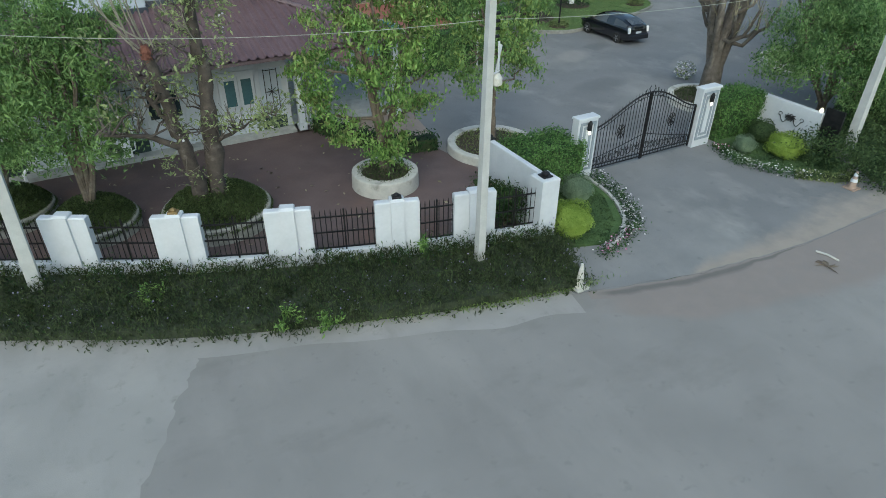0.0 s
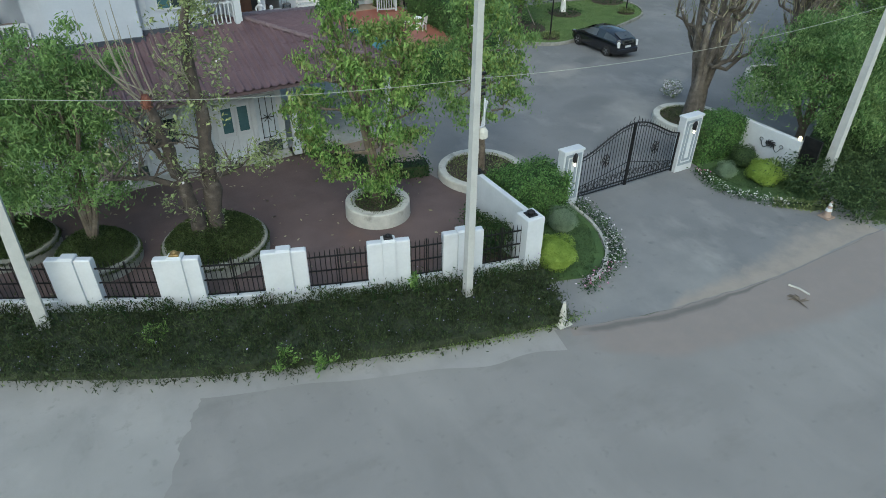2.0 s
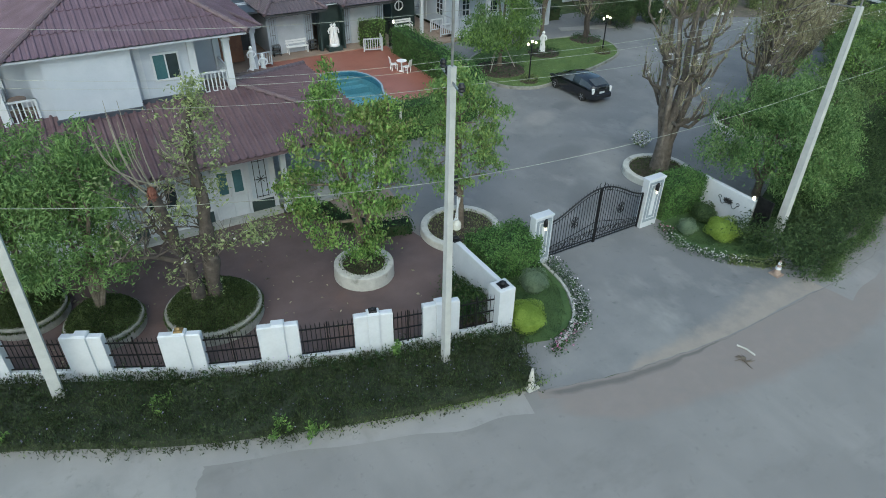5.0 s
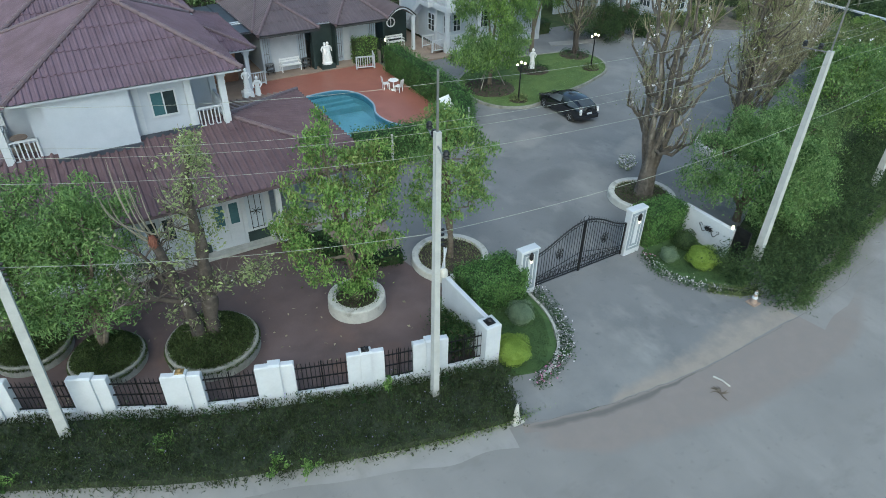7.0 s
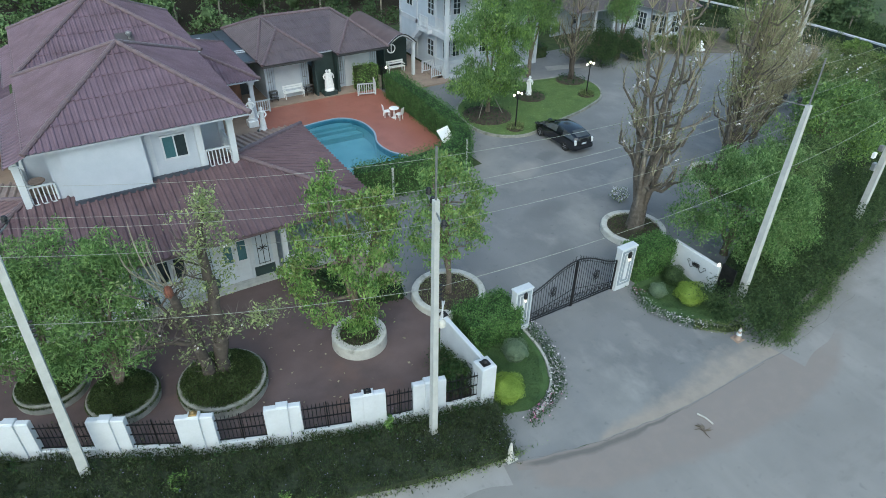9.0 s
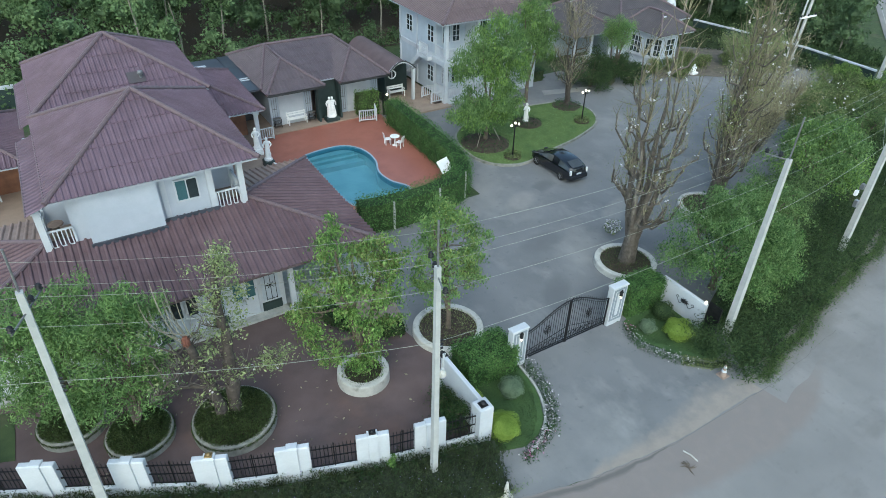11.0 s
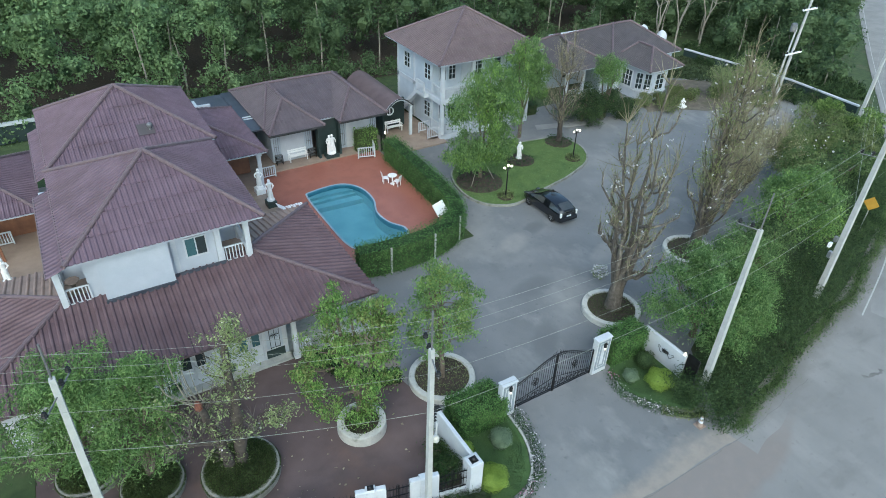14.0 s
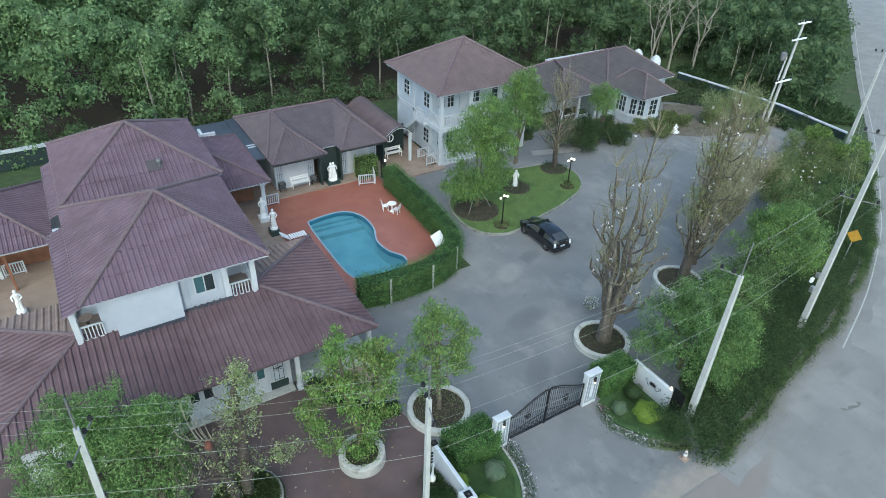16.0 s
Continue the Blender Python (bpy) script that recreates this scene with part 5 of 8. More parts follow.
# ---- poles and wires ----
POLES = [(-2.52, 15.68, 9.6, 10.9), (7.7, 11.55, 9.3, 10.8), (23.1, 11.2, 9.0, 10.7), (34.5, 12.6, 12.8, 12.8), (63.0, 26.7, 9.0, 9.0)]
for k, (x, y, z, zt) in enumerate(POLES):
    p = thing("utility_pole", "grey square concrete utility pole with a steel crossarm at the verge", "pole", (x, y, 0), group="utility poles")
    if k == 0:
        p.rotation_euler = (0.0236, 0.0367, 0)  # leans a little
    a, c = (0.105, 0.075) if k == 1 else (0.15, 0.085)
    part("shaft", Build().add([(-a, -a, 0), (a, -a, 0), (a, a, 0), (-a, a, 0), (-c, -c, z), (c, -c, z), (c, c, z), (-c, c, z)],
                              [(3, 2, 1, 0), (4, 5, 6, 7), (0, 1, 5, 4), (1, 2, 6, 5), (2, 3, 7, 6), (3, 0, 4, 7)]), POLEC, p, "tapered concrete shaft")
    if zt > z:
        part("extension", Build().tube([(0, 0, z - 0.3), (0, 0, zt)], 0.032, 6), DULLSTEEL, p, "steel extension bar")
    turn = math.radians((-25, -17, 20, 28, 40)[k])
    dx, dy = -math.sin(turn), math.cos(turn)
    lo_ = 0.1 if k == 2 else -0.9
    part("crossarm", Build().tube([(dx * lo_, dy * lo_, 8.95), (dx * 0.9, dy * 0.9, 8.95)], 0.026, 6), DULLSTEEL, p, "thin steel crossarm")
    for q in ((0.35, 0.85) if k == 2 else (-0.85, 0.35, 0.85)):
        part("insulator", Build().lathe([(0.05, 0), (0.09, 0.04), (0.06, 0.08), (0.09, 0.12), (0.05, 0.2)], (dx * q, dy * q, 9.0), 8), IRON, p, "dark ribbed insulator")
    if k == 3:
        part("crossarm", Build().tube([(dx * -0.2, dy * -0.2, 12.6), (dx * 1.1, dy * 1.1, 12.6)], 0.035, 6), DULLSTEEL, p, "thin steel crossarm")
        for q in (0.5, 1.05):
            part("insulator", Build().lathe([(0.05, 0), (0.09, 0.04), (0.06, 0.08), (0.09, 0.12), (0.05, 0.2)], (dx * q, dy * q, 12.63), 8), IRON, p, "dark ribbed insulator")
    for i in range(4):
        part("cable_clamp", Build().tube([(0.1, -0.05, 6.5 - 0.16 * i), (0.2, -0.05, 6.5 - 0.16 * i)], 0.04, 6), IRON, p, "dark cable clamp")
lamp_arm = thing("street_lamp", "small white lamp bracket on the concrete pole", "lamp", (7.7, 11.5, 0))
part("arm", Build().tube([(0.08, 0.0, 5.2), (0.24, 0.0, 5.25), (0.22, 0, 5.9)], 0.025, 5).tube([(0.2, 0.05, 5.2), (0.34, 0.08, 5.8)], 0.025, 5), WHITE, lamp_arm)
part("head", Build().lathe([(0.05, 0), (0.13, 0.05), (0.13, 0.2), (0.06, 0.3)], (0.22, 0.02, 4.9), 10), CREAM, lamp_arm, "cream lamp head")

twin = thing("utility_pole", "pair of concrete poles with crossarms and a transformer bracket", "pole", (60.0, 33.6, 0), group="utility poles")
part("shaft", Build().tube([(0.1, 0, 0), (0.6, -0.15, 10.4)], [0.17, 0.1], 8), POLEC, twin, "tall concrete shaft")
part("shaft", Build().tube([(-0.4, 0.2, 0), (0.05, 0.1, 7.0)], [0.11, 0.08], 8), POLEC, twin, "shorter concrete shaft")
for z, x0, x1 in ((4.6, -0.9, 1.5), (8.6, -0.5, 1.6), (10.1, -0.4, 1.5)):
    part("crossarm", Build().box(x0, -0.3, z, x1, -0.16, z + 0.13), PLASTIC, twin, "pale crossarm")
    for q in (x0 + 0.15, (x0 + x1) / 2, x1 - 0.15):
        part("insulator", Build().lathe([(0.05, 0), (0.09, 0.05), (0.05, 0.2)], (q, -0.23, z + 0.13), 8), IRON, twin)
part("transformer", Build().lathe([(0.25, 0), (0.28, 0.1), (0.28, 0.7), (0.1, 0.8)], (-0.15, 0.3, 6.6), 10), DULLSTEEL, twin, "small transformer can")
tb = thing("meter_box", "pale meter boxes fixed on the concrete pole", "box", (34.3, 12.75, 0))
part("box", Build().box(-0.33, -0.12, 2.9, -0.13, 0.06, 3.3, 0.02), STEEL, tb, "grey steel box")
part("box", Build().box(-0.36, 0.08, 3.5, -0.16, 0.22, 3.8, 0.02), PLASTIC, tb, "pale plastic box")
part("box", Build().box(-0.34, -0.1, 3.95, -0.14, 0.08, 4.25, 0.02), DULLSTEEL, tb, "dark box")

LINES = [((-0.85, 0.0), 9.15), ((0.85, 0.0), 9.15), ((0.35, 0.0), 9.15), ((0.0, 0.0), 10.5), ((0.1, 0.0), 6.35)]
for (o, _), z in LINES:
    w = Build()
    stops = [(-36, 33.5), (POLES[0][0] + 0.35, POLES[0][1] - 0.23)] + [(x, y) for x, y, *_ in POLES[1:]]
    for k in range(len(stops) - 1):
        (ax, ay), (bx, by) = stops[k], stops[k + 1]
        t = math.atan2(by - ay, bx - ax)
        ox, oy = -math.sin(t) * o, math.cos(t) * o
        L = math.hypot(bx - ax, by - ay)
        zz = z if k < len(stops) - 2 else z - 0.4
        w.tube([(ax + (bx - ax) * s / 14 + ox, ay + (by - ay) * s / 14 + oy, zz - L * 0.022 * 4 * (s / 14) * (1 - s / 14)) for s in range(15)], 0.0045 if z > 7 else 0.007, 4)
    tagged(part("overhead_wire", w, WIRE), "thin overhead wires strung between the concrete poles", "wire", "overhead wires")


# ---- foliage ----
def leafmesh(name, pts, size, material, up=0.4, aspect=0.5, seed=1, droop=0.0, full=False):
    """Small bent leaves at the given places, folded along the rib; full ones have a rounder outline."""
    r = np.random.default_rng(seed)
    n = len(pts)
    nrm = r.normal(size=(n, 3))
    if pts.shape[1] == 6:
        # leaves turned outwards, as on the outside of a clump
        nrm = nrm * 0.5 + pts[:, 3:]
        pts = pts[:, :3]
    else:
        nrm[:, 2] = np.abs(nrm[:, 2]) + up
    nrm /= np.linalg.norm(nrm, axis=1)[:, None]
    a = np.cross(nrm, r.normal(size=(n, 3)))
    a[:, 2] -= droop
    a /= np.linalg.norm(a, axis=1)[:, None]
    b = np.cross(nrm, a)
    b /= np.linalg.norm(b, axis=1)[:, None] + 1e-9
    s = size * r.uniform(0.55, 1.35, n)[:, None]
    w = b * s * aspect * 0.5
    if full:
        rows = [pts - a * s * 0.5, pts - a * s * 0.2 + w * 0.9 + nrm * s * 0.07, pts + a * s * 0.2 + w * 0.85 + nrm * s * 0.05, pts + a * s * 0.5 - nrm * s * 0.14,
                pts + a * s * 0.2 - w * 0.85 + nrm * s * 0.05, pts - a * s * 0.2 - w * 0.9 + nrm * s * 0.07]
        tris = [[0, 1, 2], [0, 2, 3], [0, 3, 4], [0, 4, 5]]
    else:
        rows = [pts - a * s * 0.5, pts + w + nrm * s * 0.08, pts + a * s * 0.5 - nrm * s * 0.1, pts - w + nrm * s * 0.08]
        tris = [[0, 1, 2], [0, 2, 3]]
    m, q = len(rows), len(tris)
    me = bpy.data.meshes.new(name)
    me.vertices.add(m * n)
    me.vertices.foreach_set("co", np.stack(rows, 1).reshape(-1))
    k = np.arange(n)[:, None] * m
    me.loops.add(3 * q * n)
    me.loops.foreach_set("vertex_index", np.concatenate([k + t for t in tris], 1).reshape(-1))
    me.polygons.add(q * n)
    me.polygons.foreach_set("loop_start", np.arange(q * n) * 3)
    me.materials.append(material)
    me.update(calc_edges=True)
    return me


def leafpart(name, pts, size, material, parent, label="", **k):
    ob = new(name, leafmesh(name, np.asarray(pts, float), size, material, **k))
    ob.parent = parent
    if label:
        ob["label"] = label
    return ob


def clumps(r, ends, n, spread, flat=0.7):
    """n leaves gathered about each of the ends."""
    ends = np.asarray(ends, float)
    q = r.normal(size=(len(ends), n, 3)) * spread
    q[:, :, 2] *= flat
    return (ends[:, None] + q).reshape(-1, 3)


def limbs(build, r, base, height, spread, count, radius, lean=0.0, forks=3, upright=0.3, bend=0.15):
    """Trunk-like limbs from a base; gives back the ends and points along the outer twigs."""
    ends = []
    for k in range(count):
        a = 2 * math.pi * (k + r.uniform(-0.3, 0.3)) / count
        top = Vector(base) + Vector((math.cos(a) * spread + lean, math.sin(a) * spread, height * r.uniform(0.8, 1.0)))
        p, pts = Vector(base), []
        for i in range(6):
            t = i / 5
            q = p.lerp(top, t)
            q.x += bend * r.normal() * t * (1.2 - t) + math.cos(a) * spread * (t ** 1.5 - t) * 0.5
            q.y += bend * r.normal() * t * (1.2 - t) + math.sin(a) * spread * (t ** 1.5 - t) * 0.5
            pts.append(q)
        rad = radius / math.sqrt(count) * 1.25
        build.tube(pts, [rad * (1 - 0.75 * i / 5) for i in range(6)], 7)
        ends.append(tuple(pts[-1]))
        for f in range(forks):
            i = int(r.integers(2, 6))
            s = pts[i]
            b = r.uniform(0, 2 * math.pi)
            l = r.uniform(0.5, 1.0) * spread * 0.9 + 0.4
            e = s + Vector((math.cos(b) * l, math.sin(b) * l, l * (upright + r.uniform(0, 0.6))))
            mid = s.lerp(e, 0.5) + Vector((0, 0, 0.12 * l))
            build.tube([s, mid, e], [rad * 0.4, rad * 0.28, rad * 0.1], 5)
            ends += [tuple(e), tuple(mid)]
    return ends


def tree(label, at, height, spread, count, radius, leaf, n_leaf, size, seed, extra=(), forks=4, spread_leaf=0.55, stem=0.6, aspect=0.5, droop=0.0, bark=None, bend=0.15, flat=0.7):
    t = thing("tree", label, "tree", at)
    r = np.random.default_rng(seed)
    b = Build()
    b.tube([(0, 0, -0.05), (0.03, 0.02, stem * 0.5), (0, 0, stem + 0.1)], [radius * 1.25, radius, radius * 0.95], 9)
    ends = limbs(b, r, (0, 0, stem), height - stem, spread, count, radius, forks=forks, bend=bend)
    part("trunk", b, bark or BARK, t, "brown branching trunk", smooth=True)
    ends = ends + [tuple(e) for e in extra]
    if n_leaf:
        leafpart("crown", clumps(r, ends, n_leaf, spread_leaf, flat), size, leaf, t, "loose crown of leaves", seed=seed, aspect=aspect, droop=droop)
    return t


def blob(r, centre, rad, n):
    """Random places in the outer part of an uneven ellipsoid."""
    d = r.normal(size=(n, 3))
    d /= np.linalg.norm(d, axis=1)[:, None]
    wob = 1 + 0.12 * np.sin(3 * d[:, 0] + 2 * d[:, 1] * 3) + 0.1 * np.sin(5 * d[:, 2] + 4 * d[:, 0])
    return np.array(centre) + d * np.array(rad) * (wob * r.uniform(0.82, 1.03, n))[:, None]


def lobed(r, lobes, dens, per, spread, gaps=0.0):
    """Leaf rosettes on the shells of a crown's lobes (x, y, z, radius), fuller above than below."""
    out = []
    for x, y, z, q in lobes:
        k = int(dens * q * q) + 4
        d = r.normal(size=(k, 3))
        d[:, 2] += 0.35
        d /= np.linalg.norm(d, axis=1)[:, None]
        c = np.array((x, y, z)) + d * q * r.uniform(0.45, 1.15, k)[:, None] * (1, 1, 0.9)
        if gaps:
            c = c[[noise.noise(Vector(p) * (1.1 / max(q, 0.5))) > -gaps for p in c]]
            k = len(c)
        o = r.normal(size=(k, per, 3)) * spread
        o[:, :, 2] = o[:, :, 2] * 0.6 - 0.5 * np.hypot(o[:, :, 0], o[:, :, 1])
        p = (c[:, None] + o).reshape(-1, 3)
        n = p - (x, y, z - 0.25 * q)
        n = n / (np.linalg.norm(n, axis=1)[:, None] + 1e-6) + (0, 0, 0.3)
        out.append(np.c_[p, n])
    return np.concatenate(out)


def crowned(label, at, lobes, radius, leaf, size, seed, stem=0.5, dens=42, per=20, spread=0.2, aspect=0.55, dry=None, bark=None, droop=0.25, full=True, mains=4, gaps=0.2):
    """A trunk that forks low into limbs, each limb reaching a lobe of leaves; some leaves dry."""
    t = thing("tree", label, "tree", at)
    r = np.random.default_rng(seed)
    b = Build()
    b.tube([(0, 0, -0.08), (0.02, 0.02, stem * 0.5), (0, 0, stem + 0.12)], [radius * 1.3, radius, radius * 0.95], 9)
    order = sorted(lobes, key=lambda q: -q[2])
    limbs_ = []
    for i, (x, y, z, q) in enumerate(order):
        e = Vector((x, y, z))
        if i < mains:
            s, rad = Vector((0, 0, stem)), radius / math.sqrt(mains) * 1.3
        else:
            s, rad = min(((p, w) for line in limbs_ for p, w in line[1:-1]), key=lambda a: (a[0] - e).length + abs(a[0].z - e.z + 0.6))
            rad *= 0.7
        line = []
        for k in range(6):
            f = k / 5
            p = s.lerp(e, f) + Vector((r.normal() * 0.08, r.normal() * 0.08, 0)) * (0 if k in (0,) else 1)
            p.z += 0.3 * math.sin(f * 3.1416) * (0.3 if e.z > s.z + 1 else -0.2)
            line.append((p, rad * (1 - 0.7 * f)))
        b.tube([p for p, _ in line], [w for _, w in line], 7)
        limbs_.append(line)
        for _ in range(5):
            p, w = line[int(r.integers(3, 6))]
            d = Vector((r.normal(), r.normal(), r.normal() * 0.7 + 0.3)).normalized() * q * float(r.uniform(0.6, 1.0))
            b.tube([p, p + d * 0.5 + Vector((0, 0, 0.05)), p + d], [w * 0.5, w * 0.35, 0.008], 4, cap=False)
    part("trunk", b, bark or BARK, t, "brown branching trunk", smooth=True)
    sprays = []
    for x, y, z, q in lobes:
        for _ in range(3):
            d = Vector((r.normal(), r.normal(), r.normal() * 0.8 + 0.2)).normalized() * q * float(r.uniform(0.95, 1.25))
            sprays.append((x + d.x, y + d.y, z + d.z, q * float(r.uniform(0.18, 0.34))))
    p = np.concatenate([lobed(r, lobes, dens, per, spread, gaps), lobed(r, sprays, dens, per // 2, spread * 0.7)])
    k = r.uniform(size=len(p))
    if dry is not None:
        # dry leaves come in patches
        wave = np.sin(p[:, 0] * 2.1 + seed) + np.sin(p[:, 1] * 2.6 + 1.3 * seed) + np.sin(p[:, 2] * 1.9 + 2.1 * seed)
        dead = k < np.clip(0.2 + 0.18 * wave, 0.04, 0.55)
        leafpart("dry_foliage", p[dead], size, dry, t, "yellowish and brown leaves", seed=seed + 1, aspect=aspect, droop=droop, full=full)
        p = p[~dead]
    leafpart("crown", p, size, leaf, t, "uneven leafy crown", seed=seed, aspect=aspect, droop=droop, full=full, up=0.8)
    return t


def ballbush(name, label, at, rad, leaf, n, size, seed, flat=0.85):
    t = thing(name, label, "bush", at)
    r = np.random.default_rng(seed)
    core = Build().lathe([(rad * 0.5, 0.0), (rad * 0.86, rad * 0.35), (rad * 0.9, rad * 0.8), (rad * 0.7, rad * 1.3 * flat), (rad * 0.3, rad * 1.65 * flat)], (0, 0, 0), 14)
    part("core", core, leaf, t)
    p = blob(r, (0, 0, rad * flat), (rad, rad, rad * flat), n)
    leafpart("foliage", np.c_[p, p - (0, 0, rad * flat * 0.7)][p[:, 2] > 0.02] * (1, 1, 1, 1.3 / rad, 1.3 / rad, 1.3 / rad), size, leaf, t, seed=seed)
    return t


def boxhedge(name, label, line, width, height, leaf, density, size, seed, ragged=0.06, z0=0.0, kind="", core=None):
    """A clipped hedge along a plan line, leafy over a dark core."""
    r = np.random.default_rng(seed)
    t = thing(name, label, "hedge", kind=kind)
    line = [Vector((*p[:2], 0)) for p in line]
    L, R = offset(line, width / 2 - 0.1), offset(line, 0.1 - width / 2)
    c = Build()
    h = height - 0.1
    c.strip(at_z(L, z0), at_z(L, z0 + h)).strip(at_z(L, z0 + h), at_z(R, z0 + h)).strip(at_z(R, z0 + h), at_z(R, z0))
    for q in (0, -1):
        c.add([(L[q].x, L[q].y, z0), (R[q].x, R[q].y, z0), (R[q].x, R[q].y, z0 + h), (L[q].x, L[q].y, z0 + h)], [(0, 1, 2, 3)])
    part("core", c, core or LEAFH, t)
    pts = []
    for a, b in zip(line, line[1:]):
        d = b - a
        l = d.length
        nr = Vector((-d.y, d.x, 0)).normalized()
        k = int(l * (2 * height + width) * density)
        u = r.uniform(0, 1, k)
        s = r.uniform(-(height + width / 2), height + width / 2, k)
        for ui, si in zip(u, s):
            base = a + d * float(ui)
            if abs(si) < width / 2:
                p, q = base + nr * float(si) + Vector((0, 0, z0 + height)), Vector((0, 0, 1))
            else:
                p, q = base + nr * math.copysign(width / 2, si) + Vector((0, 0, z0 + height - (abs(si) - width / 2))), nr * math.copysign(1, si) + Vector((0, 0, 0.3))
            pts.append((p.x + r.normal() * ragged, p.y + r.normal() * ragged, max(p.z + r.normal() * ragged * 1.2, 0.03), *q))
    for e, w in ((line[0], line[0] - line[1]), (line[-1], line[-1] - line[-2])):
        w = w.normalized()
        nr = Vector((-w.y, w.x, 0))
        for _ in range(int(width * height * density)):
            p = e + nr * float(r.uniform(-width / 2, width / 2)) + Vector((0, 0, z0 + float(r.uniform(0, height))))
            pts.append((p.x + r.normal() * ragged, p.y + r.normal() * ragged, max(p.z, 0.03), *w))
    leafpart("foliage", pts, size, leaf, t, seed=seed, up=0.7)
    return t, np.array(pts)[:, :3]


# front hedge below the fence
# dark core: the shade deep between the hedge's leaves is painted into it
HEDGESHADE = mat('hedge_shade', (0.02, 0.03, 0.016), (0.04, 0.052, 0.028), 4, 0.95, 0.5, 30)
HL = [p for p in FENCE if p.x > -22]
mid = [p + Vector((-0.42, -1.3, 0)) for p in HL]
tail = spline([(mid[-1].x, mid[-1].y), (9.9, 10.5)], 3)[1:]
hl, hp = boxhedge("hedge", "dark ragged flowering hedge along the foot of the white fence", mid + tail, 2.4, 0.36, LEAFH, 60, 0.1, 11, 0.11, core=HEDGESHADE)
r = np.random.default_rng(3)


def heave(p):
    """Slow rise and fall of the hedge's top."""
    return 0.07 * np.sin(p[:, 0] * 1.7 + 0.6 * p[:, 1]) + 0.06 * np.sin(p[:, 0] * 3.9 - 2.2 * p[:, 1] + 1) + 0.05 * np.sin(6.1 * p[:, 1] + 2.3 * p[:, 0])


top = hp[hp[:, 2] > 0.2]
for name, m, k, size, lift, sd in (("foliage", LEAFH, 52000, 0.12, 0.1, 8), ("foliage", LEAFD, 5000, 0.11, 0.12, 12), ("dry_foliage", LEAFC, 9000, 0.12, 0.16, 13)):
    p = top[r.integers(0, len(top), k)] + np.c_[r.normal(size=(k, 2)) * 0.16, np.zeros(k)]
    p[:, 2] += heave(p) + r.uniform(-0.12, lift, k)
    leafpart(name, p, size, m, hl, "upright narrow leaves", seed=sd, aspect=0.2, up=-0.5, droop=-1.4)
p = hp[r.integers(0, len(hp), 22000)]
leafpart("foliage", p + r.normal(size=(22000, 3)) * (0.07, 0.05, 0.04), 0.12, LEAFH, hl, "narrow leaves", seed=18, aspect=0.22, up=-0.4, droop=-1.0)
# taller shoots along the fence side
back = np.array([(q.x, q.y, 0.42) for a, c in zip(offset(mid, -0.95), offset(mid, -0.95)[1:]) for q in (a.lerp(c, float(f)) for f in np.linspace(0, 1, 9))])
back = back if back[:, 1].mean() > np.mean([q.y for q in mid]) else np.array([(q.x, q.y, 0.42) for a, c in zip(offset(mid, 0.95), offset(mid, 0.95)[1:]) for q in (a.lerp(c, float(f)) for f in np.linspace(0, 1, 9))])
sh = back[r.integers(0, len(back), 260)] + np.c_[r.normal(size=(260, 2)) * 0.2, r.uniform(-0.1, 0.16, 260)]
sh = (sh[:, None] + np.c_[r.normal(size=(9, 2)) * 0.045, np.linspace(-0.1, 0.22, 9)][None]).reshape(-1, 3)
leafpart("young_growth", sh, 0.1, LEAFD, hl, "upright young shoots", seed=19, aspect=0.3, up=-0.3, droop=-0.8)
pick = top[r.integers(0, len(top), 1000)]
leafpart("blossom", pick + r.normal(size=(1000, 3)) * 0.06 + np.c_[np.zeros((1000, 2)), heave(pick) + 0.13], 0.042, PETALV, hl, "tiny pale violet flowers", seed=9, aspect=1.0)
for x, y, z, s in ((6.5, 12.5, 0.5, 5), (0.0, 13.7, 0.35, 6), (2.5, 11.5, 0.25, 7), (3.3, 11.0, 0.25, 8), (-4.2, 14.6, 0.35, 9)):
    rr = np.random.default_rng(s)
    sp = thing("weed", "light green weed shoot growing out of the hedge", "plant", (x, y, 0))
    b = Build()
    pts = []
    for k in range(6):
        e = Vector((rr.normal() * 0.18, rr.normal() * 0.18, z + rr.uniform(0.1, 0.35)))
        b.tube([(0, 0, 0), tuple(e * 0.6), tuple(e)], [0.012, 0.009, 0.004], 4)
        pts += [tuple(e * float(q)) for q in rr.uniform(0.5, 1.05, 30)]
    part("stems", b, LEAFD, sp)
    leafpart("foliage", np.array(pts) + rr.normal(size=(len(pts), 3)) * 0.05, 0.12, LEAFB, sp, seed=s, aspect=0.35)

# strip of grass and fallen leaves between hedge and road
gl = [p for p in INNER if -16 < p.x < 10]
rr = np.random.default_rng(21)
pts = []
for p in offset(gl, 0.62):
    for _ in range(90):
        pts.append((p.x + rr.normal() * 0.45, p.y + abs(rr.normal()) * 0.13 - 0.04, rr.uniform(0.0, 0.09)))
tagged(new("grass", leafmesh("grass", np.array(pts), 0.1, LEAF, up=-0.3, aspect=0.2, seed=4)), "tufts of grass at the foot of the hedge", "grass", kind="stuff")

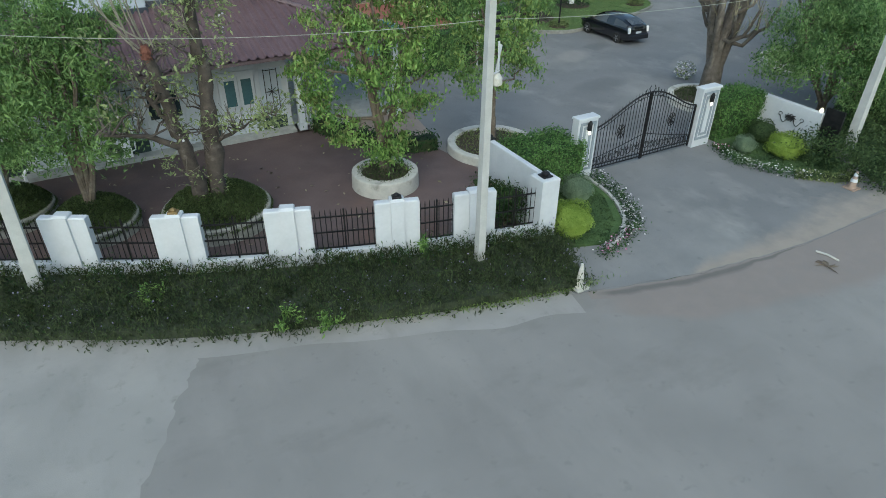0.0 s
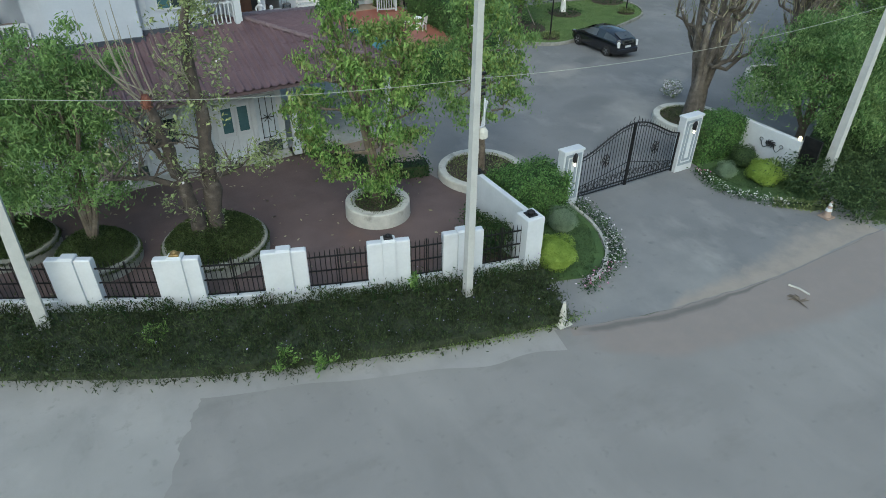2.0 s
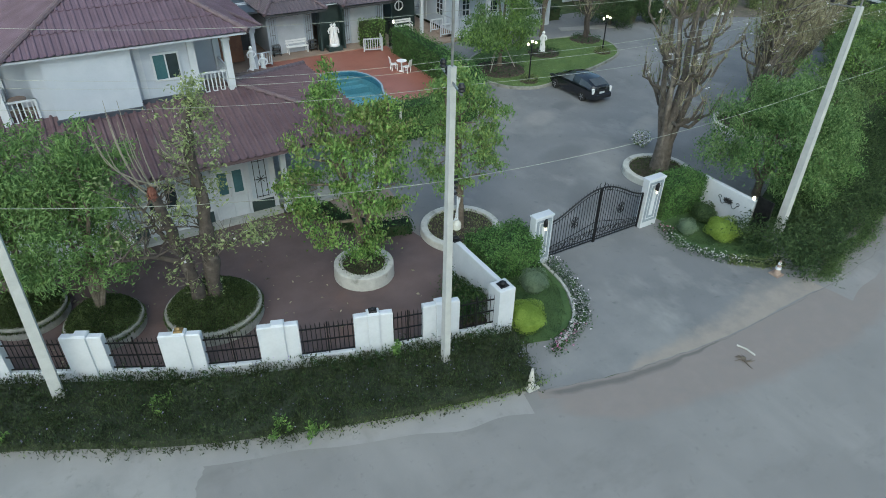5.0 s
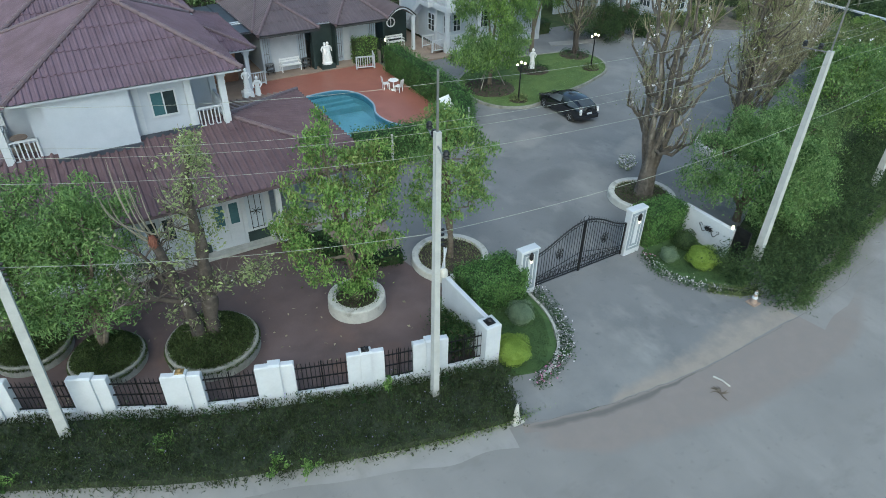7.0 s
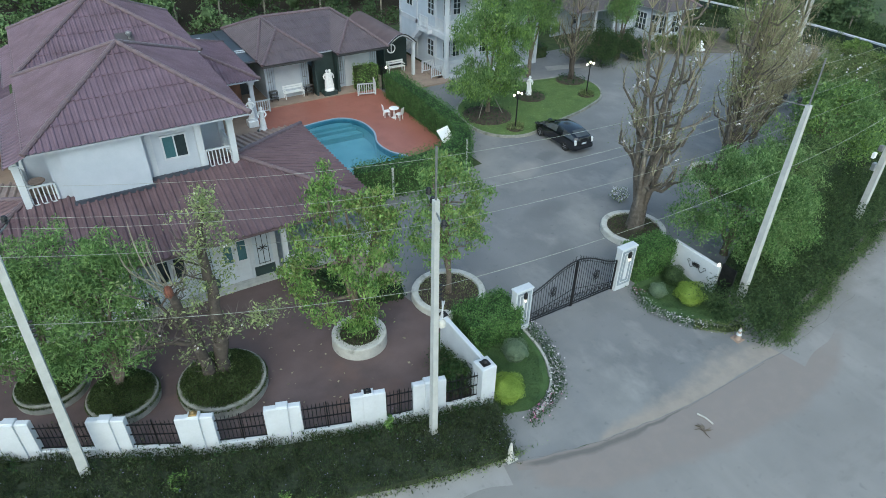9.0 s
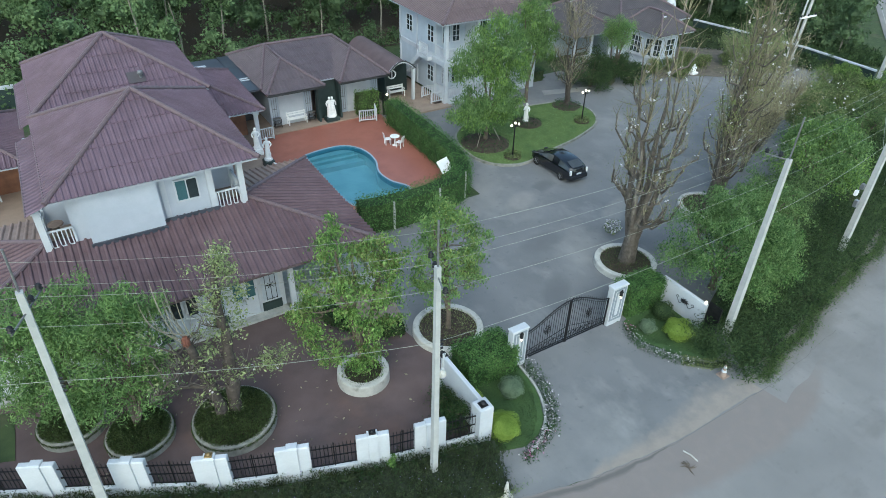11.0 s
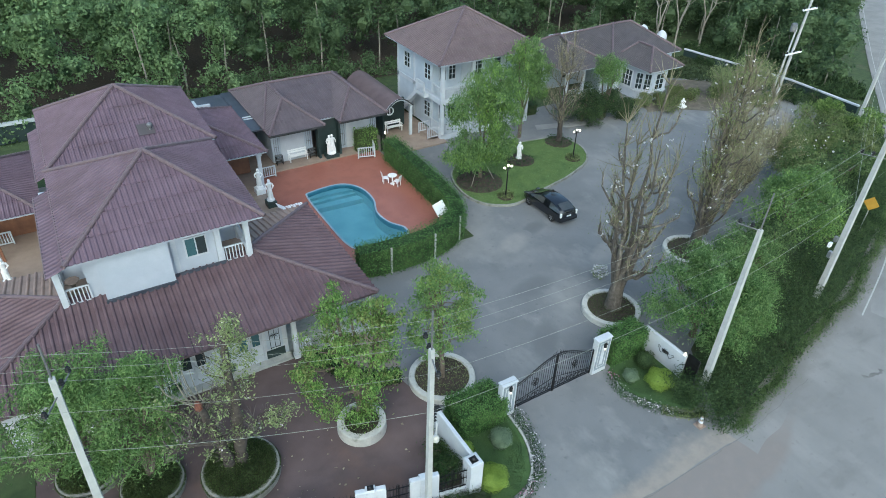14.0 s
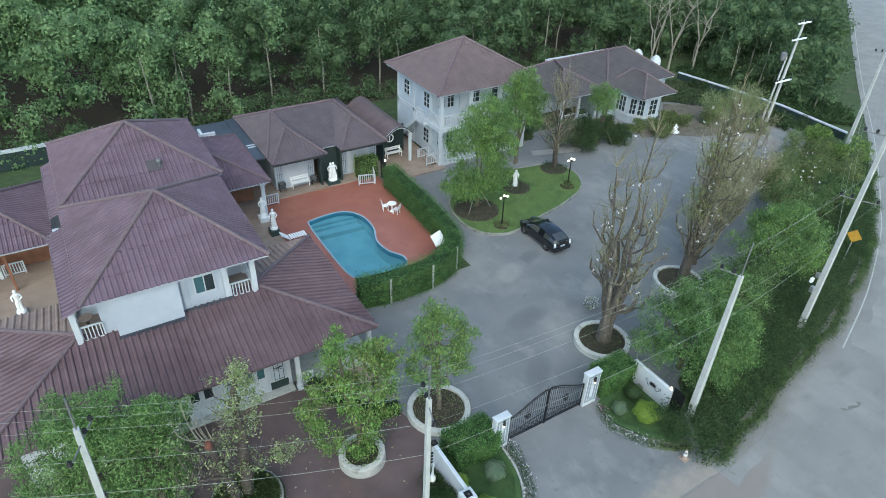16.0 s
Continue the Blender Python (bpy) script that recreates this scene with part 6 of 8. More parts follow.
# verge on the far side of the drive
vl = [p for p in INNER if 21.3 < p.x < 62]
A, B = offset(vl, 0.12), offset(vl, 3.4)
rr = np.random.default_rng(22)
pts = []
for a, b in zip(A, B):
    for _ in range(1200):
        q = a.lerp(b, float(rr.uniform(0, 1)))
        pts.append((q.x + rr.normal() * 0.25, q.y + rr.normal() * 0.12 + 0.3 * math.sin(q.x * 1.9) * math.sin(q.x * 0.7), rr.uniform(0.05, 1.1) * min(1.0, 0.5 + (q - a).length / 2.2)))
tagged(new("verge_shrubs", leafmesh("verge_shrubs", np.array(pts), 0.12, LEAFV, up=0.1, aspect=0.4, seed=5)), "dark shrubs and weeds on the verge along the road", "shrubs", kind="stuff")

# short grass fading out at the verge's foot
pts = []
for p in wavy([p for p in FINE if 22.2 < p.x < 60], -0.02, 0.5):
    for _ in range(110):
        d = abs(rr.normal()) * 0.28
        pts.append((p.x + rr.normal() * 0.3, p.y + 0.25 - d, rr.uniform(0.01, 0.12) * max(0.25, 1 - d)))
tagged(new("grass", leafmesh("verge_grass", np.array(pts), 0.13, LEAFQ, up=-0.2, aspect=0.2, seed=24)), "short grass fading into the dust at the verge's foot", "grass", kind="stuff")

# planters
def planter(at, rad, wall, high, label, seed, cover=LEAFC, n=2600, low=0.3, stone=None):
    t = thing("planter", label, "planter", at)
    part("ring", Build().lathe([(rad - wall, 0.0), (rad + 0.02, 0.0), (rad, high - 0.03), (rad - 0.03, high), (rad - wall + 0.03, high), (rad - wall, high - 0.04), (rad - wall, high - 0.12)], (0, 0, 0), 36), stone or CREAM, t, "pale rendered ring wall", smooth=True)
    part("soil", Build().lathe([(rad - wall, 0.05), (rad - wall, high - 0.1)], (0, 0, 0), 24), EARTH, t)
    if n:
        r = np.random.default_rng(seed)
        a, q = r.uniform(0, 2 * math.pi, n), np.sqrt(r.uniform(0, 1, n)) * (rad + (0.04 if low > 0.4 else -wall * 0.25))
        z = high - 0.1 + low * (1 - (q / rad) ** 3) * r.uniform(0.4, 1.1, n)
        leafpart("ground_cover", np.c_[q * np.cos(a), q * np.sin(a), z], 0.1, cover, t, "low dark green ground cover", seed=seed, aspect=0.26, up=-0.3, droop=-0.8)
    return t


planter((2.25, 17.4, 0), 1.55, 0.2, 0.48, "round stone planter with dense low shrubs round a pruned tree", 31, n=22000, low=0.62, stone=OLDSTONE)
planter((-0.98, 18.5, 0), 1.2, 0.18, 0.42, "round stone planter with dense low shrubs", 32, n=16000, low=0.62, stone=OLDSTONE)
planter((-3.1, 20.35, 0), 1.2, 0.18, 0.42, "round stone planter with dense low shrubs", 33, n=16000, low=0.62, stone=OLDSTONE)
planter((7.55, 17.12, 0), 1.08, 0.32, 0.52, "round whitish planter ring round a broad-leaved tree", 34, n=1500, low=0.25, stone=CREAM)
planter((12.15, 17.85, 0), 1.62, 0.3, 0.3, "broad white planter ring with low plants", 35, n=1600, low=0.2, cover=LEAFO)
planter((23.02, 17.62, 0), 1.62, 0.3, 0.3, "broad white planter ring round a pollarded tree", 36, n=2200, low=0.18)
planter((31.45, 19.4, 0), 1.65, 0.28, 0.3, "broad white planter ring round twiggy trees", 37, n=1500, low=0.2)

# courtyard trees
crowned("olive-green tree with fine narrow leaves in a stone planter", (-0.98, 18.5, 0.3), [(0.9, 0.2, 6.0, 0.55), (-0.2, 0.3, 4.6, 1.2), (0.9, 0.5, 4.4, 1.1), (1.5, 0.2, 5.3, 0.5), (-1.1, 0.5, 3.6, 1.0), (0.2, -0.7, 3.3, 1.1), (0.9, -0.6, 2.7, 0.8), (-0.7, -0.6, 2.6, 0.8), (0.1, 1.2, 3.6, 1.0), (0.3, 0.3, 5.2, 0.7), (-1.5, -0.2, 2.9, 0.6)],
        0.15, LEAFL, 0.16, 41, 0.3, 60, 46, 0.22, 0.27, LEAFI, full=False, droop=0.5, gaps=0.06)
crowned("olive-green tree with fine narrow leaves in a stone planter", (-3.1, 20.35, 0.3), [(1.2, 0.0, 5.7, 0.7), (0.0, 0.0, 4.9, 1.1), (0.7, -0.3, 4.2, 1.0), (-0.9, 0.0, 3.9, 1.1), (0.2, -0.9, 3.2, 1.0), (-0.6, -0.7, 2.6, 0.8), (0.9, 0.6, 3.3, 0.9), (-1.4, -0.5, 3.0, 0.8), (-0.2, 0.9, 3.6, 1.0)],
        0.15, LEAFL, 0.16, 42, 0.3, 60, 46, 0.22, 0.27, LEAFI, full=False, droop=0.5, gaps=0.06)
crowned("uneven broad-leaved tree with yellowing leaves and a low side shoot", (7.55, 17.12, 0.4),
        [(-1.5, 0.3, 3.4, 0.85), (-0.5, 0.3, 4.1, 0.95), (-0.6, 1.0, 6.75, 0.42), (-0.8, 0.8, 6.1, 0.6), (-0.6, 0.7, 5.1, 0.75), (0.8, 0.4, 3.7, 0.75), (1.2, 0.5, 4.6, 0.65), (1.75, 0.9, 5.5, 0.36), (1.6, 0.7, 4.0, 0.55), (0.9, 1.0, 5.3, 0.5), (2.1, 0.6, 4.9, 0.35), (-1.7, 0.8, 4.6, 0.55), (0.3, 0.8, 5.4, 0.45), (0.5, -0.2, 2.6, 0.6), (-1.8, 0.0, 2.4, 0.55), (-2.2, 0.5, 3.7, 0.45), (-1.2, -0.3, 1.7, 0.4), (-0.4, -0.4, 1.35, 0.45), (0.3, -0.45, 1.0, 0.4), (1.6, 0.2, 3.0, 0.45), (1.5, 0.1, 2.2, 0.35), (-0.3, -0.5, 3.2, 0.7)],
        0.19, LEAFB, 0.15, 44, 0.6, 54, 38, 0.2, 0.42, LEAFW, mains=4, gaps=-0.05, droop=1.0, full=False)
crowned("slender broad-leaved tree with a stacked bright green crown", (12.15, 17.85, 0.2),
        [(-0.2, 0.1, 6.5, 0.5), (-0.9, 0.1, 6.1, 0.4), (-0.45, 0.2, 5.6, 0.6), (0.6, 0.1, 5.4, 0.6), (1.05, 0.1, 4.7, 0.65), (-0.95, 0.2, 4.7, 0.6), (0.0, -0.2, 4.5, 0.8), (1.2, 0.0, 3.6, 0.6), (-1.1, -0.1, 3.6, 0.65), (0.2, -0.4, 3.4, 0.75), (0.9, -0.3, 2.7, 0.5), (-0.6, -0.4, 2.6, 0.6), (0.1, 0.7, 4.2, 0.7), (-1.3, 0.2, 2.9, 0.4)],
        0.12, LEAFL, 0.15, 45, 0.9, 54, 36, 0.18, 0.42, LEAFY2, gaps=-0.04, droop=1.0, mains=3, full=False)

# pruned tree: three thick knotty limbs from the ground, sparse pale leaves
pr = thing("tree", "heavily pruned tree with thick mottled limbs and sparse pale leaves", "tree", (2.25, 17.4, 0.4))
r = np.random.default_rng(43)
b, tips, tw = Build(), [], Build()
for nodes, rad, thin in (([(-0.3, -0.05, -0.1), (-0.36, -0.05, 0.6), (-0.5, -0.1, 2.0), (-0.64, -0.2, 2.8), (-0.95, -0.55, 4.8)], 0.23, 0.5),
                   ([(0.1, 0.0, -0.1), (0.12, 0.0, 0.6), (0.23, 0.0, 2.1), (0.38, 0.05, 3.6), (0.36, 0.1, 4.85), (0.4, 0.1, 6.2), (0.65, 0.1, 7.0)], 0.26, 0.75),
                   ([(-0.5, -0.1, 2.0), (-1.2, -0.2, 2.5), (-1.7, -0.3, 2.7), (-2.3, -0.5, 2.9)], 0.1, 0.8),
                   ([(-0.62, -0.2, 2.7), (-1.0, -0.3, 3.3), (-1.2, -0.4, 4.0), (-1.5, -0.5, 4.9)], 0.08, 0.8),
                   ([(0.23, 0.0, 2.0), (0.9, -0.2, 2.3), (1.55, -0.4, 2.7)], 0.06, 0.85)):
    line = [p + Vector((r.normal() * 0.03, r.normal() * 0.03, 0)) for p in spline(nodes, 4)]
    m = len(line)
    b.tube(line, [rad * (1.1 - thin * (i / (m - 1))) * (1 + 0.1 * r.normal()) for i in range(m)], 9)
    for _ in range(11):
        i = int(r.integers(m // 4, m))
        a = r.uniform(0, 6.283)
        l = r.uniform(0.3, 0.9)
        d = Vector((math.cos(a) * l, math.sin(a) * l, l * r.uniform(0.1, 0.8)))
        s0 = line[i]
        e0 = s0 + d
        b.tube([s0, s0 + d * 0.5 + Vector((r.normal() * 0.08, r.normal() * 0.08, 0.1)), e0], [0.035, 0.026, 0.013], 5)
        for _ in range(4):
            e1 = e0 + Vector((r.normal() * 0.22, r.normal() * 0.22, r.uniform(0.1, 0.6)))
            tw.tube([e0 - d * float(r.uniform(0, 0.4)), e1], [0.014, 0.006], 4, cap=False)
            tips.append(tuple(e1))
part("trunk", b, DARKBARK, pr, "thick mottled grey-brown limbs with knots", smooth=True)
part("twig_growth", tw, PALEBARK, pr, "short pale twigs")["kind"] = "stuff"
tips = tips[::5] + [tuple(q) for c, w, k in (((0.6, 0.1, 5.9), (0.6, 0.5, 1.7), 42), ((0.85, 0.1, 7.2), (0.3, 0.3, 0.35), 8), ((1.75, -0.4, 2.6), (0.45, 0.4, 0.4), 14), ((-0.2, -0.2, 1.0), (0.5, 0.4, 0.5), 6), ((0.5, 0.1, 4.2), (0.6, 0.5, 0.5), 8)) for q in blob(r, c, w, k)]
leafpart("crown", clumps(r, tips, 28, 0.17), 0.125, LEAFP, pr, "sparse pale green leaves", seed=43, aspect=0.45, droop=0.3)
leafpart("blossom", clumps(r, tips[::3], 2, 0.12), 0.07, PETALW, pr, "scattered white blossoms", seed=44, aspect=0.9)
pt = thing("orchid_pot", "rusty red orchid clump tied to a limb", "plant", (1.3, 16.85, 5.2))
part("root_ball", Build().lathe([(0.03, -0.22), (0.1, -0.12), (0.12, 0.02), (0.07, 0.16)], (0, 0, 0), 9), REDCLAY, pt)
leafpart("roots", blob(np.random.default_rng(47), (0, 0, -0.02), (0.14, 0.14, 0.24), 160), 0.09, REDCLAY, pt, "rusty tangle of dry roots", seed=47, aspect=0.25)["kind"] = "stuff"

# tall pollarded trees
def candle(b, tw, ends, r, s, ang, l, rad, tuft=6):
    """A crooked side branch that runs out, bends up and ends in a knob with a tuft of thin twigs."""
    d = Vector((math.cos(ang), math.sin(ang), 0))
    q = Vector((-d.y, d.x, 0))
    j = lambda k: q * float(r.normal() * k)
    p = [s, s + d * l * 0.35 + j(0.05) + Vector((0, 0, l * r.uniform(-0.05, 0.25))), s + d * l * 0.65 + j(0.1) + Vector((0, 0, l * r.uniform(0.15, 0.4))),
         s + d * l * 0.85 + j(0.12) + Vector((0, 0, l * r.uniform(0.45, 0.7))), s + d * l * r.uniform(0.85, 1.1) + j(0.15) + Vector((0, 0, l * r.uniform(0.8, 1.1)))]
    b.tube(p, [rad, rad * 0.82, rad * 0.66, rad * 0.6, rad * 0.5], 6)
    for k in range(tuft):
        q0 = p[(4, 4, 3, 4, 2, 3)[k % 6]]
        e = q0 + Vector((r.normal() * 0.2, r.normal() * 0.2, r.uniform(0.25, 0.8)))
        m = q0.lerp(e, 0.5) + Vector((r.normal() * 0.06, r.normal() * 0.06, 0))
        tw.tube([q0, m, e], [0.02, 0.013, 0.005], 3, cap=False)
        ends += [tuple(e), tuple(m)]


def pollard(at, height, stems, seed, leaf, label, side=9, n_leaf=3, out=1.1, shoots=0, lean=(0.0, 0.0), rad=0.2, bloom=40, bark=None):
    t = thing("tree", label, "tree", at)
    r = np.random.default_rng(seed)
    b, tw, ends = Build(), Build(), []
    b.tube([(0, 0, -0.1), (0, 0, 0.4), (0.02, 0, 1.3), (0.03, 0, 2.0)], [rad * 2.1, rad * 1.8, rad * 1.6, rad * 0.9], 10)
    for k in range(stems):
        a = 2 * math.pi * (k + r.uniform(-0.3, 0.3)) / stems
        h = height * (1.0 if k == 0 else r.uniform(0.6, 0.95))
        pts = []
        for i in range(10):
            z = i / 9
            d = 0.1 + out * (z ** 0.95) * (0.3 if k == 0 else 1.0)
            pts.append(Vector((math.cos(a) * d + r.normal() * 0.06 + lean[0] * z, math.sin(a) * d + r.normal() * 0.06 + lean[1] * z, 0.4 + (h - 0.4) * z)))
        b.tube(pts, [rad * (0.95 - 0.9 * (i / 9) ** 0.75) * (1 + 0.08 * r.normal()) + 0.012 for i in range(10)], 7)
        for j in range(side):
            i = int(r.integers(2, 8))
            candle(b, tw, ends, r, pts[i], a + r.normal() * 0.9, r.uniform(0.5, 1.5) * (1.25 - 0.06 * i), rad * 0.4 * (1.25 - 0.08 * i))
        for _ in range(22):
            q = pts[int(r.integers(7, 10))]
            e = q + Vector((r.normal() * 0.55, r.normal() * 0.55, r.uniform(0.4, 2.0)))
            tw.tube([q, q.lerp(e, 0.5) + Vector((r.normal() * 0.07, r.normal() * 0.07, 0)), e], [0.024, 0.016, 0.006], 3, cap=False)
            ends += [tuple(e), tuple(q.lerp(e, 0.6))]
        for _ in range(shoots):
            q = pts[int(r.integers(1, 9))]
            a2 = r.uniform(0, 6.283)
            l = r.uniform(0.8, 2.4)
            e = q + Vector((math.cos(a2) * l * 0.5, math.sin(a2) * l * 0.5, l))
            tw.tube([q, q.lerp(e, 0.5) + Vector((math.cos(a2) * 0.12, math.sin(a2) * 0.12, -0.05)), e], [0.022, 0.015, 0.006], 3, cap=False)
            ends += [tuple(e), tuple(q.lerp(e, 0.7))]
    part("trunk", b, bark or KNOTBARK, t, "upright grey-brown limbs with cut stubs", smooth=True)
    tagged(part("twig_growth", tw, LEAFBR, t, "bare thin twigs"), kind="stuff")
    if n_leaf:
        leafpart("crown", clumps(r, ends, n_leaf, 0.2), 0.09, leaf, t, "sparse dry leaves", seed=seed, aspect=0.4)
    if bloom:
        e = np.array(ends)[r.integers(0, len(ends), bloom)]
        leafpart("blossom", clumps(r, e, 4, 0.05), 0.11, PETALW, t, "scattered white blossoms", seed=seed + 1, aspect=0.9)
    return t


pollard((23.15, 17.65, 0.2), 12.6, 6, 51, LEAFO, "tall pollarded tree with bare dark upright limbs in a white ring", 9, 3, 1.25, 4, (0.3, 0.2), 0.24, 40, GREYBARK)
pollard((32.1, 19.6, 0.2), 12.6, 6, 53, LEAFW, "tall pollarded tree with a bundle of dark upright limbs", 6, 4, 0.5, 30, (0.35, 0.15), 0.2, 60, GREYBARK)
pollard((34.2, 20.5, 0), 10.6, 4, 55, LEAFT, "slender twiggy tree with thin dry foliage", 4, 4, 0.8, 12, (0.5, 0.2), 0.13, 50, GREYBARK)
pollard((43.5, 24.5, 0), 7.0, 4, 57, LEAFT, "tall twiggy tree with thin dry foliage", 3, 4, 1.3, 30, (0.3, 0), 0.13, 20)
pollard((40.4, 23.2, 0), 6.0, 6, 68, LEAFT, "fan-shaped bush of fine bare twigs", 2, 1, 1.9, 22, (0.5, 0.2), 0.06, 30)
for x, y, hh, sd in ((60.0, 49.6, 10.5, 59), (63.4, 49.6, 10.0, 60), (66.6, 48.6, 10.5, 61)):
    tree("slender bare pale tree at the forest edge", (x, y, 0), hh, 2.0, 3, 0.13, LEAFO, 4, 0.14, sd, forks=8, spread_leaf=0.3, stem=2.6, bark=BONEBARK, bend=0.35)
pollard((34.6, 36.1, 0.1), 7.8, 3, 58, LEAFBR, "slender bare brown tree at the lawn's edge", 6, 6, 0.6, 22, (0, 0), 0.11, 0, DARKBARK)
wf = thing("foliage_spray", "yellow-green leaf tufts on the dry twiggy tree", "foliage", (32.3, 19.75, 0))
r = np.random.default_rng(150)
leafpart("leaves", clumps(r, np.concatenate([blob(r, c, w, k) for c, w, k in (((-0.9, 0.2, 6.0), (0.7, 0.7, 1.3), 30), ((-0.4, 0.3, 9.0), (0.6, 0.6, 0.9), 20), ((0.9, 0.2, 8.2), (0.5, 0.5, 1.2), 14))]), 16, 0.18), 0.11, LEAFW, wf, "small yellow-green leaves", seed=150)["kind"] = "stuff"

fb = thing("flower_bush", "small white-flowering bush behind the planter ring", "bush", (24.6, 20.3, 0))
r = np.random.default_rng(130)
q = blob(r, (0, 0, 0.45), (0.5, 0.45, 0.4), 500)
leafpart("foliage", q[:250], 0.1, LEAFO, fb, seed=130)
leafpart("petals", q[250:], 0.1, PETALW, fb, "white petals", seed=131, aspect=0.9)["kind"] = "stuff"

# right-hand green trees
def leafy(at, centre, rad, n_clump, leaf, size, seed, label, per=60, spread=0.42, droop=0.3, aspect=0.35, dry=None):
    """A crown of many random lobes within an ellipsoid."""
    r = np.random.default_rng(seed)
    k = max(7, n_clump // 6)
    q = blob(r, centre, np.array(rad) * 0.72, k)
    w = (rad[0] * rad[1] * rad[2]) ** (1 / 3)
    lobes = [(*p, float(w * r.uniform(0.28, 0.5))) for p in q]
    return crowned(label, at, lobes, 0.14, leaf, size * 0.82, seed, min(0.6, centre[2] * 0.2), 34, int(per * 0.6), 0.25, aspect, dry, None, droop, False, 5, 0.12)


crowned("spreading bright green tree with drooping fine leaves", (25.4, 13.9, 0),
        [(-2.3, -0.3, 3.0, 1.1), (-1.2, -1.1, 3.5, 1.2), (-1.5, 0.8, 3.6, 1.2), (-0.2, -0.2, 4.1, 1.3), (0.9, -1.2, 3.4, 1.2), (1.2, 0.8, 3.8, 1.2), (2.2, -0.3, 3.2, 1.1), (0.2, 1.6, 3.6, 1.1), (0.0, -1.9, 2.7, 1.0), (-1.2, -1.6, 2.4, 0.8), (1.7, -1.7, 2.4, 0.9), (-2.6, 0.6, 2.4, 0.8), (0.5, -2.0, 1.8, 0.7), (2.6, -1.0, 2.2, 0.8), (-0.6, -2.2, 1.7, 0.75), (1.4, -2.3, 1.6, 0.75), (2.5, -1.9, 1.7, 0.7), (3.2, -0.9, 2.3, 0.8), (3.1, 0.3, 2.8, 0.9)],
        0.17, LEAFI, 0.135, 61, 0.6, 66, 50, 0.24, 0.34, LEAFK, droop=0.8, full=False, mains=6, gaps=0.02)
leafy((29.4, 14.9, 0), (0.1, 0.0, 2.9), (2.6, 2.3, 1.5), 100, LEAFI, 0.16, 62, "spreading green tree overhanging the verge", 70, dry=LEAFQ)
leafy((32.6, 15.6, 0), (0.0, 0.0, 2.4), (2.2, 1.9, 1.4), 90, LEAFQ, 0.16, 63, "dense green tree beside the road", 70, dry=LEAFV)
leafy((39.9, 18.4, 0), (0.0, 0.0, 2.2), (2.2, 1.9, 1.4), 70, LEAFQ, 0.17, 69, "dense green bush beside the road", 60, dry=LEAFI)
crowned("layered bright green tree with flat spreading boughs", (36.9, 16.7, 0),
        [(0.0, 0.0, 4.7, 1.2), (-1.3, 0.4, 4.4, 1.1), (1.3, 0.3, 4.4, 1.1), (0.2, -1.2, 4.2, 1.1), (-0.3, 1.3, 4.4, 1.0), (-2.2, -0.4, 3.8, 0.9), (2.2, -0.3, 3.8, 0.9), (-1.2, -1.3, 3.6, 0.9), (1.3, -1.4, 3.5, 0.9), (-0.2, -2.0, 3.2, 0.8), (-2.3, 0.9, 3.6, 0.8), (1.9, 1.1, 3.7, 0.8), (0.3, -1.5, 2.4, 0.8), (-1.6, -1.0, 2.4, 0.7), (1.8, -0.9, 2.4, 0.7)],
        0.16, LEAFI, 0.16, 64, 1.0, 50, 38, 0.32, 0.34, LEAFY3, droop=0.5, full=False, mains=6, gaps=0.04)
leafy((43.2, 20.2, 0), (0, 0, 2.5), (2.2, 1.9, 1.4), 70, LEAFQ, 0.2, 60, "bushy olive tree by the road", 56, dry=LEAFO)
leafy((45.9, 22.4, 0), (0, 0, 2.3), (2.4, 2.1, 1.3), 80, LEAFO, 0.2, 65, "dull olive-brown bushy tree by the boundary", 56, dry=LEAFT)
leafy((50.6, 24.4, 0), (0, 0, 1.7), (3.0, 2.6, 1.1), 80, LEAFO, 0.2, 66, "bushy olive-green tree by the boundary", 52, dry=LEAF)
for x, y, z, w, n_, sd in ((46.5, 22.0, 2.4, 2.6, 34, 140), (51.0, 24.8, 1.9, 3.0, 34, 141), (42.5, 22.6, 2.0, 2.2, 24, 142)):
    wb_ = thing("flower_sprays", "scattered white blossoms over the dry bushes", "flowers", (x, y, 0))
    r = np.random.default_rng(sd)
    leafpart("petals", clumps(r, blob(r, (0, 0, z), (w, w * 0.85, 1.1), n_), 3, 0.05), 0.11, PETALW, wb_, "white petals", seed=sd, aspect=0.9)["kind"] = "stuff"
leafy((57.0, 27.2, 0), (0, 0, 1.2), (3.2, 2.4, 0.9), 70, LEAFO, 0.2, 67, "low bushy green tree by the boundary wall", 55, dry=LEAF)
leafy((61.6, 33.4, 0), (0, 0, 0.5), (1.3, 2.6, 0.45), 50, LEAFV, 0.28, 52, "low dark bush along the boundary wall", 50)
pollard((37.6, 21.6, 0), 6.0, 4, 63, LEAFT, "slender dry twiggy tree", 2, 10, 1.3, 46, (0.3, 0), 0.08, 20)
leafy((60.0, 24.7, 0), (0, 0, 1.1), (2.2, 1.6, 0.8), 60, LEAF, 0.26, 120, "bushy green shrub at the road's edge", 50)
leafy((55.2, 22.9, 0), (0, 0, 1.4), (2.6, 2.0, 1.0), 70, LEAFO, 0.2, 121, "bushy green tree at the road's edge", 50)
leafy((48.6, 20.2, 0), (0, 0, 2.0), (2.4, 1.8, 1.4), 70, LEAFQ, 0.2, 122, "dark bushy tree at the road's edge", 50)
leafy((62.0, 28.9, 0), (0, 0, 0.6), (1.3, 1.6, 0.5), 60, LEAF, 0.26, 123, "bushy green shrub by the boundary wall", 50)
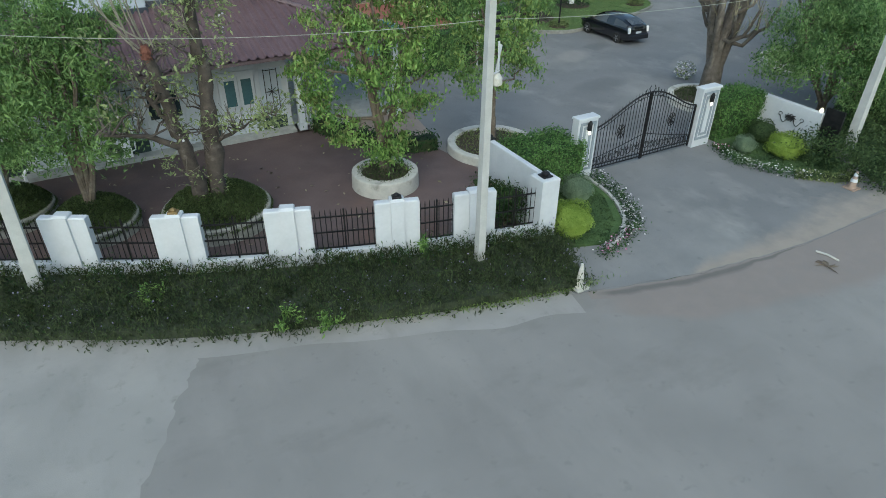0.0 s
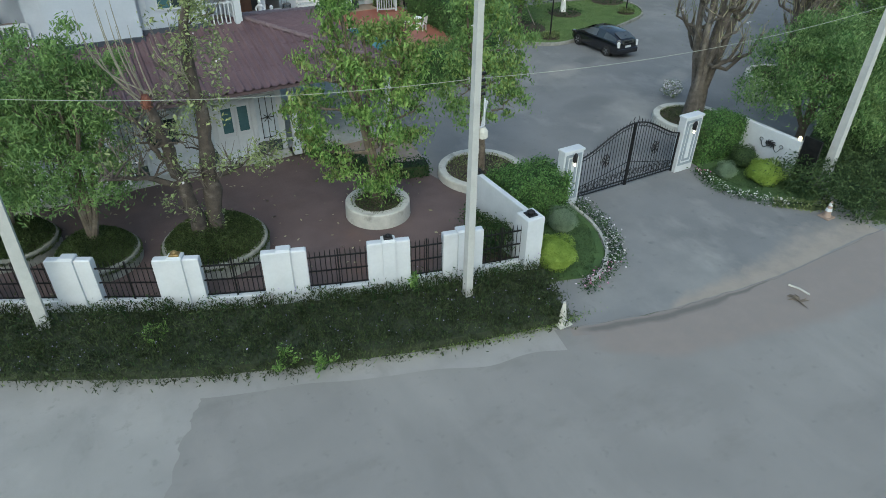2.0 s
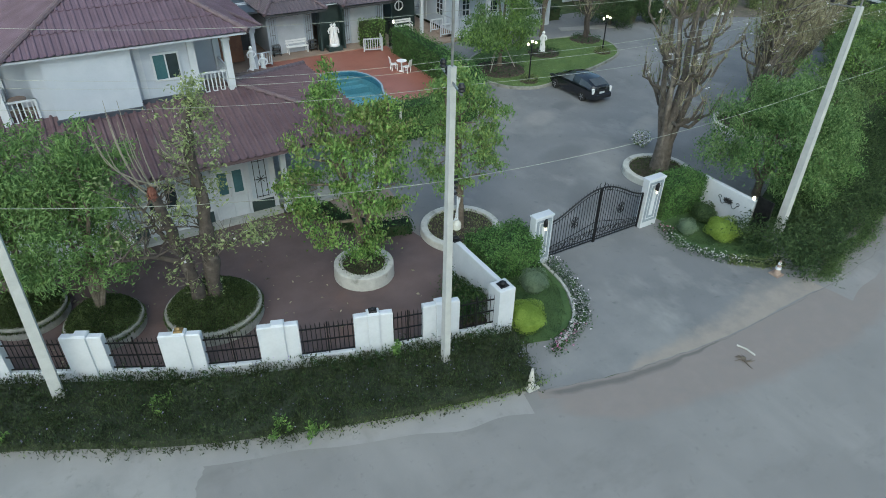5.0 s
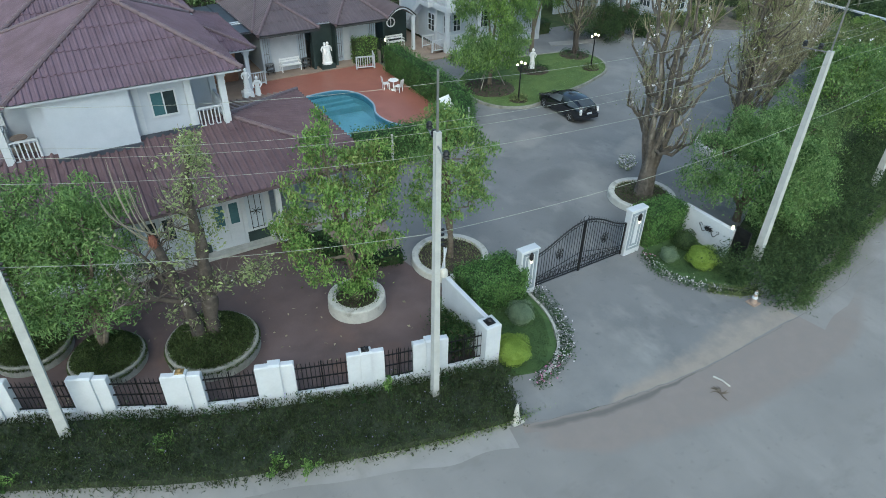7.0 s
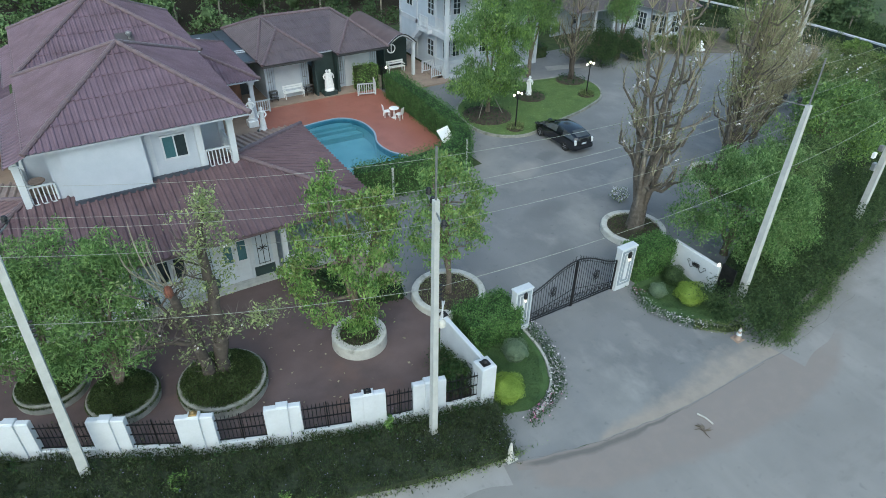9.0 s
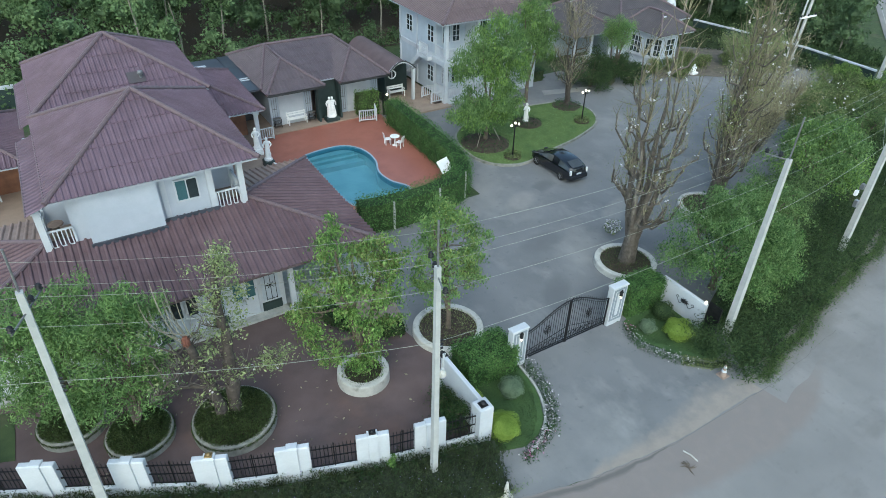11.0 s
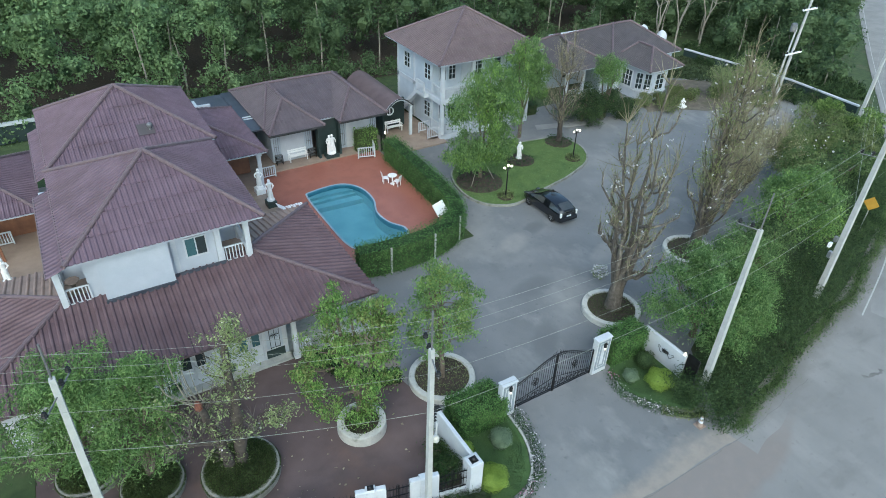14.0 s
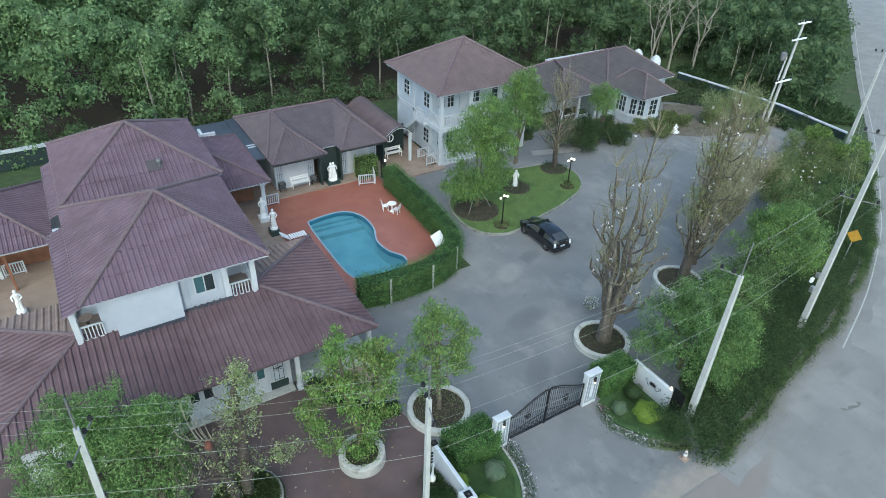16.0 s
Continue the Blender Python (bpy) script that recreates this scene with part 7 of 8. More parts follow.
leafy((48.5, 25.6, 0), (0, 0, 1.6), (2.0, 1.8, 1.1), 40, LEAFT, 0.2, 70, "tan dry bush at the edge of the forecourt", 40, dry=LEAFO)

# island tree, propped with stakes
crowned("tall drooping bright green tree on the lawn island", (25.1, 33.8, 0.1),
        [(0.5, 0.2, 8.0, 0.95), (1.5, 0.3, 7.2, 0.9), (-0.5, 0.2, 7.0, 1.0), (0.6, -0.4, 6.2, 1.2), (2.0, 0.0, 6.0, 0.9), (-1.4, 0.1, 5.6, 0.8), (0.2, -0.6, 4.7, 0.95), (1.2, -0.5, 4.6, 0.95), (-1.0, -0.2, 2.9, 1.0), (0.0, -0.8, 2.9, 1.2), (0.3, 0.9, 5.6, 1.4), (-1.3, -0.5, 2.3, 1.15), (1.9, 0.2, 3.4, 0.8), (0.6, -0.5, 2.1, 0.7), (-2.0, 0.2, 5.2, 0.6), (-2.2, 0.0, 2.4, 0.95), (-1.6, 0.1, 3.2, 0.8), (-0.6, 0.3, 2.2, 1.0), (0.9, -0.6, 3.4, 0.85), (2.5, 0.2, 5.0, 0.8), (1.6, -0.6, 2.5, 0.8), (-2.0, 0.1, 6.2, 0.6), (2.4, 0.1, 6.8, 0.6)],
        0.16, LEAFI, 0.2, 71, 0.7, 46, 34, 0.24, 0.3, LEAFY3, droop=1.1, full=False, gaps=0.08)
crowned("tall bright green tree beside the annexe", (32.3, 38.5, 0),
        [(-0.3, 0.0, 7.7, 0.8), (0.5, 0.1, 7.3, 0.9), (-0.8, 0.0, 6.8, 0.8), (1.2, 0.0, 6.4, 0.9), (0.1, -0.3, 6.0, 1.1), (1.9, 0.0, 5.7, 0.7), (-1.0, 0.0, 5.4, 0.9), (0.5, -0.4, 4.7, 1.0), (1.3, -0.3, 4.3, 0.7), (-0.6, -0.2, 3.8, 0.8), (0.2, 0.7, 5.6, 1.0)],
        0.15, LEAFI, 0.2, 72, 1.4, 42, 34, 0.22, 0.3, LEAFY3, droop=1.1, full=False, gaps=0.08)
for k, (x, y) in enumerate(((-0.55, -0.3), (0.6, -0.2), (0.1, 0.6))):
    stk = thing("tree_stake", "slim wooden prop leaning on the island tree", "stake", (24.8, 33.5, 0.1), group="tree props")
    part("shaft", Build().tube([(x * 1.9, y * 1.9, 0), (x * 0.25, y * 0.25, 1.9)], 0.03, 6), BONEBARK, stk)
leafy((41.3, 38.1, 0), (0, 0, 4.7), (1.25, 1.15, 1.5), 90, LEAFL, 0.15, 73, "rounded green tree in front of the bungalow", 80, 0.36, dry=LEAFQ)
leafy((39.4, 38.6, 0), (0, 0, 1.6), (2.9, 1.7, 1.5), 150, LEAFV, 0.17, 74, "wide dark shrub in front of the bungalow", 60, 0.4)
leafy((41.9, 38.4, 0), (0, 0, 1.4), (1.6, 1.3, 1.2), 70, LEAFV, 0.17, 79, "wide dark shrub in front of the bungalow", 60, 0.4)
leafy((43.6, 37.6, 0), (0, 0, 0.9), (1.5, 1.2, 0.7), 70, LEAFV, 0.2, 75, "wide dark shrub in front of the bungalow", 60, 0.4)

for x, y, w, sd in ((46.9, 38.6, 0.9, 106), (48.9, 38.2, 1.0, 107), (51.6, 38.8, 0.9, 108), (44.9, 40.4, 1.1, 109), (48.5, 36.6, 1.2, 76), (52.5, 37.4, 1.5, 77), (55.5, 36.2, 1.4, 78), (57.5, 33.0, 1.3, 79)):
    leafy((x, y, 0), (0, 0, 0.7), (w, w * 0.8, 0.5), 26, LEAFO, 0.2, sd, "dry olive-brown garden shrub in the bungalow's bed", 60, 0.3)

sheet("garden_bed", [(47.3, 39.0), (46.4, 37.2), (49.4, 36.4), (51.7, 34.8), (55.6, 33.5), (58.9, 35.6), (60.6, 38.6), (57.4, 41.2), (55.0, 42.5), (51.3, 39.2)], 0.02, DRYBED, "dry brown garden bed by the bungalow", "garden bed")
for x, y, w, sd in ((62.9, 44.5, 1.0, 111), (63.2, 40.8, 1.1, 112), (63.7, 37.4, 1.1, 113), (63.5, 31.0, 1.3, 114), (60.5, 36.5, 1.2, 115)):
    leafy((x, y, 0), (0, 0, 0.4), (w * 0.8, w * 1.7, 0.4), 40, LEAFV, 0.2, sd, "low green shrub along the boundary wall", 40, 0.3)
r = np.random.default_rng(160)
for name, label, n_, box, z_, sz, lm in (("grass", "dark rough grass beside the bungalow", 9000, (55.3, 39.5, 63.2, 47.5), 0.16, 0.2, LEAFH), ("undergrowth", "dark undergrowth behind the boundary wall", 16000, (64.6, 26.8, 72.0, 50.0), 0.7, 0.34, LEAFV)):
    q = np.c_[r.uniform(box[0], box[2], n_), r.uniform(box[1], box[3], n_), r.uniform(0.02, 1, n_) ** 2 * z_]
    q = q[(q[:, 1] > 26.6 + (q[:, 0] - 64.6) * 0.66) & (q[:, 0] - 54.6 > (44 - q[:, 1]) * 0.9)]
    tagged(new(name, leafmesh(name, q, sz, lm, up=-0.2, aspect=0.3, seed=160, droop=-0.7)), label, name, kind="stuff")


def bamboo(x, y, width, height, n, seed):
    """A clump of thin arching canes with narrow drooping leaves."""
    t = thing("bamboo", "straw-green bamboo clump with arching canes beside the twin poles", "bamboo", (x, y, 0), group="bamboo clumps")
    r = np.random.default_rng(seed)
    canes, ends = Build(), []
    for _ in range(n):
        a, q, h = r.uniform(0, 6.283), width * math.sqrt(r.uniform()), height * r.uniform(0.55, 1.0)
        s0, d = Vector((math.cos(a) * q * 0.5, math.sin(a) * q * 0.5, 0)), Vector((math.cos(a), math.sin(a), 0)) * (0.3 + q * 0.9)
        line = [s0 + d * f * f + Vector((0, 0, h * (f - 0.22 * f * f * f))) for f in (0, 0.25, 0.5, 0.75, 1.0)]
        canes.tube(line, [0.035, 0.03, 0.024, 0.016, 0.006], 4, cap=False)
        ends += [tuple(line[2].lerp(line[4], float(f))) for f in r.uniform(0, 1, 7)]
    tagged(part("canes", canes, SHOOT, t, "pale thin canes"), kind="stuff")
    leafpart("leaves", clumps(r, ends, 12, 0.24), 0.2, LEAFP, t, "narrow straw-green leaves", seed=seed, aspect=0.16, droop=0.9)


bamboo(55.6, 36.2, 1.2, 4.4, 60, 161)
bamboo(57.8, 34.9, 1.4, 5.2, 70, 162)
# white domes behind the bungalow
for x, y in ((56.8, 48.9), (57.0, 46.4)):
    dm = thing("water_tank", "white domed water tank behind the bungalow", "tank", (x, y, 0), group="water tanks")
    part("body", Build().lathe([(0.55, 0), (0.57, 3.0), (0.54, 3.4), (0.38, 3.7), (0.1, 3.9)], (0, 0, 0), 16), WHITE, dm, "white plastic tank body", True)

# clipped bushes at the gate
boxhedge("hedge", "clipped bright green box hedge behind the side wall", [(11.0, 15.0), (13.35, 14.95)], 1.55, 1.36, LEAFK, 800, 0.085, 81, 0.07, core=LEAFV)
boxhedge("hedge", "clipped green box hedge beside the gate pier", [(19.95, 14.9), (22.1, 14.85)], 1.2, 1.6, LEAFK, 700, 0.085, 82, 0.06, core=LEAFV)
ballbush("topiary_bush", "round yellow-green clipped bush", (10.95, 11.8, 0), 0.6, LEAFY, 9000, 0.045, 83)
ballbush("topiary_bush", "round grey-green clipped bush", (12.4, 13.3, 0), 0.5, LEAFG, 6000, 0.04, 84)
ballbush("topiary_bush", "round grey-green clipped bush", (20.15, 13.25, 0), 0.38, LEAFG, 4500, 0.038, 85)
ballbush("topiary_bush", "round dark green clipped bush", (21.5, 13.6, 0), 0.5, LEAFV, 3400, 0.06, 86)
ballbush("topiary_bush", "wide yellow-green clipped bush", (21.1, 12.3, 0), 0.64, LEAFY, 8500, 0.048, 87, 0.7)
ballbush("topiary_bush", "small yellow-green clipped bush against the side wall", (10.7, 13.6, 0), 0.42, LEAFY, 1500, 0.075, 88)

# gate lawns and flower borders
def border(nodes, width, seed, dens, pink):
    line = spline(nodes, 8)
    r = np.random.default_rng(seed)
    t = thing("flower_border", "border of small white and pink flowers along the drive", "flowers", kind="stuff")
    pts = []
    for p in line:
        q = r.normal(size=(dens, 2)) * width * 0.4
        pts.append(np.c_[p.x + q[:, 0], p.y + q[:, 1], r.uniform(0.02, 0.26, dens)])
    pts = np.concatenate(pts)
    k = r.uniform(size=len(pts))
    leafpart("foliage", pts[k < 0.82] * (1, 1, 0.85), 0.08, LEAFD, t, seed=seed)
    leafpart("petals", pts[(k > 0.9) | ((k > 0.82) & (np.arange(len(pts)) > pink * len(pts)))] + (0, 0, 0.05), 0.06, PETALW, t, "white petals", seed=seed, aspect=0.9, up=1.0)
    leafpart("petals", pts[(k > 0.86) & (np.arange(len(pts)) < pink * len(pts) * 1.0)] + (0, 0, 0.05), 0.06, PETALP, t, "pink petals", seed=seed + 1, aspect=1.0, up=1.5)
    return t


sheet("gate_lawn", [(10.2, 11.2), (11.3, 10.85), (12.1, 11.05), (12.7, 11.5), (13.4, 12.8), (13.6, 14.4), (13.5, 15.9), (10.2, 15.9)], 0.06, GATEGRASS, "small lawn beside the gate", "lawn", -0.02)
kb = spline([(11.2, 10.55), (12.1, 10.95), (12.9, 11.8), (13.4, 13.0), (13.55, 14.3)], 6)
kk = Build().strip(at_z(kb, 0.12), at_z(offset(kb, -0.1), 0.12)).strip(at_z(offset(kb, -0.1), 0.12), at_z(offset(kb, -0.1), 0)).strip(at_z(kb, 0), at_z(kb, 0.12))
tagged(part("lawn_kerb", kk, KERB), "thin curved kerb between lawn and flowers", "kerb", kind="structure")
border([(11.0, 10.4), (12.4, 10.9), (13.2, 11.7), (13.75, 12.9), (13.9, 14.2)], 0.42, 91, 62, 0.22)
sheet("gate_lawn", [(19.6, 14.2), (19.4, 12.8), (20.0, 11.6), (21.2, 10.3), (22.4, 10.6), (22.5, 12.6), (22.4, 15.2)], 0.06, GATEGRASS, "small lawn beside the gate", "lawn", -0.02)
border([(19.5, 13.9), (19.15, 12.7), (19.6, 11.6), (20.4, 10.6)], 0.4, 93, 62, 0.12)
boxhedge("hedge", "low clipped edging along the flower bed", [(20.0, 11.0), (20.9, 10.1), (21.6, 9.9)], 0.4, 0.24, LEAFO, 420, 0.07, 94, 0.03)

# plants inside the fence corner
leafy((9.4, 12.95, 0), (0, 0, 0.9), (0.4, 0.5, 0.6), 60, LEAFD, 0.12, 101, "dark leafy plant in the fence corner", 60, dry=LEAFC)
leafy((9.55, 14.0, 0), (0, 0, 0.7), (0.35, 0.6, 0.5), 60, LEAFD, 0.12, 102, "dark leafy plant at the side wall", 60, dry=LEAFC)
rr = np.random.default_rng(90)
for poly, k in (([(10.4, 11.0), (11.5, 10.85), (12.5, 11.6), (13.2, 12.9), (13.4, 14.3), (10.4, 14.3)], 9000), ([(19.7, 13.9), (19.6, 12.8), (20.2, 11.7), (21.2, 10.5), (22.2, 10.8), (22.2, 14.2)], 8000)):
    xs_, ys_ = [q[0] for q in poly], [q[1] for q in poly]
    gx, gy = rr.uniform(min(xs_), max(xs_), k), rr.uniform(min(ys_), max(ys_), k)
    c = np.zeros(k, bool)
    for (ax, ay), (bx, by) in zip(poly, poly[1:] + poly[:1]):
        c ^= ((ay > gy) != (by > gy)) & (gx < (bx - ax) * (gy - ay) / (by - ay + 1e-12) + ax)
    tagged(new("lawn_grass", leafmesh("lawn_grass", np.c_[gx, gy, np.full(k, 0.08)][c], 0.06, LEAFV, up=-0.4, aspect=0.2, seed=k)), "short grass of the gate lawn", "grass", kind="stuff")

sheet("courtyard_lawn", [(-12, 24.6), (-5.0, 22.2), (-5.1, 19.7), (-12, 22.3)], 0.03, GRASSY, "patch of lawn in the courtyard", "lawn", -0.02)

# pool hedge
ph = spline([(20.75, 40.0), (20.7, 36), (20.5, 32.0), (20.1, 29.4), (18.9, 27.9), (17.0, 27.2), (14.5, 27.1), (12.2, 27.4)], 7)
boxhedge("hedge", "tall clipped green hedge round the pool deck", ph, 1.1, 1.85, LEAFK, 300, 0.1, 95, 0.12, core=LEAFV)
for x, y in ((17.0, 26.7), (14.0, 26.65), (19.4, 27.7)):
    hpst = thing("hedge_post", "slim grey post in the pool hedge", "post", (x, y, 0))
    part("shaft", Build().box(-0.05, -0.05, 0, 0.05, 0.05, 1.8, 0.01), POLEC, hpst)
boxhedge("hedge", "clipped hedge beside the pool gate", [(18.9, 42.2), (20.6, 42.2)], 0.9, 1.9, LEAFB, 130, 0.12, 96, 0.06)
kl = spline([(7.2, 22.6), (8.0, 20.8), (9.2, 19.3), (10.4, 18.9)], 6)
boxhedge("hedge", "low dark hedge along the courtyard's edge", kl, 0.7, 0.55, LEAFD, 200, 0.1, 97, 0.06)
boxhedge("hedge", "low dark hedge along the bungalow's drive", [(36.2, 41.8), (36.4, 46)], 1.2, 1.0, LEAFD, 80, 0.15, 98, 0.08)
ib = thing("flower_bed", "round bed of brown mulch and low plants on the lawn", "flower bed", (0, 0, 0.12))
rr = np.random.default_rng(99)
for x, y, rad in ((24.8, 33.4, 1.75), (29.6, 34.8, 1.15), (34.5, 36.0, 1.15), (33.5, 33.0, 0.6), (25.2, 30.65, 0.6)):
    b = Build().lathe([(rad, 0.0), (rad * 0.85, 0.06), (rad * 0.3, 0.1)], (x, y, 0), 18)
    part("mulch", b, EARTH, ib, "brown mulch")
    a, q = rr.uniform(0, 6.283, 500), np.sqrt(rr.uniform(0, 1, 500)) * rad
    leafpart("low_planting", np.c_[x + q * np.cos(a), y + q * np.sin(a), rr.uniform(0.05, 0.3, 500)], 0.12, LEAFO if rad < 1 else LEAFD, ib, seed=int(x))['kind'] = 'stuff'
n = 14000
gx, gy = rr.uniform(22.9, 35.7, n), rr.uniform(29.5, 37.7, n)
def inside(x, y, poly):
    c = np.zeros(len(x), bool)
    for (ax, ay), (bx, by) in zip(poly, poly[1:] + poly[:1]):
        c ^= ((ay > y) != (by > y)) & (x < (bx - ax) * (y - ay) / (by - ay + 1e-12) + ax)
    return c
ok = inside(gx, gy, ISL)
tagged(new("lawn_grass", leafmesh("lawn_grass", np.c_[gx, gy, np.full(n, 0.14)][ok], 0.09, LEAFI, up=-0.4, aspect=0.18, seed=6)), "short lawn grass on the island", "grass", kind="stuff")

# ---- forest ----
def forest():
    r = np.random.default_rng(77)
    bands, tr, core = ([], [], []), Build(), Build()
    spots = []
    for y in np.arange(58.8, 108, 3.6):
        for x in np.arange(-34, 112, 3.7):
            px, py = x + r.normal() * 0.8, y + r.normal() * 0.7
            if py > 26 + (px - 60.6) * 0.66:
                spots.append((px, py))
    for y in np.arange(31, 58, 3.3):
        for x in np.arange(56, 112, 3.3):
            px, py = x + r.normal() * 0.7, y + r.normal() * 0.6
            if py > 26.5 + (px - 60.6) * 0.66 and (px > 66.6 or py > 51.5):
                spots.append((px, py))
    for px, py in spots:
        h = r.uniform(9.5, 13.0) if py > 56 else r.uniform(6.0, 9.0)
        band = 0 if py < 68 else 1 if py < 84 else 2
        front = py < 61.5
        if front and px > 3 and r.uniform() < 0.6 or (py < 58 and r.uniform() < 0.5):
            tr.tube([(px, py, 0), (px + r.normal() * 0.1, py, h * 0.3), (px + r.normal() * 0.25, py + r.normal() * 0.2, h * 0.6)], [0.1, 0.08, 0.04], 5, cap=False)
        k, dens, per, spread = ((8, 14, 9, 0.27), (7, 8, 9, 0.36), (6, 5, 5, 0.5))[band]
        low = 0.06 if front and px < 6 else 0.08 if py < 58 else 0.19 if py < 66 else 0.36
        lobes = []
        for _ in range(k):
            z = h * r.uniform(low, 0.92)
            w = 2.0 * (1 - (z / h) ** 3) + 0.15
            a = r.uniform(0, 6.283)
            lobes.append((px + math.cos(a) * w * r.uniform(0.3, 1), py + math.sin(a) * w * r.uniform(0.3, 1), z, r.uniform(0.9, 1.55)))
        bands[band].append(lobed(r, lobes, dens, per, spread))
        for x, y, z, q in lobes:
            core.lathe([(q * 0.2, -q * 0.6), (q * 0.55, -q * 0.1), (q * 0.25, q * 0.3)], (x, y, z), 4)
    f = thing("forest", "dense dark green plantation forest behind the compound", "forest", kind="stuff")
    # low bushes along the edge
    edge_lobes = [(x + r.normal() * 0.4, 58.0 + r.normal() * 0.5, r.uniform(0.3, 1.8), r.uniform(0.7, 1.2)) for x in np.arange(-34, 60, 0.8)]
    under = lobed(r, edge_lobes, 14, 12, 0.3)
    # the gloom under the canopy is put into this darker leaf colour
    leafpart("undergrowth", under, 0.3, LEAFFSHADE, f, "dark undergrowth", seed=6, aspect=0.5, droop=0.2)
    for pts, size in zip(bands, (0.27, 0.36, 0.7)):
        p = np.concatenate(pts)
        # light painted by place: right-hand crowns get the shaded leaf, left-hand ones the lighter
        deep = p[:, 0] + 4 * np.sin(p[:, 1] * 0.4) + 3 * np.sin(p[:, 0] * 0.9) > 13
        for q, m, lab in ((p[~deep], LEAFF, "dense mid-green canopy"), (p[deep], LEAFFSHADE, "dense canopy with the right side's shade in its leaf colour")):
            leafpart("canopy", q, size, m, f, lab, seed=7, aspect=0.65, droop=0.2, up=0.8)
    # cores in the shaded leaf colour stand for the dark inside the crowns
    part("inner_foliage", core, LEAFFSHADE, f, "dense inner foliage")
    part("trunks", tr, BONEBARK, f, "slim pale trunks")


forest()
floor = Build().add([(-80, 57.0, 0.0), (66, 57.0, 0.0), (140, 110, 0.0), (140, 135, 0.0), (-80, 135, 0.0)], [(0, 1, 2, 3, 4)])
tagged(part("forest_floor", floor, EARTH), "dark leaf-littered forest floor", "ground", kind="structure")

# bare pale shoots of the pruned tree
r = np.random.default_rng(46)
wt_ = thing("water_shoots", "bare pale upright shoots of the pruned tree", "branches", (2.25, 17.4, 0.1))
for k in range(15):
    s = Vector((-1.0, -0.5, 5.0 + r.uniform(0, 0.3))) + Vector((r.normal() * 0.15, r.normal() * 0.1, 0)) if k < 9 else Vector((0.4, 0.1, r.uniform(4.6, 7.0)))
    a = r.uniform(2.2, 4.4) if k < 9 else r.uniform(0, 6.283)
    l = r.uniform(0.3, 1.3) if k < 9 else r.uniform(0.4, 0.9)
    e = s + Vector((math.cos(a) * l, math.sin(a) * l * 0.6, r.uniform(1.6, 3.1) if k < 9 else r.uniform(0.6, 1.6)))
    bow = Vector((math.cos(a) * 0.3 * l, math.sin(a) * 0.2 * l, 0.0))
    pts = [s.lerp(e, f) + bow * math.sin(f * 3.14) for f in (0, 0.2, 0.4, 0.6, 0.8, 1.0)]
    part("shoot", Build().tube(pts, [0.024, 0.02, 0.017, 0.014, 0.01, 0.005], 5), SHOOT, wt_)


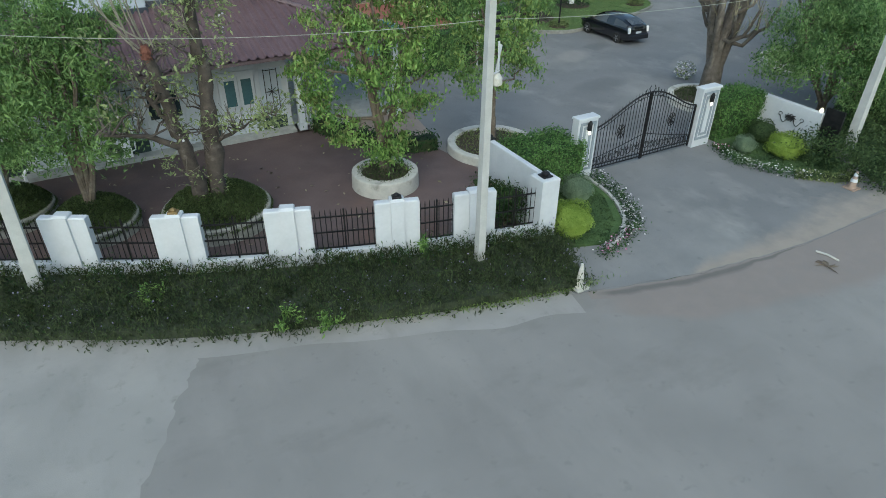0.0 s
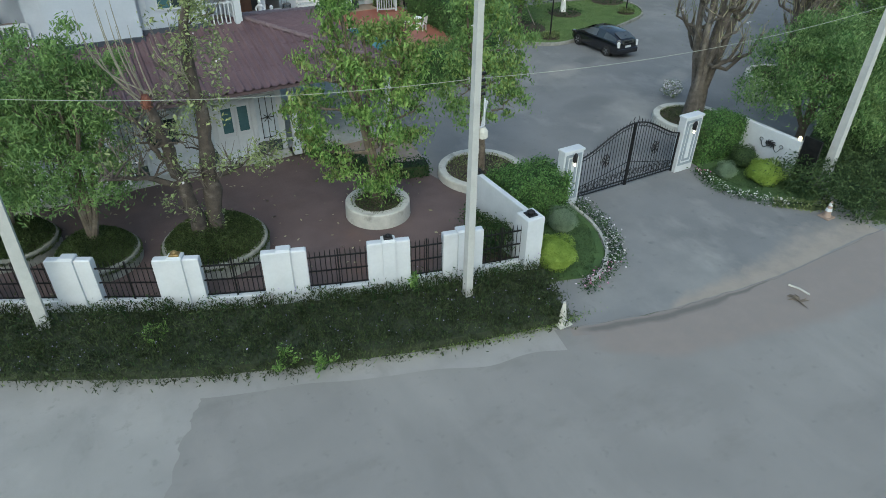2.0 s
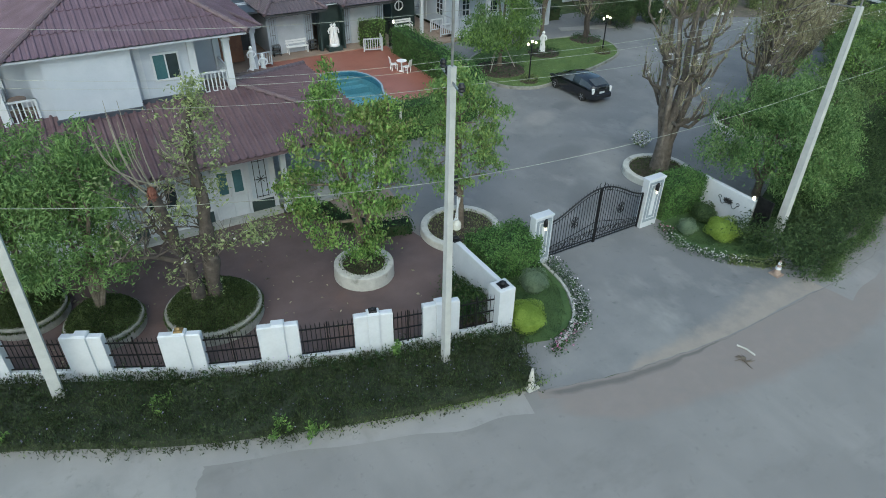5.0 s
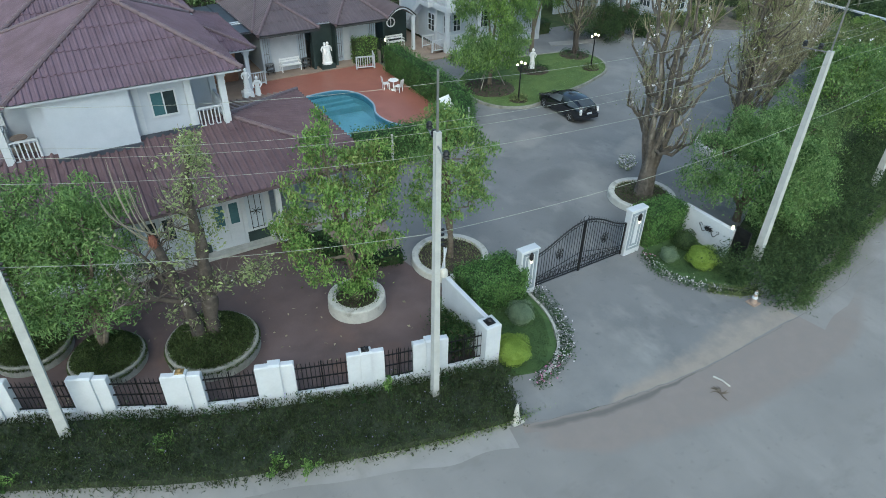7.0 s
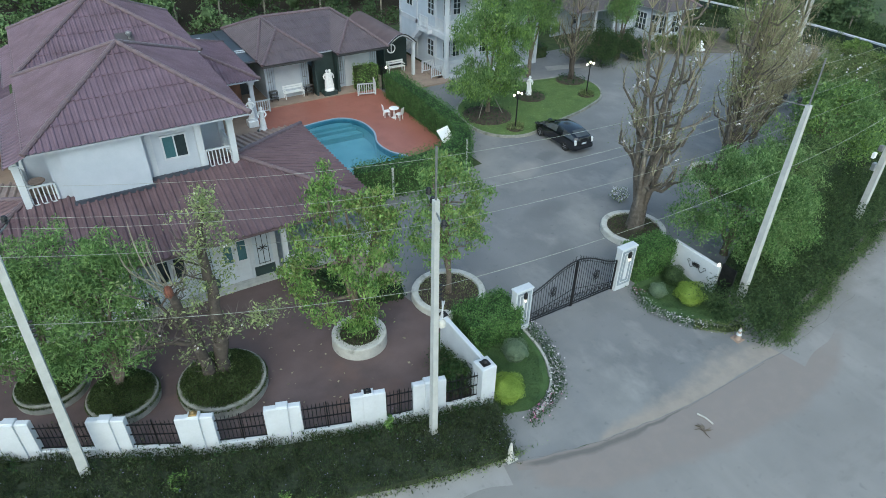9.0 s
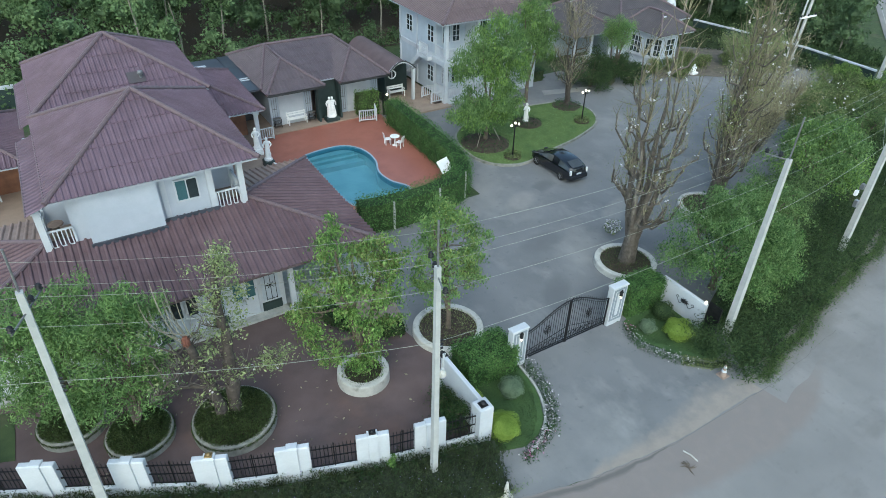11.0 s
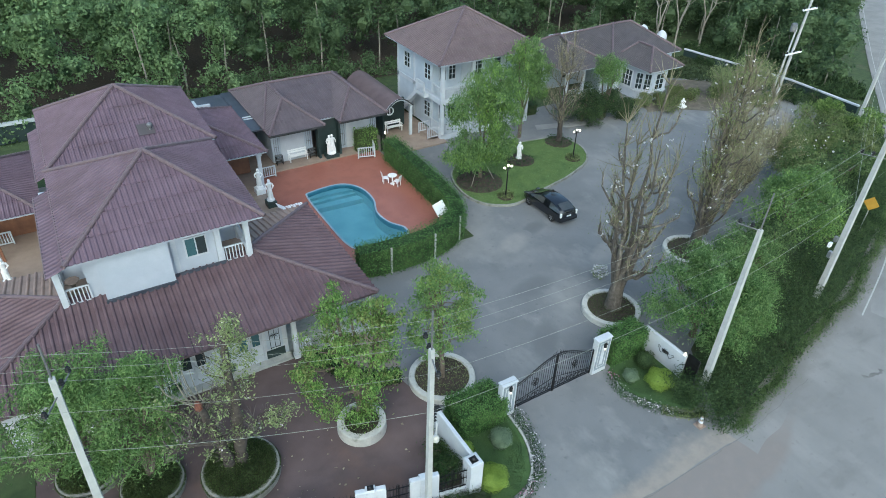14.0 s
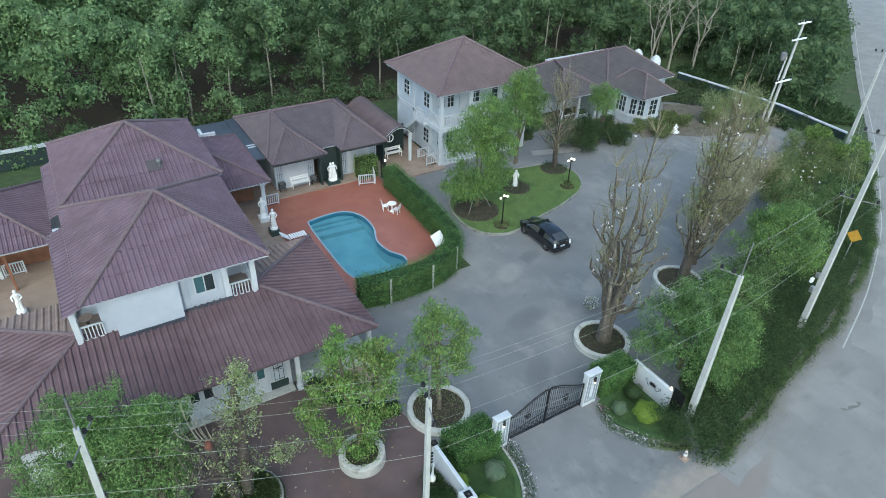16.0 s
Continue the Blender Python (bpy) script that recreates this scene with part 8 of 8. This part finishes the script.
# ---- car ----
def car():
    c = thing("car", "black hatchback parked on the forecourt, tail to the gate", "car", (26.85, 25.8, 0))
    c.scale = (0.92, 0.92, 0.92)
    st = [(0.0, 0.42, 0.8, 0.66, 0.93, 0.5), (0.07, 0.27, 0.9, 0.8, 1.1, 0.56), (0.25, 0.22, 0.96, 0.85, 1.2, 0.6), (0.7, 0.2, 0.97, 0.87, 1.36, 0.6), (1.3, 0.2, 0.96, 0.875, 1.46, 0.59), (1.95, 0.2, 0.95, 0.875, 1.49, 0.58), (2.6, 0.2, 0.94, 0.875, 1.43, 0.57),
          (3.05, 0.2, 0.93, 0.87, 1.22, 0.6), (3.5, 0.2, 0.92, 0.86, 0.98, 0.66), (4.0, 0.22, 0.8, 0.83, 0.86, 0.6), (4.3, 0.27, 0.66, 0.74, 0.72, 0.5), (4.46, 0.38, 0.52, 0.6, 0.58, 0.4)]
    b = Build()
    n = 12
    for y, zb, zm, w, zt, wt in st:
        half = [(w * 0.86, zb), (w, zb + 0.12), (w, zm - 0.12), (w * 0.96, zm), (wt + 0.06, zt - 0.06), (wt * 0.55, zt)]
        b.v += [(x, y, z) for x, z in half] + [(-x, y, z) for x, z in reversed(half)]
    for i in range(len(st) - 1):
        for j in range(n):
            a, d = i * n + j, i * n + (j + 1) % n
            b.f.append((a, a + n, d + n, d))
    b.f += [tuple(range(n)), tuple(reversed(range((len(st) - 1) * n, len(st) * n)))]
    body = part("body", b, CARPAINT, c, "glossy black bodywork", smooth=True)
    for s in (1, -1):
        g, prev = [], None
        for i in range(2, 9):
            y, zb, zm, w, zt, wt = st[i]
            lo = (s * (w * 0.955 + 0.006), y, zm + 0.03)
            t = 0.9 if zt - zm > 0.2 else 0.4
            hi = (s * (w * 0.96 + (wt + 0.06 - w * 0.96) * t + 0.008), y, zm + (zt - 0.06 - zm) * t)
            if prev is None or i == 5:
                g.append(Build())
            if prev and i != 5:
                g[-1].add([prev[0], lo, hi, prev[1]], [(0, 1, 2, 3)] if s > 0 else [(3, 2, 1, 0)])
            prev = (lo, hi)
        for pane in g:
            part("side_window", pane, CARGLASS, c, "dark side window")
        part("tail_lamp", Build().box(s * 0.72 - 0.07, -0.015, 0.7, s * 0.72 + 0.07, 0.1, 1.02, 0.02), PLASTIC, c, "tall clear tail lamp")
        part("mirror", Build().box(s * 0.98 - 0.09, 3.0, 0.95, s * 0.98 + 0.09, 3.12, 1.08, 0.02), CARPAINT, c, "door mirror")
        part("headlight", Build().box(s * 0.58 - 0.14, 4.12, 0.64, s * 0.58 + 0.14, 4.4, 0.74, 0.02), CARGLASS, c, "headlight")
    part("rear_window", Build().add([(-0.52, 0.15, 1.165), (0.52, 0.15, 1.165), (0.5, 0.8, 1.4), (-0.5, 0.8, 1.4)], [(0, 1, 2, 3)]), CARGLASS, c, "sloping rear window")
    part("lower_rear_window", Build().add([(-0.46, -0.006, 0.9), (0.46, -0.006, 0.9), (0.5, 0.06, 1.08), (-0.5, 0.06, 1.08)], [(0, 1, 2, 3)]), CARGLASS, c)
    part("windscreen", Build().add([(-0.52, 2.72, 1.41), (0.52, 2.72, 1.41), (0.6, 3.46, 1.03), (-0.6, 3.46, 1.03)], [(3, 2, 1, 0)]), CARGLASS, c, "windscreen")
    part("bumper", Build().box(-0.78, -0.06, 0.32, 0.78, 0.12, 0.6, 0.03), CARPAINT, c, "rear bumper")
    part("number_plate", Build().box(-0.2, -0.03, 0.66, 0.2, 0.0, 0.78).box(-0.14, -0.035, 0.7, 0.14, -0.03, 0.74), WHITE, c, "pale number plate")
    for x in (-0.8, 0.8):
        for y in (0.88, 3.58):
            w = part("wheel", Build().lathe([(0.2, -0.1), (0.3, -0.1), (0.315, -0.06), (0.315, 0.06), (0.3, 0.1), (0.2, 0.1)], (0, 0, 0), 20), RUBBER, c, "black tyre", True, pose(x, y, 0.315, 0, 90, 0))
            rm = Build().lathe([(0.2, -0.07), (0.2, 0.07)], (0, 0, 0), 16)
            for k in range(5):
                a = k * 1.2566
                rm.tube([(0.04 * math.cos(a), 0.04 * math.sin(a), 0.085), (0.2 * math.cos(a), 0.2 * math.sin(a), 0.085)], 0.028, 5).tube([(0.04 * math.cos(a), 0.04 * math.sin(a), -0.085), (0.2 * math.cos(a), 0.2 * math.sin(a), -0.085)], 0.028, 5)
            part("rim", rm, STEEL, w, "alloy rim")
    return c


car()

# ---- lamps ----
def lamp_post(x, y):
    t = thing("street_lamp", "black garden lamp post with two lit globes", "lamp", (x, y, 0.1), group="garden lamps")
    part("post", Build().lathe([(0.14, 0), (0.12, 0.12), (0.05, 0.2), (0.04, 2.2), (0.06, 2.25), (0.03, 2.4)], (0, 0, 0), 10), IRON, t)
    part("arm", Build().tube([(-0.3, 0, 2.3), (-0.2, 0, 2.2), (0, 0, 2.25), (0.2, 0, 2.2), (0.3, 0, 2.3)], 0.025, 6), IRON, t)
    for s in (-0.3, 0.3):
        part("globe", Build().lathe([(0.03, 0), (0.065, 0.035), (0.075, 0.075), (0.06, 0.12), (0.015, 0.15)], (s, 0, 2.3), 12), LAMPGLASS, t, "glowing white globe", True)
    part("globe", Build().lathe([(0.03, 0), (0.065, 0.035), (0.075, 0.075), (0.06, 0.12), (0.015, 0.15)], (0, 0, 2.42), 12), LAMPGLASS, t, "glowing white globe", True)
    return t


lamp_post(25.2, 30.65)
lamp_post(33.5, 33.0)


# ---- statues ----
def statue(x, y, z, h, label, turn=0, base=0.0, pair=False, bmat=None):
    t = thing("statue", label, "statue", (x, y, z), turn)
    b = Build()
    if base:
        w = 0.52 if pair else 0.32
        part("pedestal", Build().box(-w, -0.34, 0, w, 0.34, base, 0.03), bmat or MARBLE, t, "pedestal")
    for s, lean in (((-0.17, 0.07), (0.17, -0.07)) if pair else ((0, 0.03),)):
        at_ = lambda f, dx=0.0, dy=0.0: (s + dx + lean * f, dy, base + h * f)
        b.tube([at_(0, -0.03), at_(0.14, -0.05), at_(0.3, -0.03), at_(0.47)], [0.17, 0.13, 0.15, 0.17], 10)
        b.tube([at_(0, 0.12, -0.08), at_(0.25, 0.1, -0.1), at_(0.46, 0.04)], [0.07, 0.085, 0.11], 8)
        b.tube([at_(0.45), at_(0.58), at_(0.7), at_(0.8), at_(0.84)], [0.165, 0.125, 0.155, 0.17, 0.06], 10)
        b.lathe([(0.05, 0), (0.09, 0.05), (0.105, 0.12), (0.08, 0.2), (0.02, 0.24)], at_(0.84), 10)
        k = -1 if s > 0 else 1
        b.tube([at_(0.78, k * 0.16), at_(0.66, k * 0.26, -0.07), at_(0.58, k * 0.1, -0.18)], [0.06, 0.05, 0.04], 6)
        b.tube([at_(0.78, -k * 0.16), at_(0.68, -k * 0.25), at_(0.56, -k * 0.22, -0.08)], [0.06, 0.05, 0.04], 6)
    b.lathe([(0.36 if pair else 0.27, 0), (0.36 if pair else 0.27, 0.08), (0.22, 0.16)], (0, 0, base), 12)
    part("figure", b, MARBLE, t, "white marble figure", True)
    return t


statue(16.85, 42.35, 0.12, 1.55, "white marble statue group on a dark plinth in the niche", 0, 0.3, True, DARKGREEN)
statue(29.6, 35.0, 0.12, 1.5, "white marble garden statue on the lawn island", 0, 0.0)
statue(10.25, 37.2, 0.2, 1.6, "white marble statue on the walkway beside the pool", 0, 0.45, False, DARKGREEN)
statue(10.15, 39.3, 0.2, 1.5, "white marble statue on the walkway beside the pool", 0, 0.4)
statue(-5.2, 35.3, 0.3, 1.55, "white marble statue on a grey plinth on the rear terrace", 0, 0.45, False, DULLSTEEL)
statue(50.2, 36.6, 0.0, 0.55, "small white garden statue by the bungalow", 0, 0.2)


# ---- furniture ----
def bench(x, y, z, turn=0):
    t = thing("bench", "white slatted garden bench against the wall", "bench", (x, y, z), turn, "white benches")
    for i in range(3):
        part("seat_slat", Build().box(-0.75, -0.22 + 0.15 * i, 0.42, 0.75, -0.1 + 0.15 * i, 0.46), PLASTIC, t)
    for i in range(2):
        part("back_slat", Build().box(-0.75, 0.2, 0.6 + 0.16 * i, 0.75, 0.24, 0.72 + 0.16 * i), PLASTIC, t)
    for sx in (-0.68, 0.68):
        part("leg", Build().box(sx - 0.03, -0.22, 0, sx + 0.03, -0.16, 0.44), PLASTIC, t)
        part("leg", Build().box(sx - 0.03, 0.18, 0, sx + 0.03, 0.24, 0.9), PLASTIC, t)
        part("armrest", Build().box(sx - 0.035, -0.24, 0.62, sx + 0.035, 0.22, 0.66), PLASTIC, t)
    return t


bench(14.35, 43.0, 0.12)


def plant_stand(x, y, z):
    t = thing("plant_stand", "small dark iron shelf stand under the trellis", "stand", (x, y, z), group="shelf stands")
    for sx in (-0.24, 0.24):
        for sy in (-0.14, 0.14):
            part("leg", Build().box(sx - 0.02, sy - 0.02, 0, sx + 0.02, sy + 0.02, 0.72), IRON, t)
    for zz in (0.2, 0.45, 0.7):
        part("shelf", Build().box(-0.26, -0.16, zz, 0.26, 0.16, zz + 0.03), DULLSTEEL, t)


plant_stand(12.85, 42.95, 0.12)
plant_stand(15.5, 42.95, 0.12)
bench(23.35, 44.3, 0.12)


def chair(x, y, z, turn):
    t = thing("chair", "white plastic garden chair on the pool deck", "chair", (x, y, z), turn, "pool chairs")
    part("seat", Build().box(-0.24, -0.24, 0.42, 0.24, 0.24, 0.46, 0.015), PLASTIC, t)
    part("backrest", Build().add([(-0.24, 0.22, 0.44), (0.24, 0.22, 0.44), (0.2, 0.32, 0.95), (-0.2, 0.32, 0.95), (-0.24, 0.26, 0.44), (0.24, 0.26, 0.44), (0.2, 0.36, 0.95), (-0.2, 0.36, 0.95)],
                                 [(0, 1, 2, 3), (7, 6, 5, 4), (0, 4, 5, 1), (1, 5, 6, 2), (2, 6, 7, 3), (3, 7, 4, 0)]), PLASTIC, t)
    for sx in (-0.2, 0.2):
        for sy in (-0.2, 0.2):
            part("leg", Build().box(sx - 0.025, sy - 0.025, 0, sx + 0.025, sy + 0.025, 0.42), PLASTIC, t)
    return t


for cx, cy, turn in ((18.68, 36.7, 80), (19.2, 35.85, -150)):
    chair(cx, cy, 0.05, turn).scale = (0.88, 0.88, 0.92)
tb = thing("table", "round white garden table on the pool deck", "table", (19.05, 36.3, 0.05))
part("tabletop", Build().lathe([(0.33, 0.66), (0.35, 0.68), (0.33, 0.7)], (0, 0, 0), 18), PLASTIC, tb)
part("stem", Build().lathe([(0.2, 0), (0.05, 0.06), (0.05, 0.68)], (0, 0, 0), 10), PLASTIC, tb)

lo = thing("sun_lounger", "white sun lounger with a raised back beside the pool", "lounger", (11.2, 36.1, 0.05), 90)
for i in range(7):
    part("slat", Build().box(-0.3, -0.9 + 0.17 * i, 0.3, 0.3, -0.77 + 0.17 * i, 0.34), PLASTIC, lo)
part("backrest", Build().add([(-0.3, 0.3, 0.3), (0.3, 0.3, 0.3), (0.3, 0.85, 0.75), (-0.3, 0.85, 0.75), (-0.3, 0.34, 0.27), (0.3, 0.34, 0.27), (0.3, 0.89, 0.72), (-0.3, 0.89, 0.72)], [(0, 1, 2, 3), (7, 6, 5, 4), (0, 4, 5, 1), (1, 5, 6, 2), (2, 6, 7, 3), (3, 7, 4, 0)]), PLASTIC, lo)
for sx in (-0.28, 0.28):
    for sy in (-0.85, 0.3):
        part("leg", Build().box(sx - 0.03, sy - 0.03, 0, sx + 0.03, sy + 0.03, 0.3), PLASTIC, lo)

bd = thing("white_board", "tilted white board on a stand at the pool hedge", "board", (19.1, 29.5, -0.15), 20)
part("board", Build().add([(-0.5, -0.2, 1.3), (0.5, -0.2, 1.3), (0.5, 0.35, 1.95), (-0.5, 0.35, 1.95), (-0.5, -0.16, 1.27), (0.5, -0.16, 1.27), (0.5, 0.39, 1.92), (-0.5, 0.39, 1.92)], [(0, 1, 2, 3), (7, 6, 5, 4), (0, 4, 5, 1), (1, 5, 6, 2), (2, 6, 7, 3), (3, 7, 4, 0)]), PLASTIC, bd)
for sx in (-0.5, 0.5):
    part("leg", Build().box(sx - 0.03, -0.2, 0.15, sx + 0.03, -0.14, 1.3), IRON, bd)

pr = thing("railing", "white baluster railing beside the pool entrance", "railing")
rail(pr, (18.5, 41.05), (19.8, 40.7), 0.1, 0.9, 0.16)
rail(pr, (19.8, 40.7), (20.2, 41.9), 0.1, 0.9, 0.16)
pr = thing("railing", "white baluster railing on the walkway", "railing")
rail(pr, (10.7, 41.3), (12.0, 41.3), 0.1, 0.9, 0.16)
pg = thing("pool_gate", "narrow dark iron gate in the pool hedge", "gate", (20.7, 41.0, 0.1))
part("frame", Build().box(-0.05, -0.4, 0, 0.05, -0.3, 1.8).box(-0.05, 0.3, 0, 0.05, 0.4, 1.8).box(-0.04, -0.3, 1.6, 0.04, 0.3, 1.7), IRON, pg)
for i in range(4):
    part("bar", Build().box(-0.015, -0.2 + 0.12 * i, 0.1, 0.015, -0.17 + 0.12 * i, 1.6), IRON, pg)
part("lantern", Build().lathe([(0.05, 0), (0.09, 0.08), (0.03, 0.2)], (0, -0.35, 1.8), 8), LAMPGLASS, pg, "lit lantern")

# pipe at the wall
pp = thing("drain_pipe", "white bent drain pipe at the house wall", "pipe", (-2.7, 22.5, 0))
part("pipe", Build().tube([(0, 0, 0.0), (0, 0, 0.4), (0.05, 0.05, 0.48), (0.4, 0.5, 0.5)], 0.05, 8), PLASTIC, pp)


# ---- cones, debris, road marks ----
def cone(x, y, label, colour, h):
    t = thing("traffic_cone", label, "cone", (x, y, 0.012))
    part("base", Build().box(-0.2, -0.2, 0, 0.2, 0.2, 0.04, 0.01), colour, t)
    c = part("cone", Build().lathe([(0.15, 0.04), (0.12, 0.1), (0.035, h)], (0, 0, 0), 14), colour, t, "", True)
    if colour is ORANGE:
        for z in (0.25, 0.45):
            r0 = 0.15 - 0.115 * (z - 0.04) / (h - 0.04)
            part("band", Build().lathe([(r0 + 0.006, z), (r0 - 0.018, z + 0.1)], (0, 0, 0), 14), WHITE, t, "white reflective band")
    return t


cone(9.45, 9.55, "pale weathered traffic cone at the hedge's end", CREAM, 0.72)
cone(20.85, 9.55, "faded orange traffic cone with white bands", ORANGE, 0.6)
sg = thing("road_sign", "yellow diamond warning sign on a thin post", "sign", (43.6, 15.4, 0), 278)
part("post", Build().tube([(0, 0, 0), (0, 0, 2.4)], 0.04, 6), STEEL, sg)
part("plate", Build().add([(0, -0.05, 1.75), (0.5, -0.05, 2.25), (0, -0.05, 2.75), (-0.5, -0.05, 2.25), (0, -0.03, 1.75), (0.5, -0.03, 2.25), (0, -0.03, 2.75), (-0.5, -0.03, 2.25)], [(0, 1, 2, 3), (7, 6, 5, 4), (0, 4, 5, 1), (1, 5, 6, 2), (2, 6, 7, 3), (3, 7, 4, 0)]), YELLOW, sg, "yellow diamond plate")

dbs = thing("palm_frond", "dry twisted palm frond lying on the road", "debris", (15.9, 7.05, 0.01))
b = Build()
r = np.random.default_rng(12)
for k in range(9):
    a = r.uniform(0, 6.28)
    b.tube([(0, 0, 0.02), (0.16 * math.cos(a), 0.16 * math.sin(a), 0.05), (0.33 * math.cos(a + 0.3), 0.33 * math.sin(a + 0.3), 0.015)], [0.026, 0.018, 0.006], 4)
part("frond", b, BARK, dbs)
st = thing("pale_stick", "curved pale stick on the road", "debris", (16.4, 7.4, 0.015), 110)
part("stick", Build().tube([(-0.3, 0.1, 0.02), (0, 0, 0.03), (0.3, 0.0, 0.02)], 0.03, 5), CREAM, st)
rr = np.random.default_rng(15)
def crack(nodes, width, label):
    l = spline(nodes, 6)
    l = [p + Vector((rr.normal() * 0.03, rr.normal() * 0.03, 0)) for p in l]
    w = [width * rr.uniform(0.3, 1.2) for _ in l]
    L = [p + Vector((0, x, 0)) for p, x in zip(l, w)]
    tagged(part("road_crack", Build().strip(at_z(l, 0.0145), at_z(L, 0.0145)), CRACK), label, "crack", kind="structure")
crack([(9.3, 9.36), (10.7, 8.97), (12.3, 8.6), (13.6, 8.42), (14.8, 8.25), (17, 8.08), (20.6, 8.16)], -0.022, "dark broken edge between drive and road")
crack([(20.6, 8.13), (22.4, 8.17), (25.05, 8.43), (26.5, 8.66), (27.9, 8.8)], 0.028, "dark crack at the road's edge")
crack([(30.5, 7.4), (31.3, 7.2), (31.9, 7.2)], 0.2, "dark scuff mark on the road")
# fallen leaves in the courtyard
pts = np.c_[rr.uniform(-4, 9.5, 150), rr.uniform(14.5, 22, 150), np.full(150, 0.03)]
tagged(new("fallen_leaves", leafmesh("fallen_leaves", pts, 0.12, LEAFBR, up=2.0, aspect=0.6, seed=3)), "scattered dry leaves on the courtyard paving", "leaves", kind="stuff")

# ---- balcony furniture ----
bt = thing("table", "round brown woven table on the balcony", "table", (-1.75, 27.2, 4.26))
part("tabletop", Build().lathe([(0.3, 0.66), (0.32, 0.69), (0.3, 0.72)], (0, 0, 0), 16), ORANGE, bt)
part("stem", Build().lathe([(0.22, 0), (0.1, 0.15), (0.08, 0.4), (0.2, 0.66)], (0, 0, 0), 12), BARK, bt)
